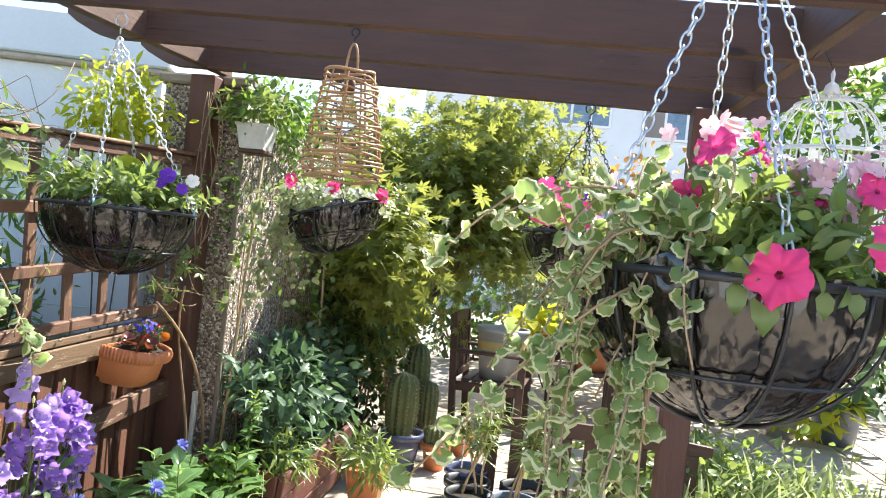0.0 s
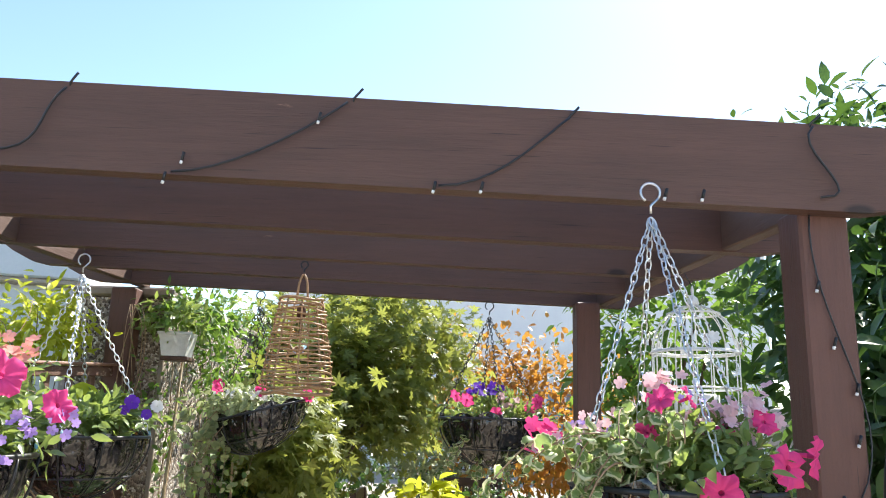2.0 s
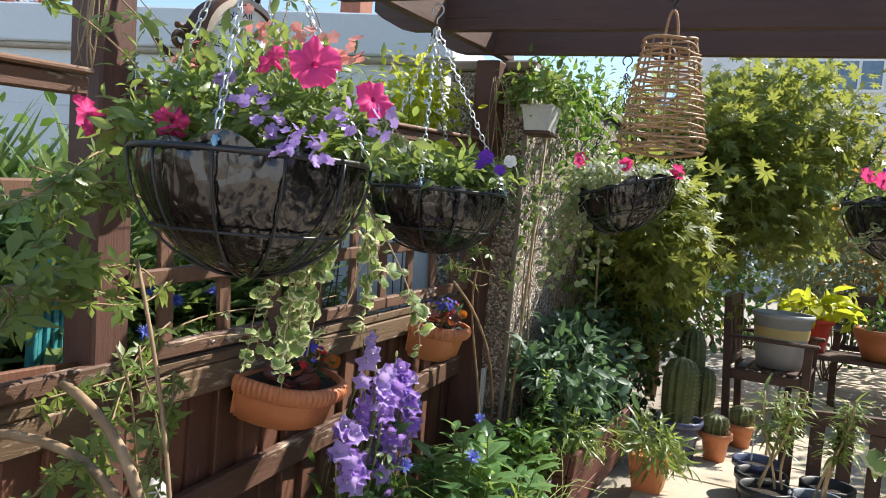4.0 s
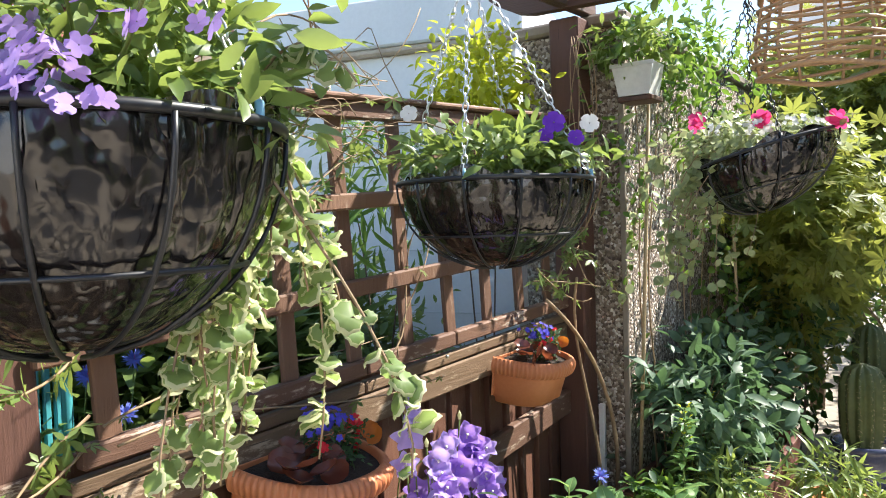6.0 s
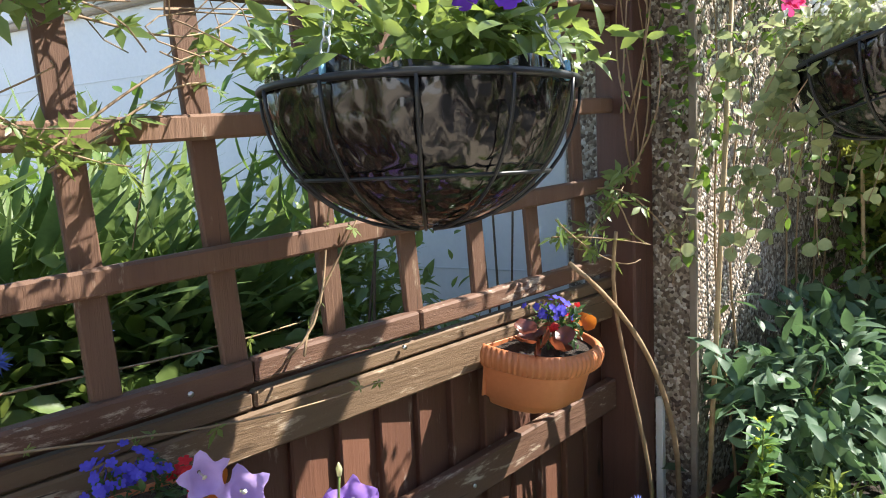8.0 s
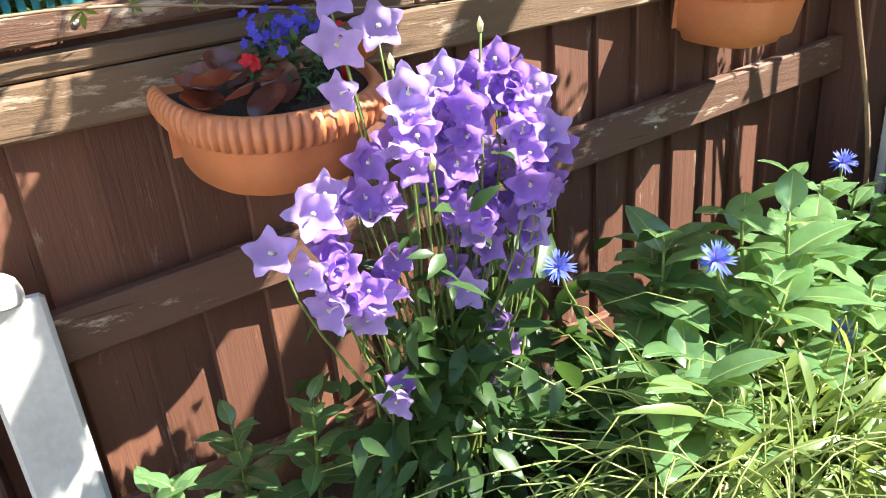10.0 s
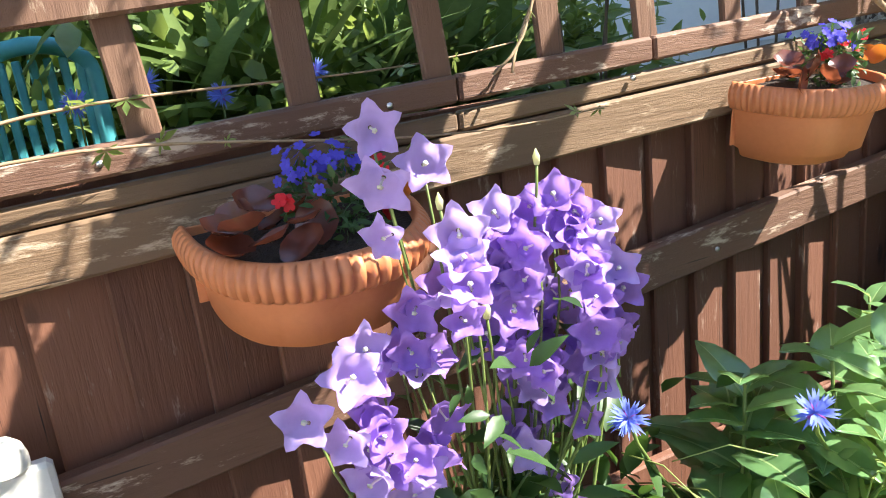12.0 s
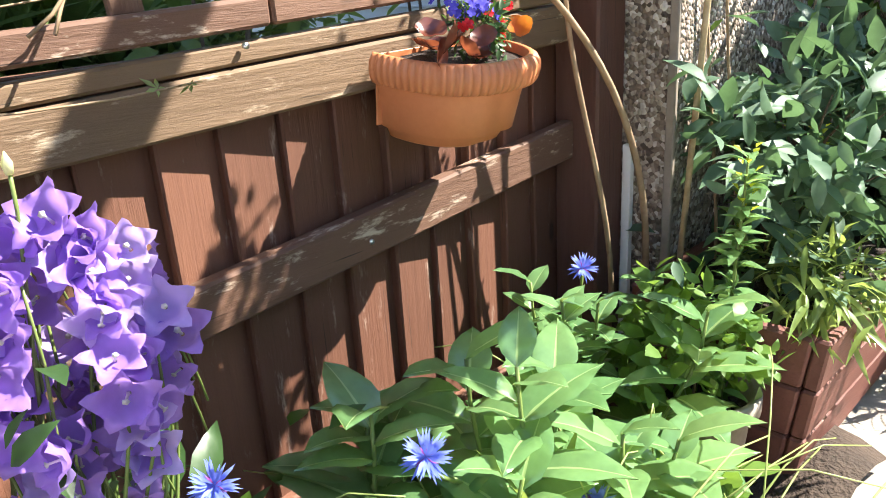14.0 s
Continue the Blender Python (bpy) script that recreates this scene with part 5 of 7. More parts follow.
def petunias(x, y, z, r, blooms, label, small=()):
    """A mound of soft leaves with trumpet flowers; smaller blooms in other colours."""
    ob = thing("petunia", (x, y, z), label, "flowering plant", "petunias")
    lv = Geo()
    crown(lv, L_LANCE, (x, y, z + 0.045), (r, r, 0.055), 900, 0.036, 60, droop=-0.15)
    crown(lv, L_LANCE, (x + 0.2 * r, y, z + 0.10), (0.55 * r, 0.5 * r, 0.05), 160, 0.03, 30, droop=-0.5)
    part("foliage", lv, G_BRIGHT, ob)
    st = Geo()
    for (bx, by, bz, s), ah in blooms:
        f = facing(Geo(), F_PETUNIA, np.array([(bx, by, bz)]), np.array([ah]) + 0.25 * RNG.normal(size=(1, 3)), s * 0.9)
        part("bloom", f, [P_PINK, P_DEEP], ob, "hot pink trumpet bloom")
        st.add(*tube(bezier((x, y, z), (x, y, z + 0.06), (bx, by, bz - 0.05), (bx, by, bz), 7), 0.002, 4))
    each("stem", st, M_STEM, ob)
    for mat, pts, s, nm in small:
        for c in pts:
            k = 9
            p = np.array(c) + RNG.normal(size=(k, 3)) * np.array([0.018, 0.018, 0.012])
            for q in p:
                part("floret", facing(Geo(), F_FIVE, q[None], RNG.normal(size=(1, 3)) * 0.6 + np.array([0, -0.5, 0.7]), s * (0.8 + 0.4 * RNG.random())), mat, ob, nm.replace("cluster", "floret"))
    return ob


# front basket with trailing leaves
fr = petunias(0.56, 1.645, 1.43, 0.13, [((0.556, 1.475, 1.448, 0.036), (-0.35, -1, -0.15)), ((0.653, 1.49, 1.482, 0.037), (0.1, -1, 0.15)), ((0.694, 1.50, 1.504, 0.036), (0.7, -1, 0.2)), ((0.505, 1.58, 1.575, 0.030), (-0.8, -0.5, 0.3)), ((0.485, 1.58, 1.545, 0.028), (-0.7, -0.3, -0.8)), ((0.678, 1.60, 1.548, 0.026), (0.5, -0.7, 0.3)), ((0.53, 1.58, 1.585, 0.024), (0.7, -0.4, 0.3)), ((0.608, 1.60, 1.525, 0.022), (0.3, -0.8, 0.3))], "pink petunias and verbena in the front basket",
         [(P_PALE, [(0.592, 1.63, 1.556), (0.575, 1.63, 1.545), (0.61, 1.64, 1.56), (0.50, 1.64, 1.612), (0.522, 1.64, 1.618), (0.682, 1.66, 1.60), (0.62, 1.62, 1.54), (0.64, 1.58, 1.53), (0.66, 1.60, 1.57), (0.60, 1.58, 1.575), (0.70, 1.62, 1.555)], 0.013, "pale pink verbena cluster"), (P_MAUVE, [(0.56, 1.62, 1.59), (0.357, 1.75, 1.50), (0.39, 1.75, 1.54)], 0.009, "mauve flower cluster"), (P_PALE, [(0.34, 1.75, 1.52), (0.40, 1.74, 1.53), (0.423, 1.75, 1.522), (0.30, 1.74, 1.505), (0.37, 1.73, 1.515), (0.44, 1.72, 1.535)], 0.010, "pale pink cluster"), (P_PINK, [(0.326, 1.75, 1.525), (0.318, 1.75, 1.515)], 0.016, "pink flower")])
fr.location += Vector((0.045, 0.0, -0.038))
tv = trailing_variegated(0.46, 1.62, 1.44, 0.09, [((0.30, 1.52, 1.455), 4), ((0.36, 1.50, 1.47), 4), ((0.27, 1.52, 1.35), 3), ((0.28, 1.52, 1.24), 3), ((0.30, 1.52, 1.10), 3), ((0.35, 1.52, 1.08), 4), ((0.395, 1.52, 1.10), 3), ((0.36, 1.51, 1.25), 3), ((0.40, 1.50, 1.33), 3), ((0.225, 1.52, 1.414), 1), ((0.43, 1.49, 1.45), 3), ((0.49, 1.49, 1.36), 1)], "trailing plant with cream-edged round leaves spilling from the basket")
tv.location += Vector((0.06, 0.0, -0.04))
tl = Geo()
for a0, s in (((0.545, 1.485, 1.435), 0.055), ((0.515, 1.485, 1.438), 0.040), ((0.605, 1.485, 1.438), 0.034), ((0.64, 1.495, 1.44), 0.032)):
    scatter(tl, L_OVAL, np.array([a0]), np.array([(0.02, -0.3, -1.0)]), (0, -1, 0.2), s)
crown(tl, L_LANCE, (0.58, 1.60, 1.47), (0.10, 0.08, 0.04), 120, 0.034, 30, droop=-0.2)
crown(tl, L_LANCE, (0.57, 1.62, 1.485), (0.12, 0.08, 0.05), 150, 0.028, 40, droop=-0.6)
pl_ = solid("petunia_leaves", tl, G_BRIGHT, "large soft petunia leaves over the basket rim", "leaves", smooth=True)
pl_.location += Vector((0.045, 0.0, -0.042))

# left basket
pet = petunias(-0.80, 1.75, 1.447, 0.17, [((-0.588, 1.60, 1.588, 0.043), (0.4, -1, 0.35)), ((-1.05, 1.60, 1.52, 0.040), (-1, -0.4, -0.1)), ((-0.862, 1.59, 1.52, 0.033), (0.2, -0.7, -0.6)), ((-0.51, 1.62, 1.548, 0.032), (0.8, -0.6, 0.1)), ((-0.655, 1.60, 1.598, 0.030), (-0.8, -0.5, 0.3))], "pink petunias with coral and mauve flowers in the basket",
         [(P_CORAL, [(-1.004, 1.74, 1.65), (-0.98, 1.74, 1.655), (-0.837, 1.74, 1.703), (-0.77, 1.74, 1.655), (-0.731, 1.74, 1.699), (-0.638, 1.74, 1.657), (-0.66, 1.74, 1.66), (-0.80, 1.72, 1.65)], 0.013, "coral pelargonium cluster"), (P_MAUVE, [(-0.662, 1.60, 1.513), (-0.595, 1.60, 1.497), (-0.578, 1.60, 1.47), (-0.533, 1.62, 1.525), (-0.48, 1.64, 1.533), (-0.61, 1.59, 1.48), (-0.802, 1.62, 1.586), (-0.749, 1.60, 1.547), (-0.69, 1.60, 1.53)], 0.011, "mauve bacopa cluster")])
pet.location += Vector((-0.012, -0.048, -0.045))
lv = Geo()
crown(lv, L_LANCE, (-0.80, 1.74, 1.55), (0.20, 0.16, 0.11), 1100, 0.034, 60, droop=-0.3)
crown(lv, L_OVAL, (-0.92, 1.65, 1.50), (0.12, 0.08, 0.04), 120, 0.045, 20)
p = np.array([(-0.86, 1.575, 1.475), (-0.785, 1.575, 1.475), (-0.90, 1.585, 1.48), (-0.93, 1.59, 1.49)])
scatter(lv, L_OVAL, p, np.array([(0, -0.4, -1.0)] * 4) + RNG.normal(size=(4, 3)) * 0.3, (0, -1, 0.3), 0.06)
bfo = solid("basket_foliage", lv, G_BRIGHT, "fresh green leaves filling the petunia basket", "leaves", smooth=True, base=(-0.80, 1.75, 1.447))
bfo.location += Vector((-0.03, -0.04, -0.04))
tv = trailing_variegated(-0.72, 1.84, 1.45, 0.06, [((-0.80, 1.81, 1.17), 6), ((-0.71, 1.82, 1.25), 5), ((-0.73, 1.82, 1.08), 5), ((-0.84, 1.83, 1.04), 4), ((-0.60, 1.86, 1.42), 1), ((-0.45, 1.88, 1.33), 1), ((-0.76, 1.82, 1.30), 4), ((-0.80, 1.84, 0.98), 2), ((-0.58, 1.86, 1.18), 1)], "variegated trailing shoots hanging below the basket", 0.029)
tv.location += Vector((-0.045, 0.0, -0.03))

# pansy basket at the fence
pan = thing("pansies", (-1.0, 2.83, 1.43), "purple and white pansies with leafy greens in the basket", "flowering plant")
lv = Geo()
crown(lv, L_LANCE, (-1.0, 2.83, 1.500), (0.20, 0.20, 0.060), 1300, 0.040, 70, droop=-0.1)
part("foliage", lv, G_BRIGHT, pan)
part("leaf", scatter(Geo(), L_ROUND, np.array([(-1.03, 2.86, 1.56), (-0.93, 2.88, 1.555), (-1.0, 2.9, 1.54), (-0.9, 2.9, 1.53)]), np.array([(-1, 0.2, 0.25), (1, 0.1, 0.3), (0.1, -0.5, 0.6), (1, -0.6, 0.1)]), (0, 0, 1.0), 0.10), G_LIME, pan, "large lime-yellow leaves")
for (x, y, z), mt, s in (((-0.764, 2.70, 1.545), P_PURPLE, 0.025), ((-0.714, 2.70, 1.508), P_PURPLE, 0.018), ((-0.683, 2.70, 1.535), P_WHITE, 0.021), ((-1.15, 2.70, 1.605), P_WHITE, 0.022), ((-1.06, 2.70, 1.56), P_WHITE, 0.016), ((-0.79, 2.71, 1.52), P_PURPLE, 0.018)):
    part("bloom", facing(Geo(), F_PANSY, np.array([(x, y, z)]), np.array([(0.5, -0.9, 0.25)]), s), [mt, mt], pan)

pan.location += Vector((-0.045, 0.04, -0.015))

# wall-side tilted basket: small white flowers and trailing ivy
mix = thing("creeping_foliage", (-0.56, 3.84, 1.52), "pale variegated creeper with white and pink flowers", "trailing plant")
lv, st = Geo(), Geo()
crown(lv, L_OVAL, (-0.57, 3.83, 1.565), (0.24, 0.17, 0.05), 1100, 0.028, 50, droop=0.0)
for _ in range(16):
    a0 = np.array([-0.70 + 0.05 * RNG.normal(), 3.74 + 0.04 * RNG.normal(), 1.53])
    strand(st, lv, a0, a0 + np.array([-0.10 + 0.05 * RNG.normal(), -0.03, -0.18 - 0.35 * RNG.random()]), 0.03, 0.0018, L_ROUND, 0.034, 0.016)
part("leaves", lv, leafy("grey-cream leaf", (0.20, 0.27, 0.10), (0.50, 0.54, 0.28), 0.4), mix)
each("stem", st, M_TWIG, mix)
p, o = cloud((-0.57, 3.80, 1.59), (0.22, 0.15, 0.03), 70, 0)
part("white_flowers", facing(Geo(), F_FIVE, p, o + np.array([0, -0.6, 0.6]), 0.011), P_WHITE, mix)
for c in ((-0.75, 3.76, 1.625), (-0.54, 3.70, 1.605), (-0.34, 3.78, 1.60)):
    part("bloom", facing(Geo(), F_FIVE, np.array(c) + RNG.normal(size=(4, 3)) * 0.008, RNG.normal(size=(4, 3)) * 0.4 + np.array([0.2, -1, 0.3]), 0.028), P_PINK, mix, "pink flower")

mix.location += Vector((-0.06, 0.0, 0.0))
far = petunias(0.455, 3.80, 1.50, 0.19, [((0.33, 3.66, 1.60, 0.035), (-0.5, -1, 0.1)), ((0.29, 3.68, 1.62, 0.032), (-0.7, -1, 0.2)), ((0.62, 3.66, 1.59, 0.035), (0.4, -1, 0.1)), ((0.45, 3.62, 1.54, 0.030), (0, -1, 0.0)), ((0.60, 3.70, 1.56, 0.03), (0.3, -1, 0.1))], "pink and purple petunias in the far basket",
               [(P_PURPLE, [(0.44, 3.72, 1.64), (0.36, 3.75, 1.63)], 0.022, "purple bloom"), (P_PALE, [(0.52, 3.72, 1.58), (0.48, 3.70, 1.61)], 0.014, "pale bloom")])
trailing_variegated(0.455, 3.74, 1.50, 0.12, [((0.34, 3.64, 1.15), 2), ((0.55, 3.64, 1.18), 2), ((0.26, 3.66, 1.25), 2), ((0.62, 3.66, 1.32), 2)], "variegated trails below the far basket")

# ---------------------------------------------------------------- climbers on the fence
vine = thing("passion_vine", (-1.04, 1.69, 0.03), "twining climber with five-fingered leaves on the trellis", "climber")
st, lv, tn = Geo(), Geo(), Geo()
L_HAND = palmate(5, 0.19)
for pts, r in ((((-0.85, 1.58, 0.03), (-0.86, 1.58, 0.66), (-0.90, 1.58, 0.88), (-1.165, 1.58, 0.955)), 0.014), (((-0.865, 1.60, 0.03), (-0.87, 1.59, 0.68), (-0.93, 1.58, 0.90), (-1.32, 1.53, 0.835)), 0.014), (((-0.93, 1.67, 0.03), (-0.91, 1.67, 0.60), (-0.95, 1.67, 0.85), (-1.12, 1.70, 1.20)), 0.006), (((-1.28, 3.95, 0.05), (-1.12, 3.85, 0.5), (-1.30, 3.75, 0.8), (-1.22, 3.72, 1.12)), 0.007), (((-1.24, 4.05, 0.1), (-1.16, 4.02, 0.55), (-1.20, 3.86, 0.85), (-1.28, 3.6, 1.05)), 0.009)):
    st.add(*tube(bezier(*pts, 16), np.linspace(r, r * 0.7, 16), 7))
for a0, b0, sag, size, every in (((-1.24, 1.80, 1.35), (-1.14, 1.38, 1.22), 0.05, 0.07, 0.010), ((-1.22, 1.78, 1.10), (-1.12, 1.35, 1.05), 0.05, 0.075, 0.010), ((-1.20, 1.74, 0.85), (-1.08, 1.40, 0.78), 0.04, 0.075, 0.011), ((-1.15, 1.72, 0.65), (-1.06, 1.45, 0.55), 0.03, 0.075, 0.012), ((-1.10, 1.66, 1.0), (-1.00, 1.72, 0.60), 0.03, 0.05, 0.014), ((-1.28, 1.9, 1.3), (-1.22, 1.5, 1.35), 0.05, 0.058, 0.012), ((-1.26, 1.9, 1.15), (-1.18, 1.45, 1.05), 0.03, 0.060, 0.012), ((-1.26, 1.95, 1.0), (-1.12, 1.55, 0.85), -0.05, 0.062, 0.012), ((-1.25, 1.95, 0.9), (-1.1, 1.6, 0.65), -0.05, 0.060, 0.014), ((-1.3, 2.1, 1.45), (-1.3, 2.55, 1.42), 0.04, 0.060, 0.016), ((-1.3, 2.15, 1.3), (-1.3, 2.5, 1.55), 0.02, 0.056, 0.018), ((-1.3, 2.2, 1.5), (-1.3, 2.7, 1.68), 0.04, 0.05, 0.020), ((-1.3, 2.4, 1.35), (-1.29, 2.75, 1.5), 0.02, 0.052, 0.016), ((-1.3, 2.2, 1.6), (-1.31, 2.36, 1.85), 0.02, 0.05, 0.03), ((-1.3, 2.6, 1.68), (-1.3, 2.4, 1.95), 0.0, 0.04, 0.04), ((-1.31, 2.35, 1.7), (-1.31, 2.9, 1.64), 0.06, 0.03, 0.06), ((-1.32, 3.55, 1.15), (-1.25, 3.80, 1.05), 0.02, 0.06, 0.02), ((-1.3, 3.7, 1.05), (-1.22, 3.85, 1.25), 0.02, 0.06, 0.015), ((-1.3, 3.75, 1.2), (-1.2, 3.95, 0.95), 0.0, 0.06, 0.02), ((-1.33, 2.0, 0.97), (-1.34, 2.9, 0.985), 0.01, 0.035, 0.06), ((-1.33, 2.78, 0.99), (-1.33, 2.92, 1.3), 0.0, 0.03, 0.06), ((-1.3, 1.9, 1.6), (-1.28, 1.6, 1.75), 0.05, 0.06, 0.02), ((-1.15, 1.68, 0.7), (-1.1, 1.70, 0.35), 0, 0.05, 0.03)):
    for _ in range(2):
        strand(st, lv, np.array(a0) + RNG.normal(size=3) * 0.02, np.array(b0) + RNG.normal(size=3) * 0.05, sag, 0.0028, L_HAND, size * 0.86, every * 1.7)
for _ in range(36):
    b = np.array([-1.29, 2.10 + 0.6 * RNG.random(), 1.45 + 0.25 * RNG.random()])
    tn.add(*tube(bezier(b, b + RNG.normal(size=3) * 0.08, b + RNG.normal(size=3) * 0.12, b + RNG.normal(size=3) * 0.16, 8), 0.0013, 4))
each("stem", st, M_TWIG, vine, "pale woody twining stems")
part("leaves", lv, G_BRIGHT, vine)
each("tendril", tn, M_TWIG, vine)

ivy = thing("wall_climber", (-1.2, 4.5, 0.05), "mixed climber with fresh leaflets over the pebbledash wall", "climber")
st, lv = Geo(), Geo()
crown(lv, L_LANCE, (-1.08, 4.25, 1.98), (0.20, 0.32, 0.16), 420, 0.05, 30)
crown(lv, L_LANCE, (-1.05, 4.9, 1.85), (0.18, 0.55, 0.35), 900, 0.05, 50)
crown(lv, L_OVAL, (-1.14, 4.05, 1.50), (0.10, 0.10, 0.32), 170, 0.036, 30)
crown(lv, L_OVAL, (-1.05, 5.0, 1.2), (0.10, 0.5, 0.5), 420, 0.04, 40)
for _ in range(6):
    y = 4.15 + 0.9 * RNG.random()
    b = np.array([-1.13, y + 0.25 * RNG.normal(), 1.9])
    pts = bezier((-1.12, y, 0.05), (-1.12, y + 0.12 * RNG.normal(), 0.6), (-1.11, y + 0.2 * RNG.normal(), 1.3), b, 16)
    st.add(*tube(pts + 0.012 * np.sin(np.linspace(0, 9, 16))[:, None] * np.array([1, 1, 0]), np.linspace(0.005, 0.002, 16), 5))
part("leaves", lv, G_MID, ivy)
each("stem", st, M_TWIG, ivy)
for a0, b0 in (((-1.12, 3.99, 0.05), (-1.07, 4.10, 2.02)), ((-0.95, 4.9, 0.05), (-1.0, 4.95, 1.6))):
    solid("bamboo_cane", Geo().add(*tube([a0, b0], 0.007, 8)), M_CANE, "thin bamboo cane leaning on the wall", "cane", "canes", smooth=True)
wb = thing("wall_trough", (-1.08, 3.97, 1.744), "small white square pot on the wall with leafy shoots", "plant pot")
g = Geo()
g.add(*hull([(-1.135, 3.93, 1.765), (-1.02, 3.93, 1.765), (-1.135, 4.035, 1.765), (-1.02, 4.035, 1.765), (-1.155, 3.915, 1.878), (-1.0, 3.915, 1.878), (-1.155, 4.035, 1.878), (-1.0, 4.035, 1.878)]))
part("pot_wall", g, M_IVORY, wb, smooth=False)
part("pot_lip", Geo().add(*box((-1.160, 3.910, 1.866), (-0.995, 3.914, 1.880), 0.001)), M_IVORY, wb, smooth=False)
part("bracket", Geo().add(*box((-1.14, 3.93, 1.744), (-1.01, 4.05, 1.763), 0.003)), M_RUST, wb, smooth=False)
shrub("potted_shoots", (-1.09, 3.97, 1.94), (0.17, 0.12, 0.09), L_LANCE, 0.05, 260, G_BRIGHT, "leafy green shoots in the white pot", "plant", woody=False, base=1.878)

# ---------------------------------------------------------------- maple, hedges, far planting


def tree(name, base, trunk_h, crowns, leaf, size, n, mat, label, bark=M_BARK, r0=0.05, category="tree", clumps=60, droop=0.35):
    ob = thing(name, base, label, category)
    b = np.array(base, float)
    st, lv = Geo(), Geo()
    fork = b + np.array([0, 0, trunk_h])
    st.add(*tube(bezier(b, b + np.array([0.03, 0, trunk_h * 0.4]), fork - np.array([0.03, 0, trunk_h * 0.3]), fork, 9), np.linspace(r0, r0 * 0.7, 9), 9))
    for c, r, share in crowns:
        c = np.array(c)
        for _ in range(7):
            e = c + rand_dirs(1)[0] * np.array(r) * 0.7
            m_ = (fork + e) / 2 + RNG.normal(size=3) * 0.12
            st.add(*tube(bezier(fork, m_, m_ + (e - m_) * 0.4, e, 9), np.linspace(r0 * 0.5, r0 * 0.08, 9), 6))
        crown(lv, leaf, c, r, int(n * share), size, clumps, 0.2, droop, hollow=0.35)
    part("trunk", st, bark, ob)
    part("crown", lv, mat, ob)
    return ob


tree("maple_tree", (-0.95, 6.9, 0), 0.8, [((-0.75, 6.7, 1.75), (0.85, 0.8, 0.75), 0.45), ((-0.15, 6.9, 2.0), (0.70, 0.7, 0.70), 0.3), ((-0.85, 5.9, 1.2), (0.35, 0.7, 0.6), 0.2), ((-0.72, 5.2, 1.40), (0.30, 0.40, 0.38), 0.10)], L_MAPLE, 0.078, 10500, G_MAPLE, "Japanese maple with fine pointed leaves, yellow-green in the sun", clumps=90)
shrub("leafy_shrub", (-0.95, 5.7, 0.9), (0.35, 0.6, 0.75), L_OVAL, 0.06, 1500, G_DARK, "dark leafy shrub under the maple")
shrub("flowering_shrub", (0.35, 9.1, 1.1), (0.75, 0.6, 0.75), L_OVAL, 0.07, 2400, leafy("silvery leaf", (0.20, 0.26, 0.13), (0.42, 0.46, 0.26), 0.4), "pale sunlit shrub beyond the chairs")
shrub("orange_shrub", (1.5, 9.2, 1.55), (1.3, 0.7, 0.85), L_OVAL, 0.08, 4500, G_ORANGE, "shrub with orange and green young leaves", clumps=90)
shrub("hedge", (-0.6, 10.5, 1.0), (2.2, 0.8, 1.2), L_OVAL, 0.10, 3500, G_DARK, "dark green hedge at the garden's end", "hedge", clumps=120)
shrub("hedge", (3.4, 10.5, 0.9), (2.4, 0.8, 1.1), L_OVAL, 0.10, 3500, G_DARK, "dark green hedge behind the patio", "hedge", clumps=120)
tree("bay_tree", (3.2, 5.6, 0), 1.0, [((3.3, 4.7, 2.2), (1.0, 1.0, 1.0), 0.4), ((3.4, 4.6, 1.6), (0.9, 1.0, 1.2), 0.35), ((3.2, 5.4, 3.1), (0.8, 0.8, 0.8), 0.15)], L_LANCE, 0.15, 9000, G_DARK, "large dark-leaved tree shading the patio", r0=0.09, clumps=120)
tree("bay_tree", (2.75, 8.75, 0), 1.0, [((2.7, 8.0, 2.4), (1.0, 0.7, 1.1), 0.7), ((2.6, 8.2, 1.3), (0.7, 0.5, 0.6), 0.3)], L_LANCE, 0.13, 3600, G_MID, "leafy tree at the far side of the patio", r0=0.07, clumps=90)
tree("bay_tree", (3.0, 2.8, 0), 1.2, [((2.9, 2.9, 2.0), (0.9, 1.0, 1.1), 0.6), ((3.1, 3.6, 1.2), (0.8, 0.9, 0.9), 0.4)], L_LANCE, 0.14, 4200, G_DARK, "dark-leaved shrub tree beside the pergola", r0=0.07, clumps=90)

# striped grasses and pink flowers in the patio bed
bed = thing("patio_bed_plants", (1.6, 5.2, 0), "striped grassy leaves and bright perennials in the patio bed", "plant")
lv = Geo()
n_ = 700
p = np.stack([1.55 + 0.42 * RNG.normal(size=n_), 5.1 + 0.35 * RNG.normal(size=n_), 0.02 + 0 * np.zeros(n_)], 1)
scatter(lv, L_GRASS, p, RNG.normal(size=(n_, 3)) * np.array([0.5, 0.5, 0.1]) + np.array([0, 0, 1.0]), RNG.normal(size=(n_, 3)), 0.20 + 0.18 * RNG.random(n_))
part("grass_leaves", lv, leafy("striped grass", (0.24, 0.34, 0.10), (0.52, 0.56, 0.30), 0.4), bed)
lv = Geo()
crown(lv, L_OVAL, (1.3, 5.2, 0.22), (0.6, 0.5, 0.22), 1900, 0.06, 70)
part("leaves", lv, G_BRIGHT, bed)
p, o = cloud((1.45, 5.9, 0.55), (0.45, 0.3, 0.12), 60, 10)
part("pink_flowers", facing(Geo(), F_FIVE, p, o + np.array([0, -0.5, 0.5]), 0.02), P_PALE, bed)

# ---------------------------------------------------------------- cacti, pots, chairs on the paving


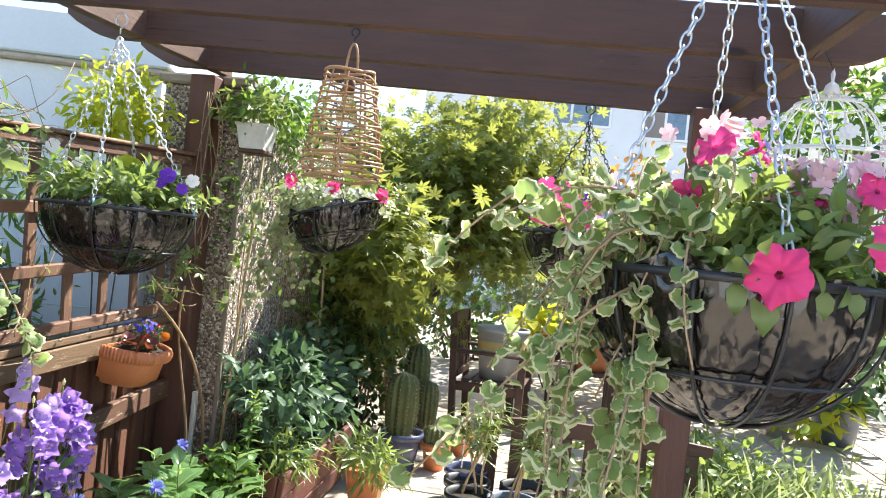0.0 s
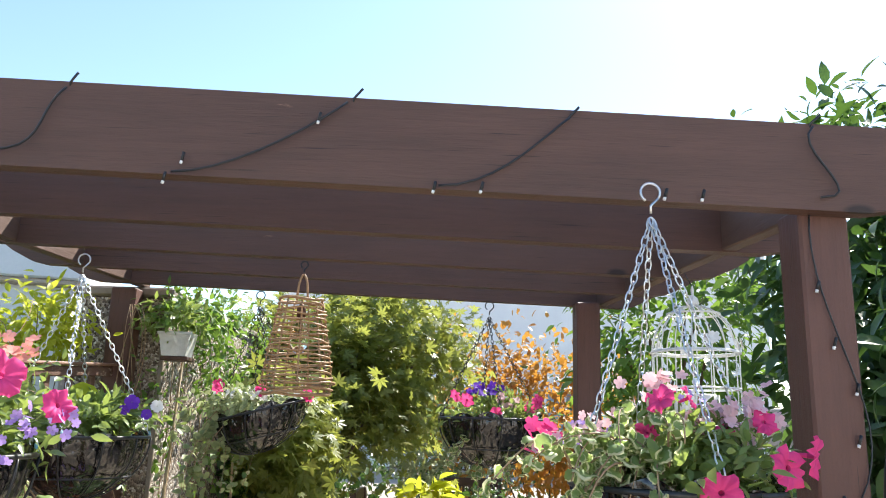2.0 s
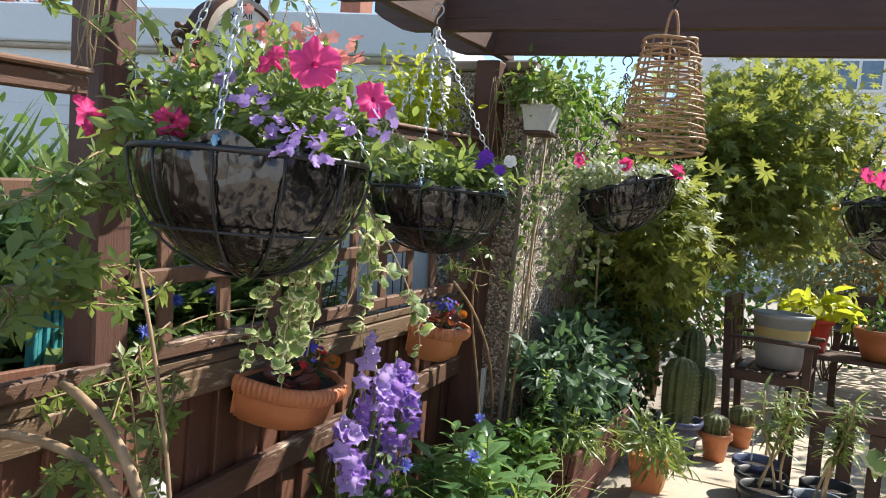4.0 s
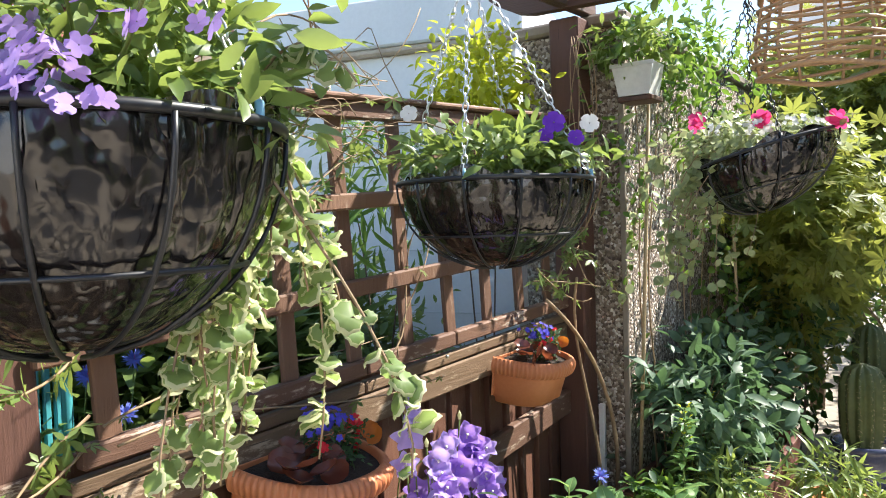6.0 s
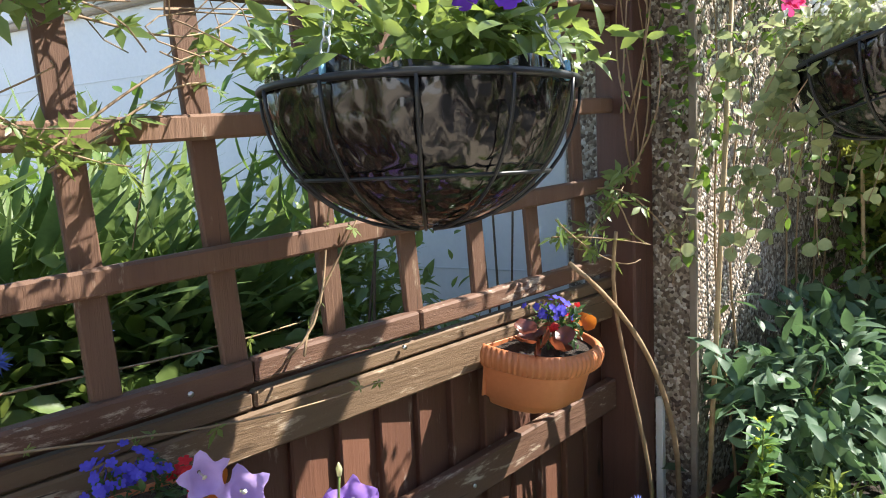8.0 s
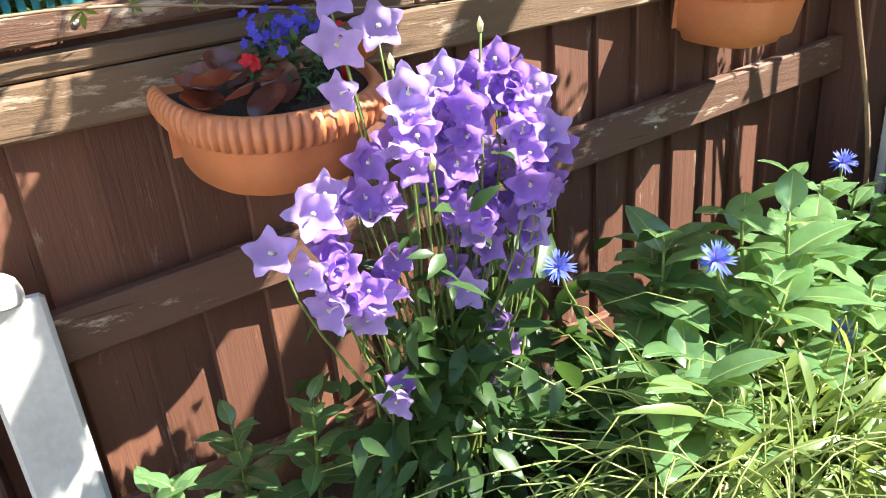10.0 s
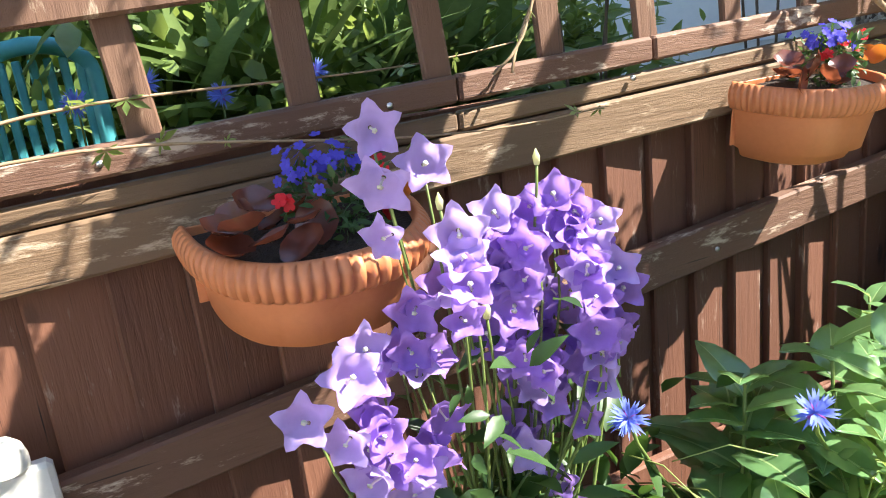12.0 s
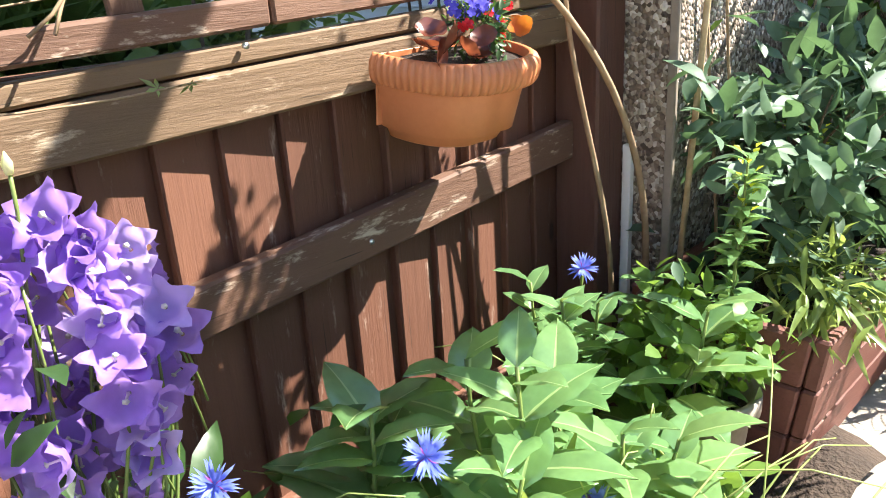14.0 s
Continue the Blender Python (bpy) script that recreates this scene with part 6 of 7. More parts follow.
def cactus(x, y, z, r, h, label):
    ob = thing("cactus", (x, y, z), label, "cactus", "cacti")
    prof = [(r * 0.72, z), (r * 0.95, z + h * 0.2), (r, z + h * 0.5), (r * 0.96, z + h * 0.8), (r * 0.7, z + h * 0.94), (0.002, z + h)]
    v, t = lathe(prof, 72, centre=(x, y, 0), wob=lambda rr, zz, a: (rr * (1 + 0.10 * np.cos(12 * a)), zz))
    part("ribbed_body", Geo().add(v, t), M_CACTUS, ob)
    k, m_ = 12, 14
    a = np.repeat(np.arange(k) * 2 * np.pi / k, m_)
    f = np.tile(np.linspace(0.06, 0.9, m_), k)
    rr = r * np.interp(f, [0, 0.2, 0.5, 0.8, 0.94], [0.72, 0.95, 1, 0.96, 0.7]) * 1.10
    p = np.stack([x + rr * np.cos(a), y + rr * np.sin(a), z + h * f], 1)
    p, a = np.repeat(p, 4, 0), np.repeat(a, 4)
    d = np.stack([np.cos(a), np.sin(a), 0 * a], 1) + RNG.normal(size=(len(a), 3)) * 0.6
    part("spines", scatter(Geo(), blade(0.06, 2, 0, 0), p, d, RNG.normal(size=(len(a), 3)), 0.016), M_SPINE, ob)
    return ob


round_pot("plant_pot", -0.50, 5.30, 0.10, 0.135, 0.24, M_BLUEPOT, "dark blue glazed pot holding a tall cactus", fill=M_GRAVEL)
cactus(-0.51, 5.30, 0.21, 0.095, 0.40, "upright ribbed green cactus in a blue pot")
round_pot("plant_pot", -0.53, 5.85, 0.08, 0.11, 0.2, M_BLACKPOT, "black pot with a tall cactus", fill=M_GRAVEL)
cactus(-0.53, 5.85, 0.17, 0.085, 0.56, "tall ribbed cactus behind the first")
cactus(-0.42, 5.78, 0.17, 0.065, 0.32, "short ribbed cactus beside the tall one")
round_pot("plant_pot", -0.29, 5.42, 0.06, 0.085, 0.17, M_TERRA, "small terracotta pot with a round cactus", fill=M_GRAVEL)
cactus(-0.30, 5.42, 0.145, 0.07, 0.13, "small round brown-spined cactus")
round_pot("plant_pot", -0.18, 5.85, 0.06, 0.08, 0.15, M_TERRA, "small terracotta pot in the shade")
cactus(-0.18, 5.85, 0.125, 0.07, 0.14, "small round cactus in a terracotta pot")
sq = thing("square_pot", (-0.53, 4.62, 0), "square terracotta plastic pot", "plant pot")
part("pot_wall", Geo().add(*hull([(-0.60, 4.55, 0), (-0.46, 4.55, 0), (-0.60, 4.69, 0), (-0.46, 4.69, 0), (-0.63, 4.52, 0.19), (-0.43, 4.52, 0.19), (-0.63, 4.72, 0.19), (-0.43, 4.72, 0.19)])), M_TERRA, sq, smooth=False)
shrub("chive_clump", (-0.53, 4.62, 0.25), (0.16, 0.15, 0.10), L_NARROW, 0.10, 380, G_BRIGHT, "bushy bright green herb in the square pot", "plant", woody=False, base=0.19)

for n_, (x, y, mt, lb) in enumerate(((0.035, 4.48, M_BLACKPOT, "black nursery pot with tall lily stems"), (0.0, 4.70, M_BLACKPOT, "black nursery pot behind the lilies"), (-0.03, 4.92, M_BLUEPOT, "dark blue pot with a white plant label"), (0.255, 4.48, M_SLATEPOT, "slate-blue nursery pot with lily stems"), (0.30, 4.73, M_BLACKPOT, "black nursery pot beside the bench"), (0.55, 4.35, M_TERRA, "terracotta pot beside the lilies"))):
    round_pot("nursery_pot", x, y, 0.09, 0.115, 0.185, mt, lb, group="nursery pots")
for x, y in ((0.05, 4.48), (0.27, 4.48)):
    ob = thing("lily", (x, y, 0.18), "tall lily stems with narrow whorled leaves", "plant", "lilies")
    st, lv = Geo(), Geo()
    for k in range(4):
        e = np.array([x + 0.05 * RNG.normal() + 0.05, y + 0.05 * RNG.normal(), 0.60 + 0.08 * RNG.random()])
        pts = bezier((x + 0.03 * RNG.normal(), y + 0.03 * RNG.normal(), 0.18), (x, y, 0.35), e - np.array([0, 0, 0.2]), e, 10)
        st.add(*tube(pts, 0.006, 6))
        m_ = 60
        f = 0.45 + 0.55 * RNG.random(m_)
        i = np.minimum((f * 9).astype(int), 8)
        p = pts[i] + (pts[i + 1] - pts[i]) * (f * 9 - i)[:, None]
        scatter(lv, L_NARROW, p, RNG.normal(size=(m_, 3)) * np.array([1, 1, 0.3]) + np.array([0, 0, 0.4]), (0, 0, 1.0), 0.11 * (0.5 + 0.6 * RNG.random(m_)))
    each("stem", st, M_CANE, ob)
    part("leaves", lv, G_BRIGHT, ob)
solid("plant_label", Geo().add(*box((-0.065, 4.93, 0.17), (-0.058, 4.945, 0.36), 0.001)), M_WHITE, "white plastic plant label in a pot", "plant label")
bench = thing("picket_panel", (0.62, 4.90, 0), "low dark wooden picket panel behind the lily pots", "garden edging")
for k in range(9):
    x = 0.10 + 0.135 * k
    part("picket", Geo().add(*box((x - 0.034, 4.895, 0.0), (x + 0.034, 4.915, 0.430), 0.004)), M_CHAIR, bench, smooth=False)
part("top_rail", Geo().add(*hull([(x, y, z + 0.035 * math.sin(math.pi * (x - 0.03) / 1.25)) for x in np.linspace(0.03, 1.28, 8) for y in (4.885, 4.925) for z in (0.432, 0.485)])), M_CHAIR, bench, smooth=False)


def garden_chair(label):
    """A slatted wooden armchair looking along +x, its base at the origin."""
    ob = thing("garden_chair", (0, 0, 0), label, "chair", "garden chairs")
    for sy in (-0.27, 0.27):
        part("back_leg", Geo().add(*beam((-0.26, sy, 0), (-0.32, sy, 0.92), 0.05, 0.05)), M_CHAIR, ob, smooth=False)
        part("front_leg", Geo().add(*beam((0.24, sy, 0), (0.24, sy, 0.62), 0.055, 0.055)), M_CHAIR, ob, smooth=False)
        part("armrest", Geo().add(*box((-0.32, sy - 0.035, 0.622), (0.31, sy + 0.035, 0.648), 0.008)), M_CHAIR, ob, smooth=False)
        part("side_rail", Geo().add(*box((-0.26, sy - 0.018, 0.33), (0.24, sy + 0.018, 0.40), 0.004)), M_CHAIR, ob, smooth=False)
    for k in range(6):
        part("seat_slat", Geo().add(*box((-0.22 + k * 0.083, -0.27, 0.402), (-0.155 + k * 0.083, 0.27, 0.424), 0.004)), M_CHAIR, ob, smooth=False)
    for k in range(8):
        y = -0.21 + k * 0.06
        part("back_slat", Geo().add(*beam((-0.275, y, 0.46), (-0.315, y, 0.86), 0.028, 0.014)), M_CHAIR, ob, smooth=False)
    part("top_rail", Geo().add(*beam((-0.322, -0.245, 0.885), (-0.322, 0.245, 0.885), 0.03, 0.085)), M_CHAIR, ob, smooth=False)
    part("bottom_rail", Geo().add(*beam((-0.27, -0.245, 0.45), (-0.27, 0.245, 0.45), 0.028, 0.05)), M_CHAIR, ob, smooth=False)
    return ob


ch = garden_chair("dark slatted wooden garden armchair holding a bucket")
ch.matrix_basis = pose(-0.05, 6.72, 0, 0, 0, -4)
ch2 = copy_thing(ch, pose(0.66, 8.0, 0, 0, 0, -92))
tagged(ch2, "dark slatted wooden garden armchair at the back of the patio")
round_pot("bucket", -0.02, 6.70, 0.155, 0.205, 0.40, M_GREYPOT, "grey plastic tub with a straw-coloured band on the chair", "tub", z=0.426, band=M_YELLOW)
round_pot("plant_pot", 0.20, 7.30, 0.09, 0.13, 0.26, M_RED, "bright red plastic pot with broad leaves", z=0.50)
tb = thing("patio_table", (0.40, 7.30, 0), "small dark wooden table behind the chair", "table")
part("table_top", Geo().add(*box((0.02, 7.10, 0.465), (0.95, 7.55, 0.498), 0.005)), M_CHAIR, tb, smooth=False)
for x, y in ((0.06, 7.15), (0.90, 7.15), (0.06, 7.5), (0.90, 7.5)):
    part("leg", Geo().add(*box((x - 0.025, y - 0.025, 0), (x + 0.025, y + 0.025, 0.463), 0.003)), M_CHAIR, tb, smooth=False)
shrub("hosta", (0.20, 7.30, 0.84), (0.22, 0.2, 0.1), L_BROAD, 0.15, 70, G_LIME, "broad lime-green leaves in the red pot", "plant", woody=False, base=0.74)
round_pot("plant_pot", 0.70, 7.30, 0.15, 0.24, 0.24, M_TERRA, "wide terracotta bowl on the table", z=0.50)
shrub("bedding_plant", (0.70, 7.30, 0.82), (0.22, 0.2, 0.14), L_LANCE, 0.07, 200, G_DARK, "dark leafy plant in the terracotta bowl", "plant", woody=False, base=0.69)
for x, y, r, mt, lb in ((2.53, 8.1, 0.17, M_GREYPOT, "pale grey plastic tub on the patio"), (3.0, 8.1, 0.22, M_SLATEPOT, "large slate-blue pot with broad leaves")):
    round_pot("patio_pot", x, y, r * 0.8, r, 0.36, mt, lb, group="patio pots")
shrub("hosta", (3.0, 8.0, 0.62), (0.32, 0.3, 0.25), L_BROAD, 0.2, 90, G_BLUE, "blue-green broad leaves in the large pot", "plant", woody=False, base=0.33)
shrub("hosta", (2.75, 7.8, 0.30), (0.3, 0.3, 0.2), L_BROAD, 0.16, 70, G_LIME, "yellow-edged broad leaves on the patio", "plant", woody=False)

# iron plant stand beside the right post
sd = thing("plant_stand", (1.15, 1.9, 0), "tall black bent-rod plant stand beside the post", "plant stand")
part("rod", Geo().add(*tube(np.concatenate([np.array([(1.105, 1.9, 0.0), (1.105, 1.9, 0.9)]), bezier((1.108, 1.9, 1.1), (1.12, 1.9, 1.5), (1.15, 1.9, 1.62), (1.30, 1.9, 1.71), 10)]), 0.006, 8)), M_WIRE, sd)
a = np.linspace(0, 2 * np.pi, 33)
for z in (1.145, 1.11):
    part("ring", Geo().add(*tube(np.stack([1.20 + 0.10 * np.cos(a), 1.9 + 0.10 * np.sin(a), z + 0 * a], 1), 0.005, 6, False)), M_WIRE, sd)

# white post plaque at the foot of the fence
pq = thing("wooden_plaque", (-1.33, 2.0, 0.03), "white painted wooden plaque with a rounded knob leaning on the fence", "plaque")
part("board", Geo().add(*box((-1.346, 1.947, 0.03), (-1.318, 2.055, 0.562), 0.007)), M_IVORY, pq, smooth=False)
part("knob", Geo().add(*lathe([(0.001, 0.608), (0.014, 0.605), (0.025, 0.594), (0.030, 0.578), (0.030, 0.563)], 20, centre=(-1.332, 2.001, 0))), M_IVORY, pq)

# ---------------------------------------------------------------- neighbour's garden
gar = thing("garage", (-4.3, 6.0, 0), "white rendered flat-roofed garage next door", "garage")
ax, ay = np.array([0.97, 0.243]), np.array([-0.243, 0.97])


def along(u0, u1, w0, w1, z0, z1, bev=0.01):
    v, t = box((u0, w0, z0), (u1, w1, z1), bev)
    o = np.array([-4.0, 3.75])
    xy = o + v[:, :1] * ax + v[:, 1:2] * ay
    return np.column_stack([xy, v[:, 2]]), t


part("garage_wall", Geo().add(*along(-2.3, 2.3, 0, 3.0, 0, 2.14)), M_RENDER, gar, smooth=False)
part("fascia", Geo().add(*along(-2.4, 2.35, -0.06, 3.0, 2.17, 2.40)), M_FASCIA, gar, smooth=False)
part("trim_strip", Geo().add(*along(-2.38, 2.34, -0.05, 0.02, 2.135, 2.168)), M_TRIM, gar, smooth=False)
for k in range(6):
    part("block_course", Geo().add(*along(-2.31, 2.21, -0.004, 0.001, 0.30 + 0.3 * k, 0.306 + 0.3 * k, 0.001)), M_FASCIA, gar, smooth=False)
for c, r, lf_, sz, n_, mt, lb in (((-2.22, 2.6, 0.62), (0.40, 0.9, 0.52), L_OVAL, 0.06, 6000, G_BRIGHT, "leafy green shrubs behind the fence"), ((-2.6, 1.8, 0.75), (0.6, 0.7, 0.65), L_OVAL, 0.07, 5000, G_DARK, "dark shrubs in the next garden"), ((-2.2, 3.45, 0.62), (0.40, 0.45, 0.55), L_LANCE, 0.06, 4500, G_BRIGHT, "fresh green shrub in the next garden"), ((-2.25, 0.9, 0.9), (0.42, 0.8, 0.8), L_OVAL, 0.07, 2200, G_DARK, "dark shrubs in the next garden"), ((-3.0, 1.2, 0.7), (0.7, 0.9, 0.6), L_OVAL, 0.08, 1800, G_MID, "green shrubs in the next garden")):
    shrub("neighbour_shrub", c, r, lf_, sz, n_, mt, lb, group="neighbour's shrubs", clumps=110)


def fern(x, y, z, n_fr, ln, label):
    """A rosette of arching fronds with paired leaflets."""
    ob = thing("fern", (x, y, z), label, "fern", "ferns")
    for k in range(n_fr):
        a_ = k * 2.4 + RNG.random()
        d = np.array([math.cos(a_), math.sin(a_), 0])
        b = np.array([x, y, z])
        pts = bezier(b, b + d * ln * 0.15 + np.array([0, 0, ln * 0.5]), b + d * ln * 0.6 + np.array([0, 0, ln * 0.8]), b + d * ln + np.array([0, 0, ln * 0.45]), 26)
        gg = Geo().add(*tube(pts, np.linspace(0.004, 0.001, 26), 4))
        side = np.cross(d, (0, 0, 1))
        w = np.sin(np.linspace(0.25, 3.0, 22))
        for sg in (-1, 1):
            scatter(gg, blade(0.16, 2, 0.1, 0.2), pts[3:25], sg * side + d * 0.5 + np.zeros((22, 3)), (0, 0, 1.0), 0.16 * ln / 0.6 * w)
        part("frond", gg, G_BRIGHT, ob)


fern(-2.05, 3.05, 0.55, 12, 0.50, "arching green fern behind the trellis")
fern(-2.05, 2.55, 0.55, 11, 0.48, "arching fern beside the fence")
fern(-2.0, 3.45, 0.6, 10, 0.45, "arching fern in the next garden")
fern(-2.1, 1.6, 0.4, 9, 0.5, "arching fern in the shade")
sg = thing("strap_grass", (-2.6, 2.05, 0.0), "clump of yellow-green strap leaves in the next garden", "grass")
n_ = 420
p = np.stack([-2.6 + 0.16 * RNG.normal(size=n_), 2.05 + 0.2 * RNG.normal(size=n_), 0.5 + 0 * np.zeros(n_)], 1)
part("foliage", scatter(Geo(), L_GRASS, p, RNG.normal(size=(n_, 3)) * np.array([0.5, 0.5, 0.1]) + np.array([0, 0, 1.0]), RNG.normal(size=(n_, 3)), 0.5 + 0.25 * RNG.random(n_)), M_STRAP, sg)
for cx_, cy_, cz_, ln_ in ((-2.45, 1.45, 0.60, 0.60), (-2.45, 2.65, 0.75, 0.62), (-2.55, 2.15, 0.75, 0.62), (-2.40, 3.00, 0.70, 0.55)):
    sg = thing("strap_grass", (cx_, cy_, 0.0), "tall clump of arching yellow-green strap leaves behind the fence", "grass", "strap grasses")
    n_ = 260
    p = np.stack([cx_ + 0.12 * RNG.normal(size=n_), cy_ + 0.14 * RNG.normal(size=n_), cz_ - 0.1 * RNG.random(n_)], 1)
    part("foliage", scatter(Geo(), L_GRASS, p, RNG.normal(size=(n_, 3)) * np.array([0.45, 0.45, 0.1]) + np.array([0, 0, 1.0]), RNG.normal(size=(n_, 3)), ln_ * (0.8 + 0.4 * RNG.random(n_))), M_STRAP, sg)
    part("crown_base", Geo().add(*tube([(cx_, cy_, 0), (cx_, cy_, cz_)], (0.12, 0.08), 9)), G_DARK, sg)
shrub("neighbour_shrub", (-2.85, 2.55, 1.0), (0.35, 0.85, 0.42), L_OVAL, 0.06, 3000, G_MID, "leafy green shrubs behind the fence", group="neighbour's shrubs", clumps=80)
bf = thing("blue_flowers", (-1.75, 2.4, 0.6), "blue cornflowers behind the trellis", "flowering plant")
for q in ((-1.72, 2.32, 1.02), (-1.75, 2.45, 0.98), (-1.7, 2.28, 0.9), (-1.78, 2.65, 1.0), (-1.72, 2.2, 1.0)):
    part("bloom", facing(Geo(), F_CORN, np.array([q]), np.array([(0.8, -0.3, 0.5)]), 0.03), [P_CORN, P_MAG], bf)
    part("stem", Geo().add(*tube(bezier((q[0] - 0.1, q[1], 0.3), (q[0] - 0.08, q[1], 0.6), (q[0] - 0.02, q[1], q[2] - 0.15), q, 8), 0.002, 5)), M_STEM, bf)
shrub("golden_shrub", (-1.60, 3.70, 1.84), (0.17, 0.20, 0.20), L_LANCE, 0.050, 800, G_LIME, "golden-leaved shrub rising behind the fence", base=0.0)
shrub("rowan_shrub", (-1.7, 3.3, 1.45), (0.2, 0.3, 0.25), L_NARROW, 0.09, 320, G_MID, "feathery green shrub behind the trellis", base=0.0)
tree("copper_tree", (-9.5, 6.0, 0), 1.6, [((-9.3, 6.0, 3.2), (1.6, 1.4, 1.1), 1.0)], L_OVAL, 0.14, 3500, G_REDTREE, "red-bronze leaved tree beyond the garage", r0=0.1)
tc = thing("plastic_chair", (-2.05, 2.15, 0), "teal plastic garden chair behind the fence", "chair")
for k in range(7):
    part("back_slat", Geo().add(*box((-1.908, 2.060 + k * 0.0265, 0.55), (-1.892, 2.076 + k * 0.0265, 1.085), 0.003)), M_TEAL, tc, smooth=False)
a = np.linspace(0, np.pi, 14)
pts = np.concatenate([[(-1.90, 2.247, 0.40)], np.stack([-1.90 + 0 * a, 2.147 + 0.100 * np.cos(a), 1.05 + 0.06 * np.sin(a)], 1), [(-1.90, 2.047, 0.40)]])
part("back_frame", Geo().add(*tube(pts, 0.017, 8)), M_TEAL, tc)
part("seat", Geo().add(*box((-2.32, 2.0, 0.39), (-1.88, 2.30, 0.42), 0.01)), M_TEAL, tc, smooth=False)
for x in (-2.30, -1.91):
    for y in (2.03, 2.27):
        part("leg", Geo().add(*box((x - 0.02, y - 0.02, 0), (x + 0.02, y + 0.02, 0.389), 0.004)), M_TEAL, tc, smooth=False)

# houses beyond


def gable(name, x, y, w, d, eave, ridge, label, wallmat, chimney=None, turn=0.0):
    ob = thing(name, (x, y, 0), label, "house", "houses")
    part("wall", Geo().add(*box((x - w / 2, y - d / 2, 0), (x + w / 2, y + d / 2, eave), 0.02)), wallmat, ob, smooth=False)
    part("roof", Geo().add(*hull([(x - w / 2 - 0.3, y - d / 2 - 0.3, eave), (x + w / 2 + 0.3, y - d / 2 - 0.3, eave), (x - w / 2 - 0.3, y + d / 2 + 0.3, eave), (x + w / 2 + 0.3, y + d / 2 + 0.3, eave), (x - w / 2 + 2.0, y, ridge), (x + w / 2 - 2.0, y, ridge)])), M_TILE, ob, "orange clay-tiled roof", False)
    if chimney:
        cx, h = chimney
        part("chimney", Geo().add(*box((cx - 0.35, y - 1.2, ridge - 1.5), (cx + 0.35, y - 0.5, h), 0.02)).add(*tube([(cx - 0.15, y - 0.85, h), (cx - 0.15, y - 0.85, h + 0.4)], 0.12, 10)).add(*tube([(cx + 0.17, y - 0.85, h), (cx + 0.17, y - 0.85, h + 0.4)], 0.12, 10)), M_BRICK, ob, "red brick chimney", False)
    return ob


gable("house", -13.5, 21.0, 9.0, 6.0, 3.9, 6.3, "distant house with an orange tiled roof and chimney", M_RENDER, (-12.9, 7.6))
gable("house", -21.0, 17.0, 8.0, 6.0, 3.7, 5.6, "distant house with an orange hipped roof", M_RENDER)
hs = gable("house", 3.5, 28.5, 16.0, 7.0, 7.4, 10.2, "pale two-storey house beyond the gardens", M_RENDER)


def far_window(x0, x1, z0, z1, y, blind):
    w = part("window", Geo().add(*box((x0, y - 0.06, z0), (x1, y - 0.02, z1), 0.01)), M_UPVC, hs, smooth=False)
    n_ = 3
    for k in range(n_):
        a0 = x0 + 0.08 + (x1 - x0 - 0.08) / n_ * k
        part("pane", Geo().add(*box((a0, y - 0.075, z0 + 0.08), (a0 + (x1 - x0 - 0.08) / n_ - 0.08, y - 0.062, z1 - 0.08), 0.002)), M_BLIND if blind and k != 1 else M_DISC, w, smooth=False)


far_window(-0.4, 1.5, 5.70, 6.65, 25.0, False)
far_window(2.45, 4.5, 5.45, 6.6, 25.0, True)
far_window(-0.6, 2.0, 1.2, 2.6, 25.0, False)
far_window(3.4, 5.4, 1.2, 2.6, 25.0, True)

# ---------------------------------------------------------------- string lights along the front beam
sl = thing("string_lights", (-0.2, 1.75, 2.0), "dark cable with small clear fairy lights along the beam", "string lights")
for a0, b0 in (((-0.06, 1.752, 2.165), (-0.42, 1.752, 1.995)), ((-0.66, 1.752, 2.175), (-0.80, 1.752, 2.03)), ((0.42, 1.752, 2.15), (0.14, 1.752, 1.985)), ((-1.0, 1.752, 2.18), (-1.1, 1.752, 2.04)), ((0.95, 1.752, 2.15), (0.955, 1.752, 1.99))):
    part("cable", Geo().add(*tube(bezier(a0, np.array(a0) + (-0.06, 0, -0.05), np.array(b0) + (0.12, 0, 0.0), b0, 10), 0.0028, 5)), M_WIRE, sl)
for p in ((-0.434, 1.752, 1.975), (0.13, 1.752, 1.975), (0.23, 1.752, 1.978), (-0.40, 1.752, 2.02), (-0.12, 1.752, 2.12), (0.70, 1.752, 1.978), (-1.04, 1.752, 2.15), (0.62, 1.752, 1.978), (-1.08, 1.752, 2.02), (0.958, 1.803, 1.80), (0.985, 1.803, 1.68), (1.025, 1.803, 1.585), (1.02, 1.803, 1.48), (0.975, 1.803, 1.36)):
    q = np.array(p)
    b = part("lamp", Geo().add(*tube([q, q + (0.004, -0.004, 0.018)], 0.0035, 6)), M_WIRE, sl)
    part("bulb", Geo().add(*tube([q + (0, 0, -0.001), q + (-0.002, 0, -0.007)], 0.0035, 6)), M_WHITE, b)
for p in ((-0.049, 1.764, 2.178), (-0.66, 1.764, 2.19), (-1.05, 1.764, 2.2), (0.42, 1.764, 2.155), (0.95, 1.764, 2.16)):
    q = np.array(p)
    part("clip", Geo().add(*tube([q + (0, 0.01, -0.02), q, q + (0.02, -0.01, 0.02)], 0.003, 5)), M_WIRE, sl)
p2 = Geo().add(*tube(bezier((0.955, 1.805, 1.98), (0.92, 1.805, 1.7), (1.18, 1.805, 1.5), (0.955, 1.805, 1.3), 18), 0.0020, 5))
part("cable", p2, M_WIRE, sl)
tw = Geo()
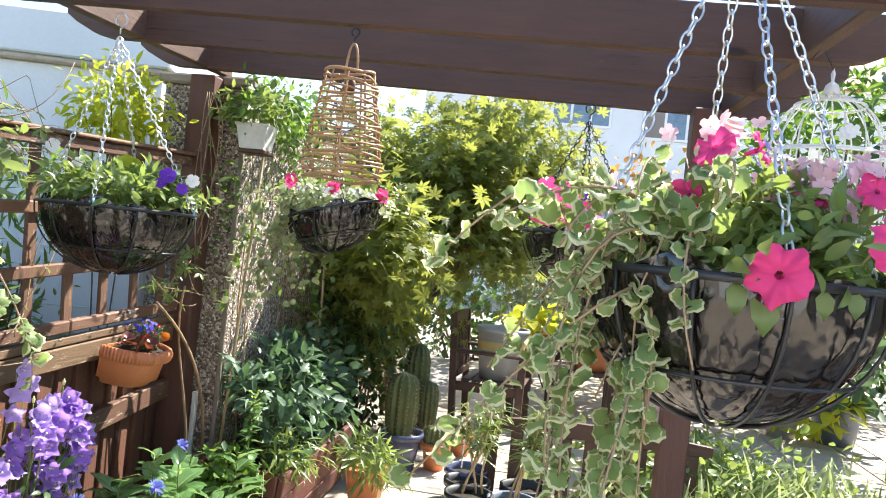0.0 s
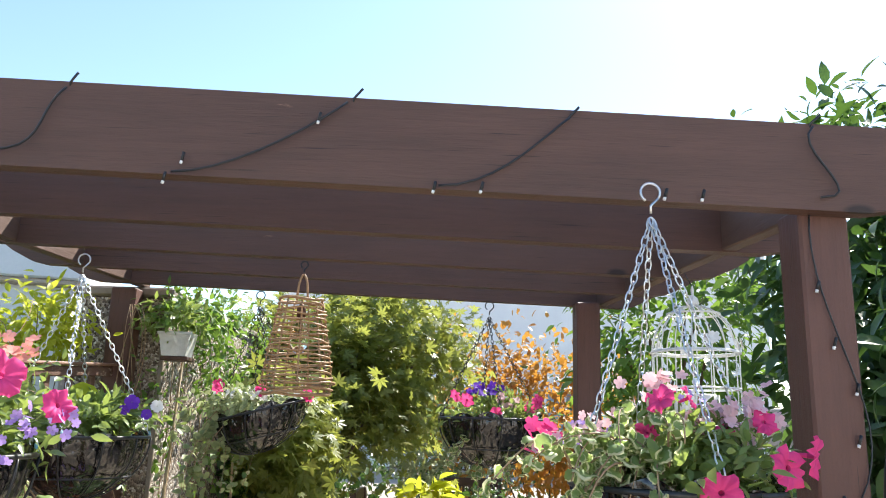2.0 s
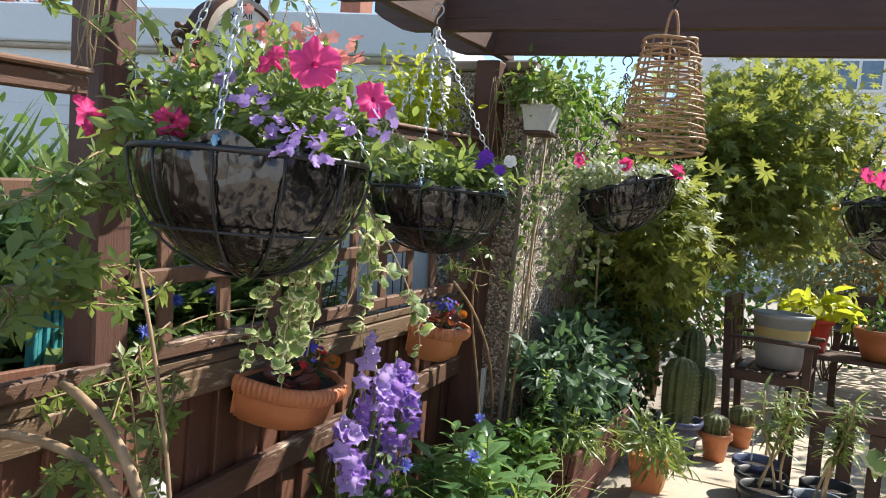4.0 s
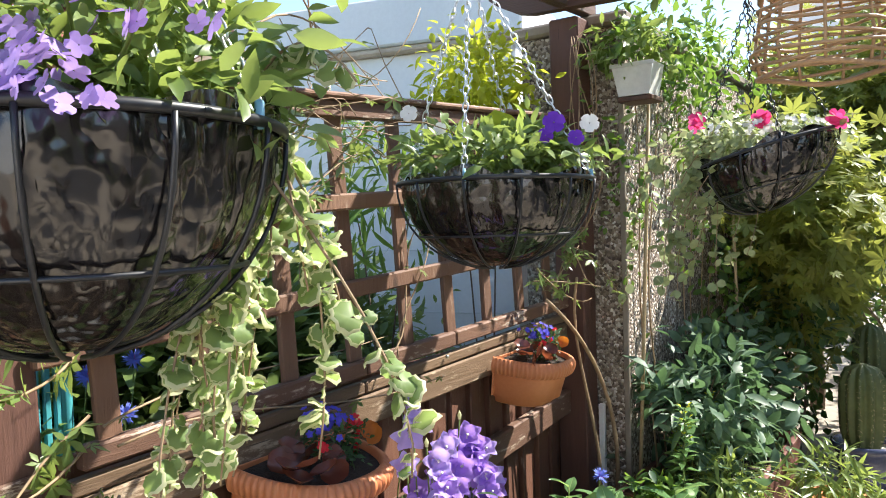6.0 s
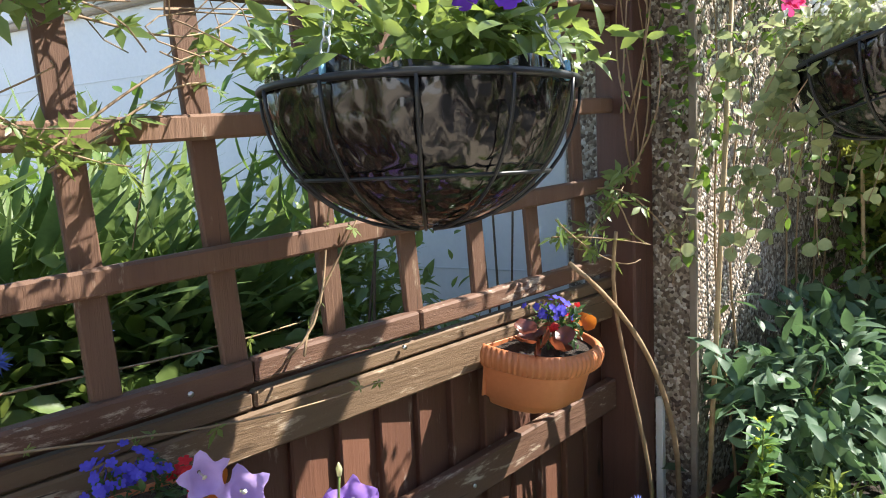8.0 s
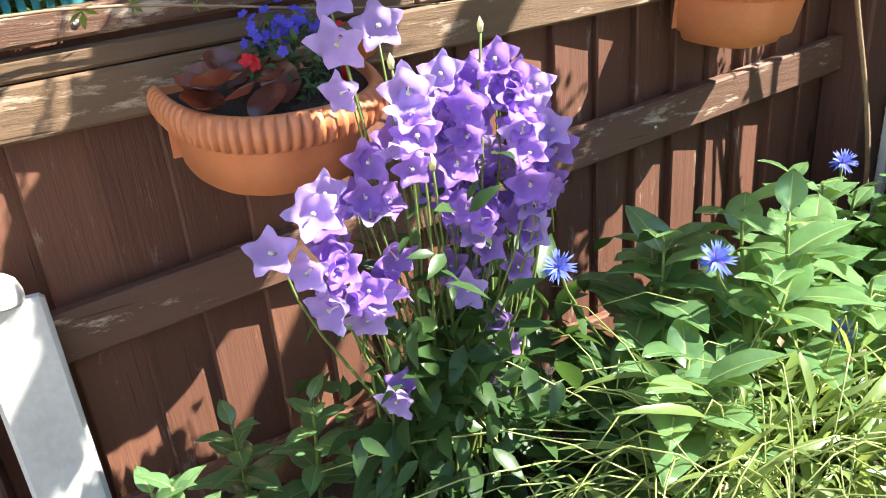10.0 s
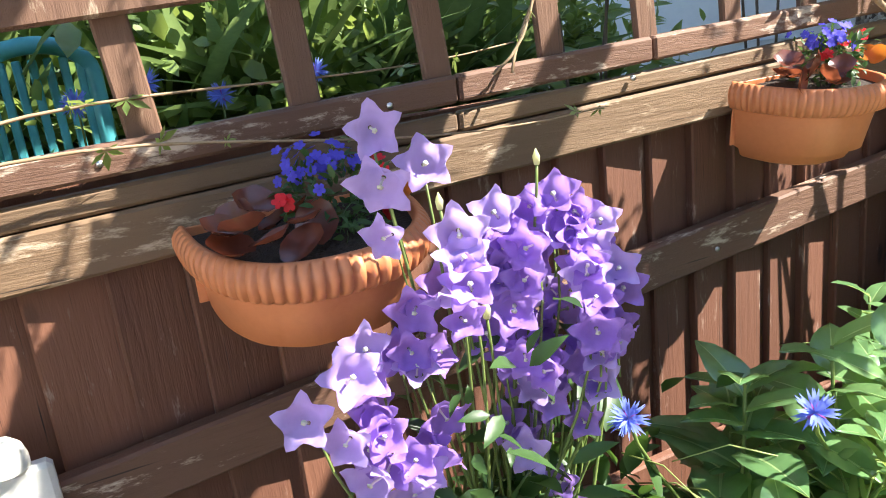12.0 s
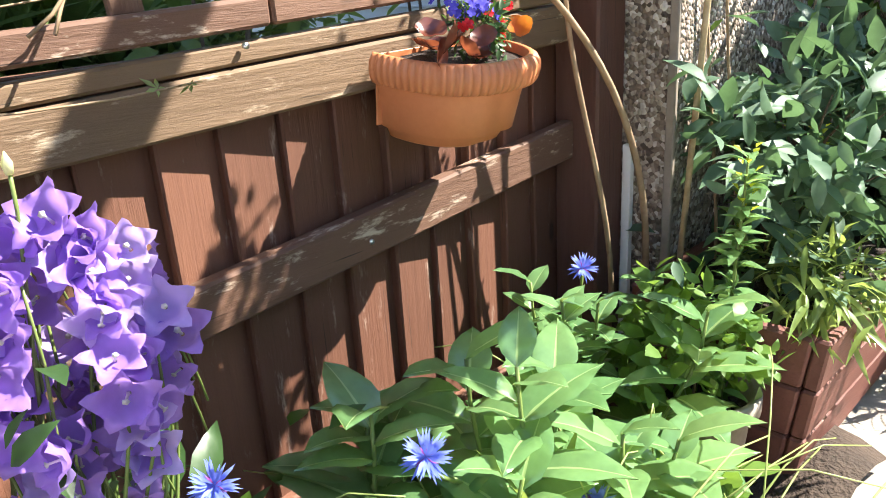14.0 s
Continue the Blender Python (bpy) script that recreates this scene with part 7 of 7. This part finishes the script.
for _ in range(9):
    tw.add(*tube(bezier((-1.40, 1.80, 1.93), (-1.40, 1.79, 1.85), (-1.43 + 0.03 * RNG.normal(), 1.79, 1.7), (-1.43 + 0.02 * RNG.normal(), 1.795, 1.60 + 0.05 * RNG.normal()), 10), 0.002, 5))
solid("dry_twine", tw, M_TWIG, "bundle of dry twine hanging on the post", "twine", smooth=True)
dv, dl = Geo(), Geo()
for _ in range(7):
    strand(dv, dl, (-1.28, 3.90, 1.2 + 0.3 * RNG.random()), (-1.27 + 0.02 * RNG.normal(), 3.88, 2.0), 0.0, 0.003, L_SIMPLE, 0.03, 0.12)
ob = thing("dry_vine", (-1.28, 3.89, 1.2), "dry twining stems on the corner post", "climber")
each("stem", dv, M_TWIG, ob)
part("leaves", dl, G_MID, ob)

# ---------------------------------------------------------------- paving slabs
pv = thing("paving", (1.0, 5.0, 0), "cream sandstone paving slabs with mortar joints", "paving", kind="structure")
g = Geo().add(*box((-0.5, -0.5, -0.028), (0.5, 0.5, 0.0), 0.012))
slab = to_mesh("paving_slab", g, M_SLAB, smooth=False)
x, col = -0.60, 0
while x < 4.6:
    w = (0.58, 0.44, 0.60, 0.30)[col % 4]
    y, k = -2.2 + 0.2 * (col % 3), col
    while y < 12.0:
        h = (0.60, 0.44, 0.58, 0.30, 0.46)[k % 5]
        if not (0.9 < x + w / 2 < 2.2 and 4.6 < y + h / 2 < 5.8):
            piece("paving_slab", slab, pv, (x + w / 2, y + h / 2, 0.001 * math.sin(k * 7 + col)), (0, 0, 0.004 * math.sin(k * 3)), (w - 0.014, h - 0.014, 1))
        y += h
        k += 1
    x += w
    col += 1
# closing walls out of view
solid("wall_back", Geo().add(*box((-1.36, -3.2, -0.02), (5.6, -3.0, 2.6), 0.02)), M_RENDER, "plain rendered house wall behind the viewer", "wall", kind="structure")
solid("wall_right", Geo().add(*box((5.4, -3.0, -0.02), (5.6, 12.0, 1.8), 0.02)), M_FENCEGREY, "plain pebbled boundary wall", "wall", kind="structure")
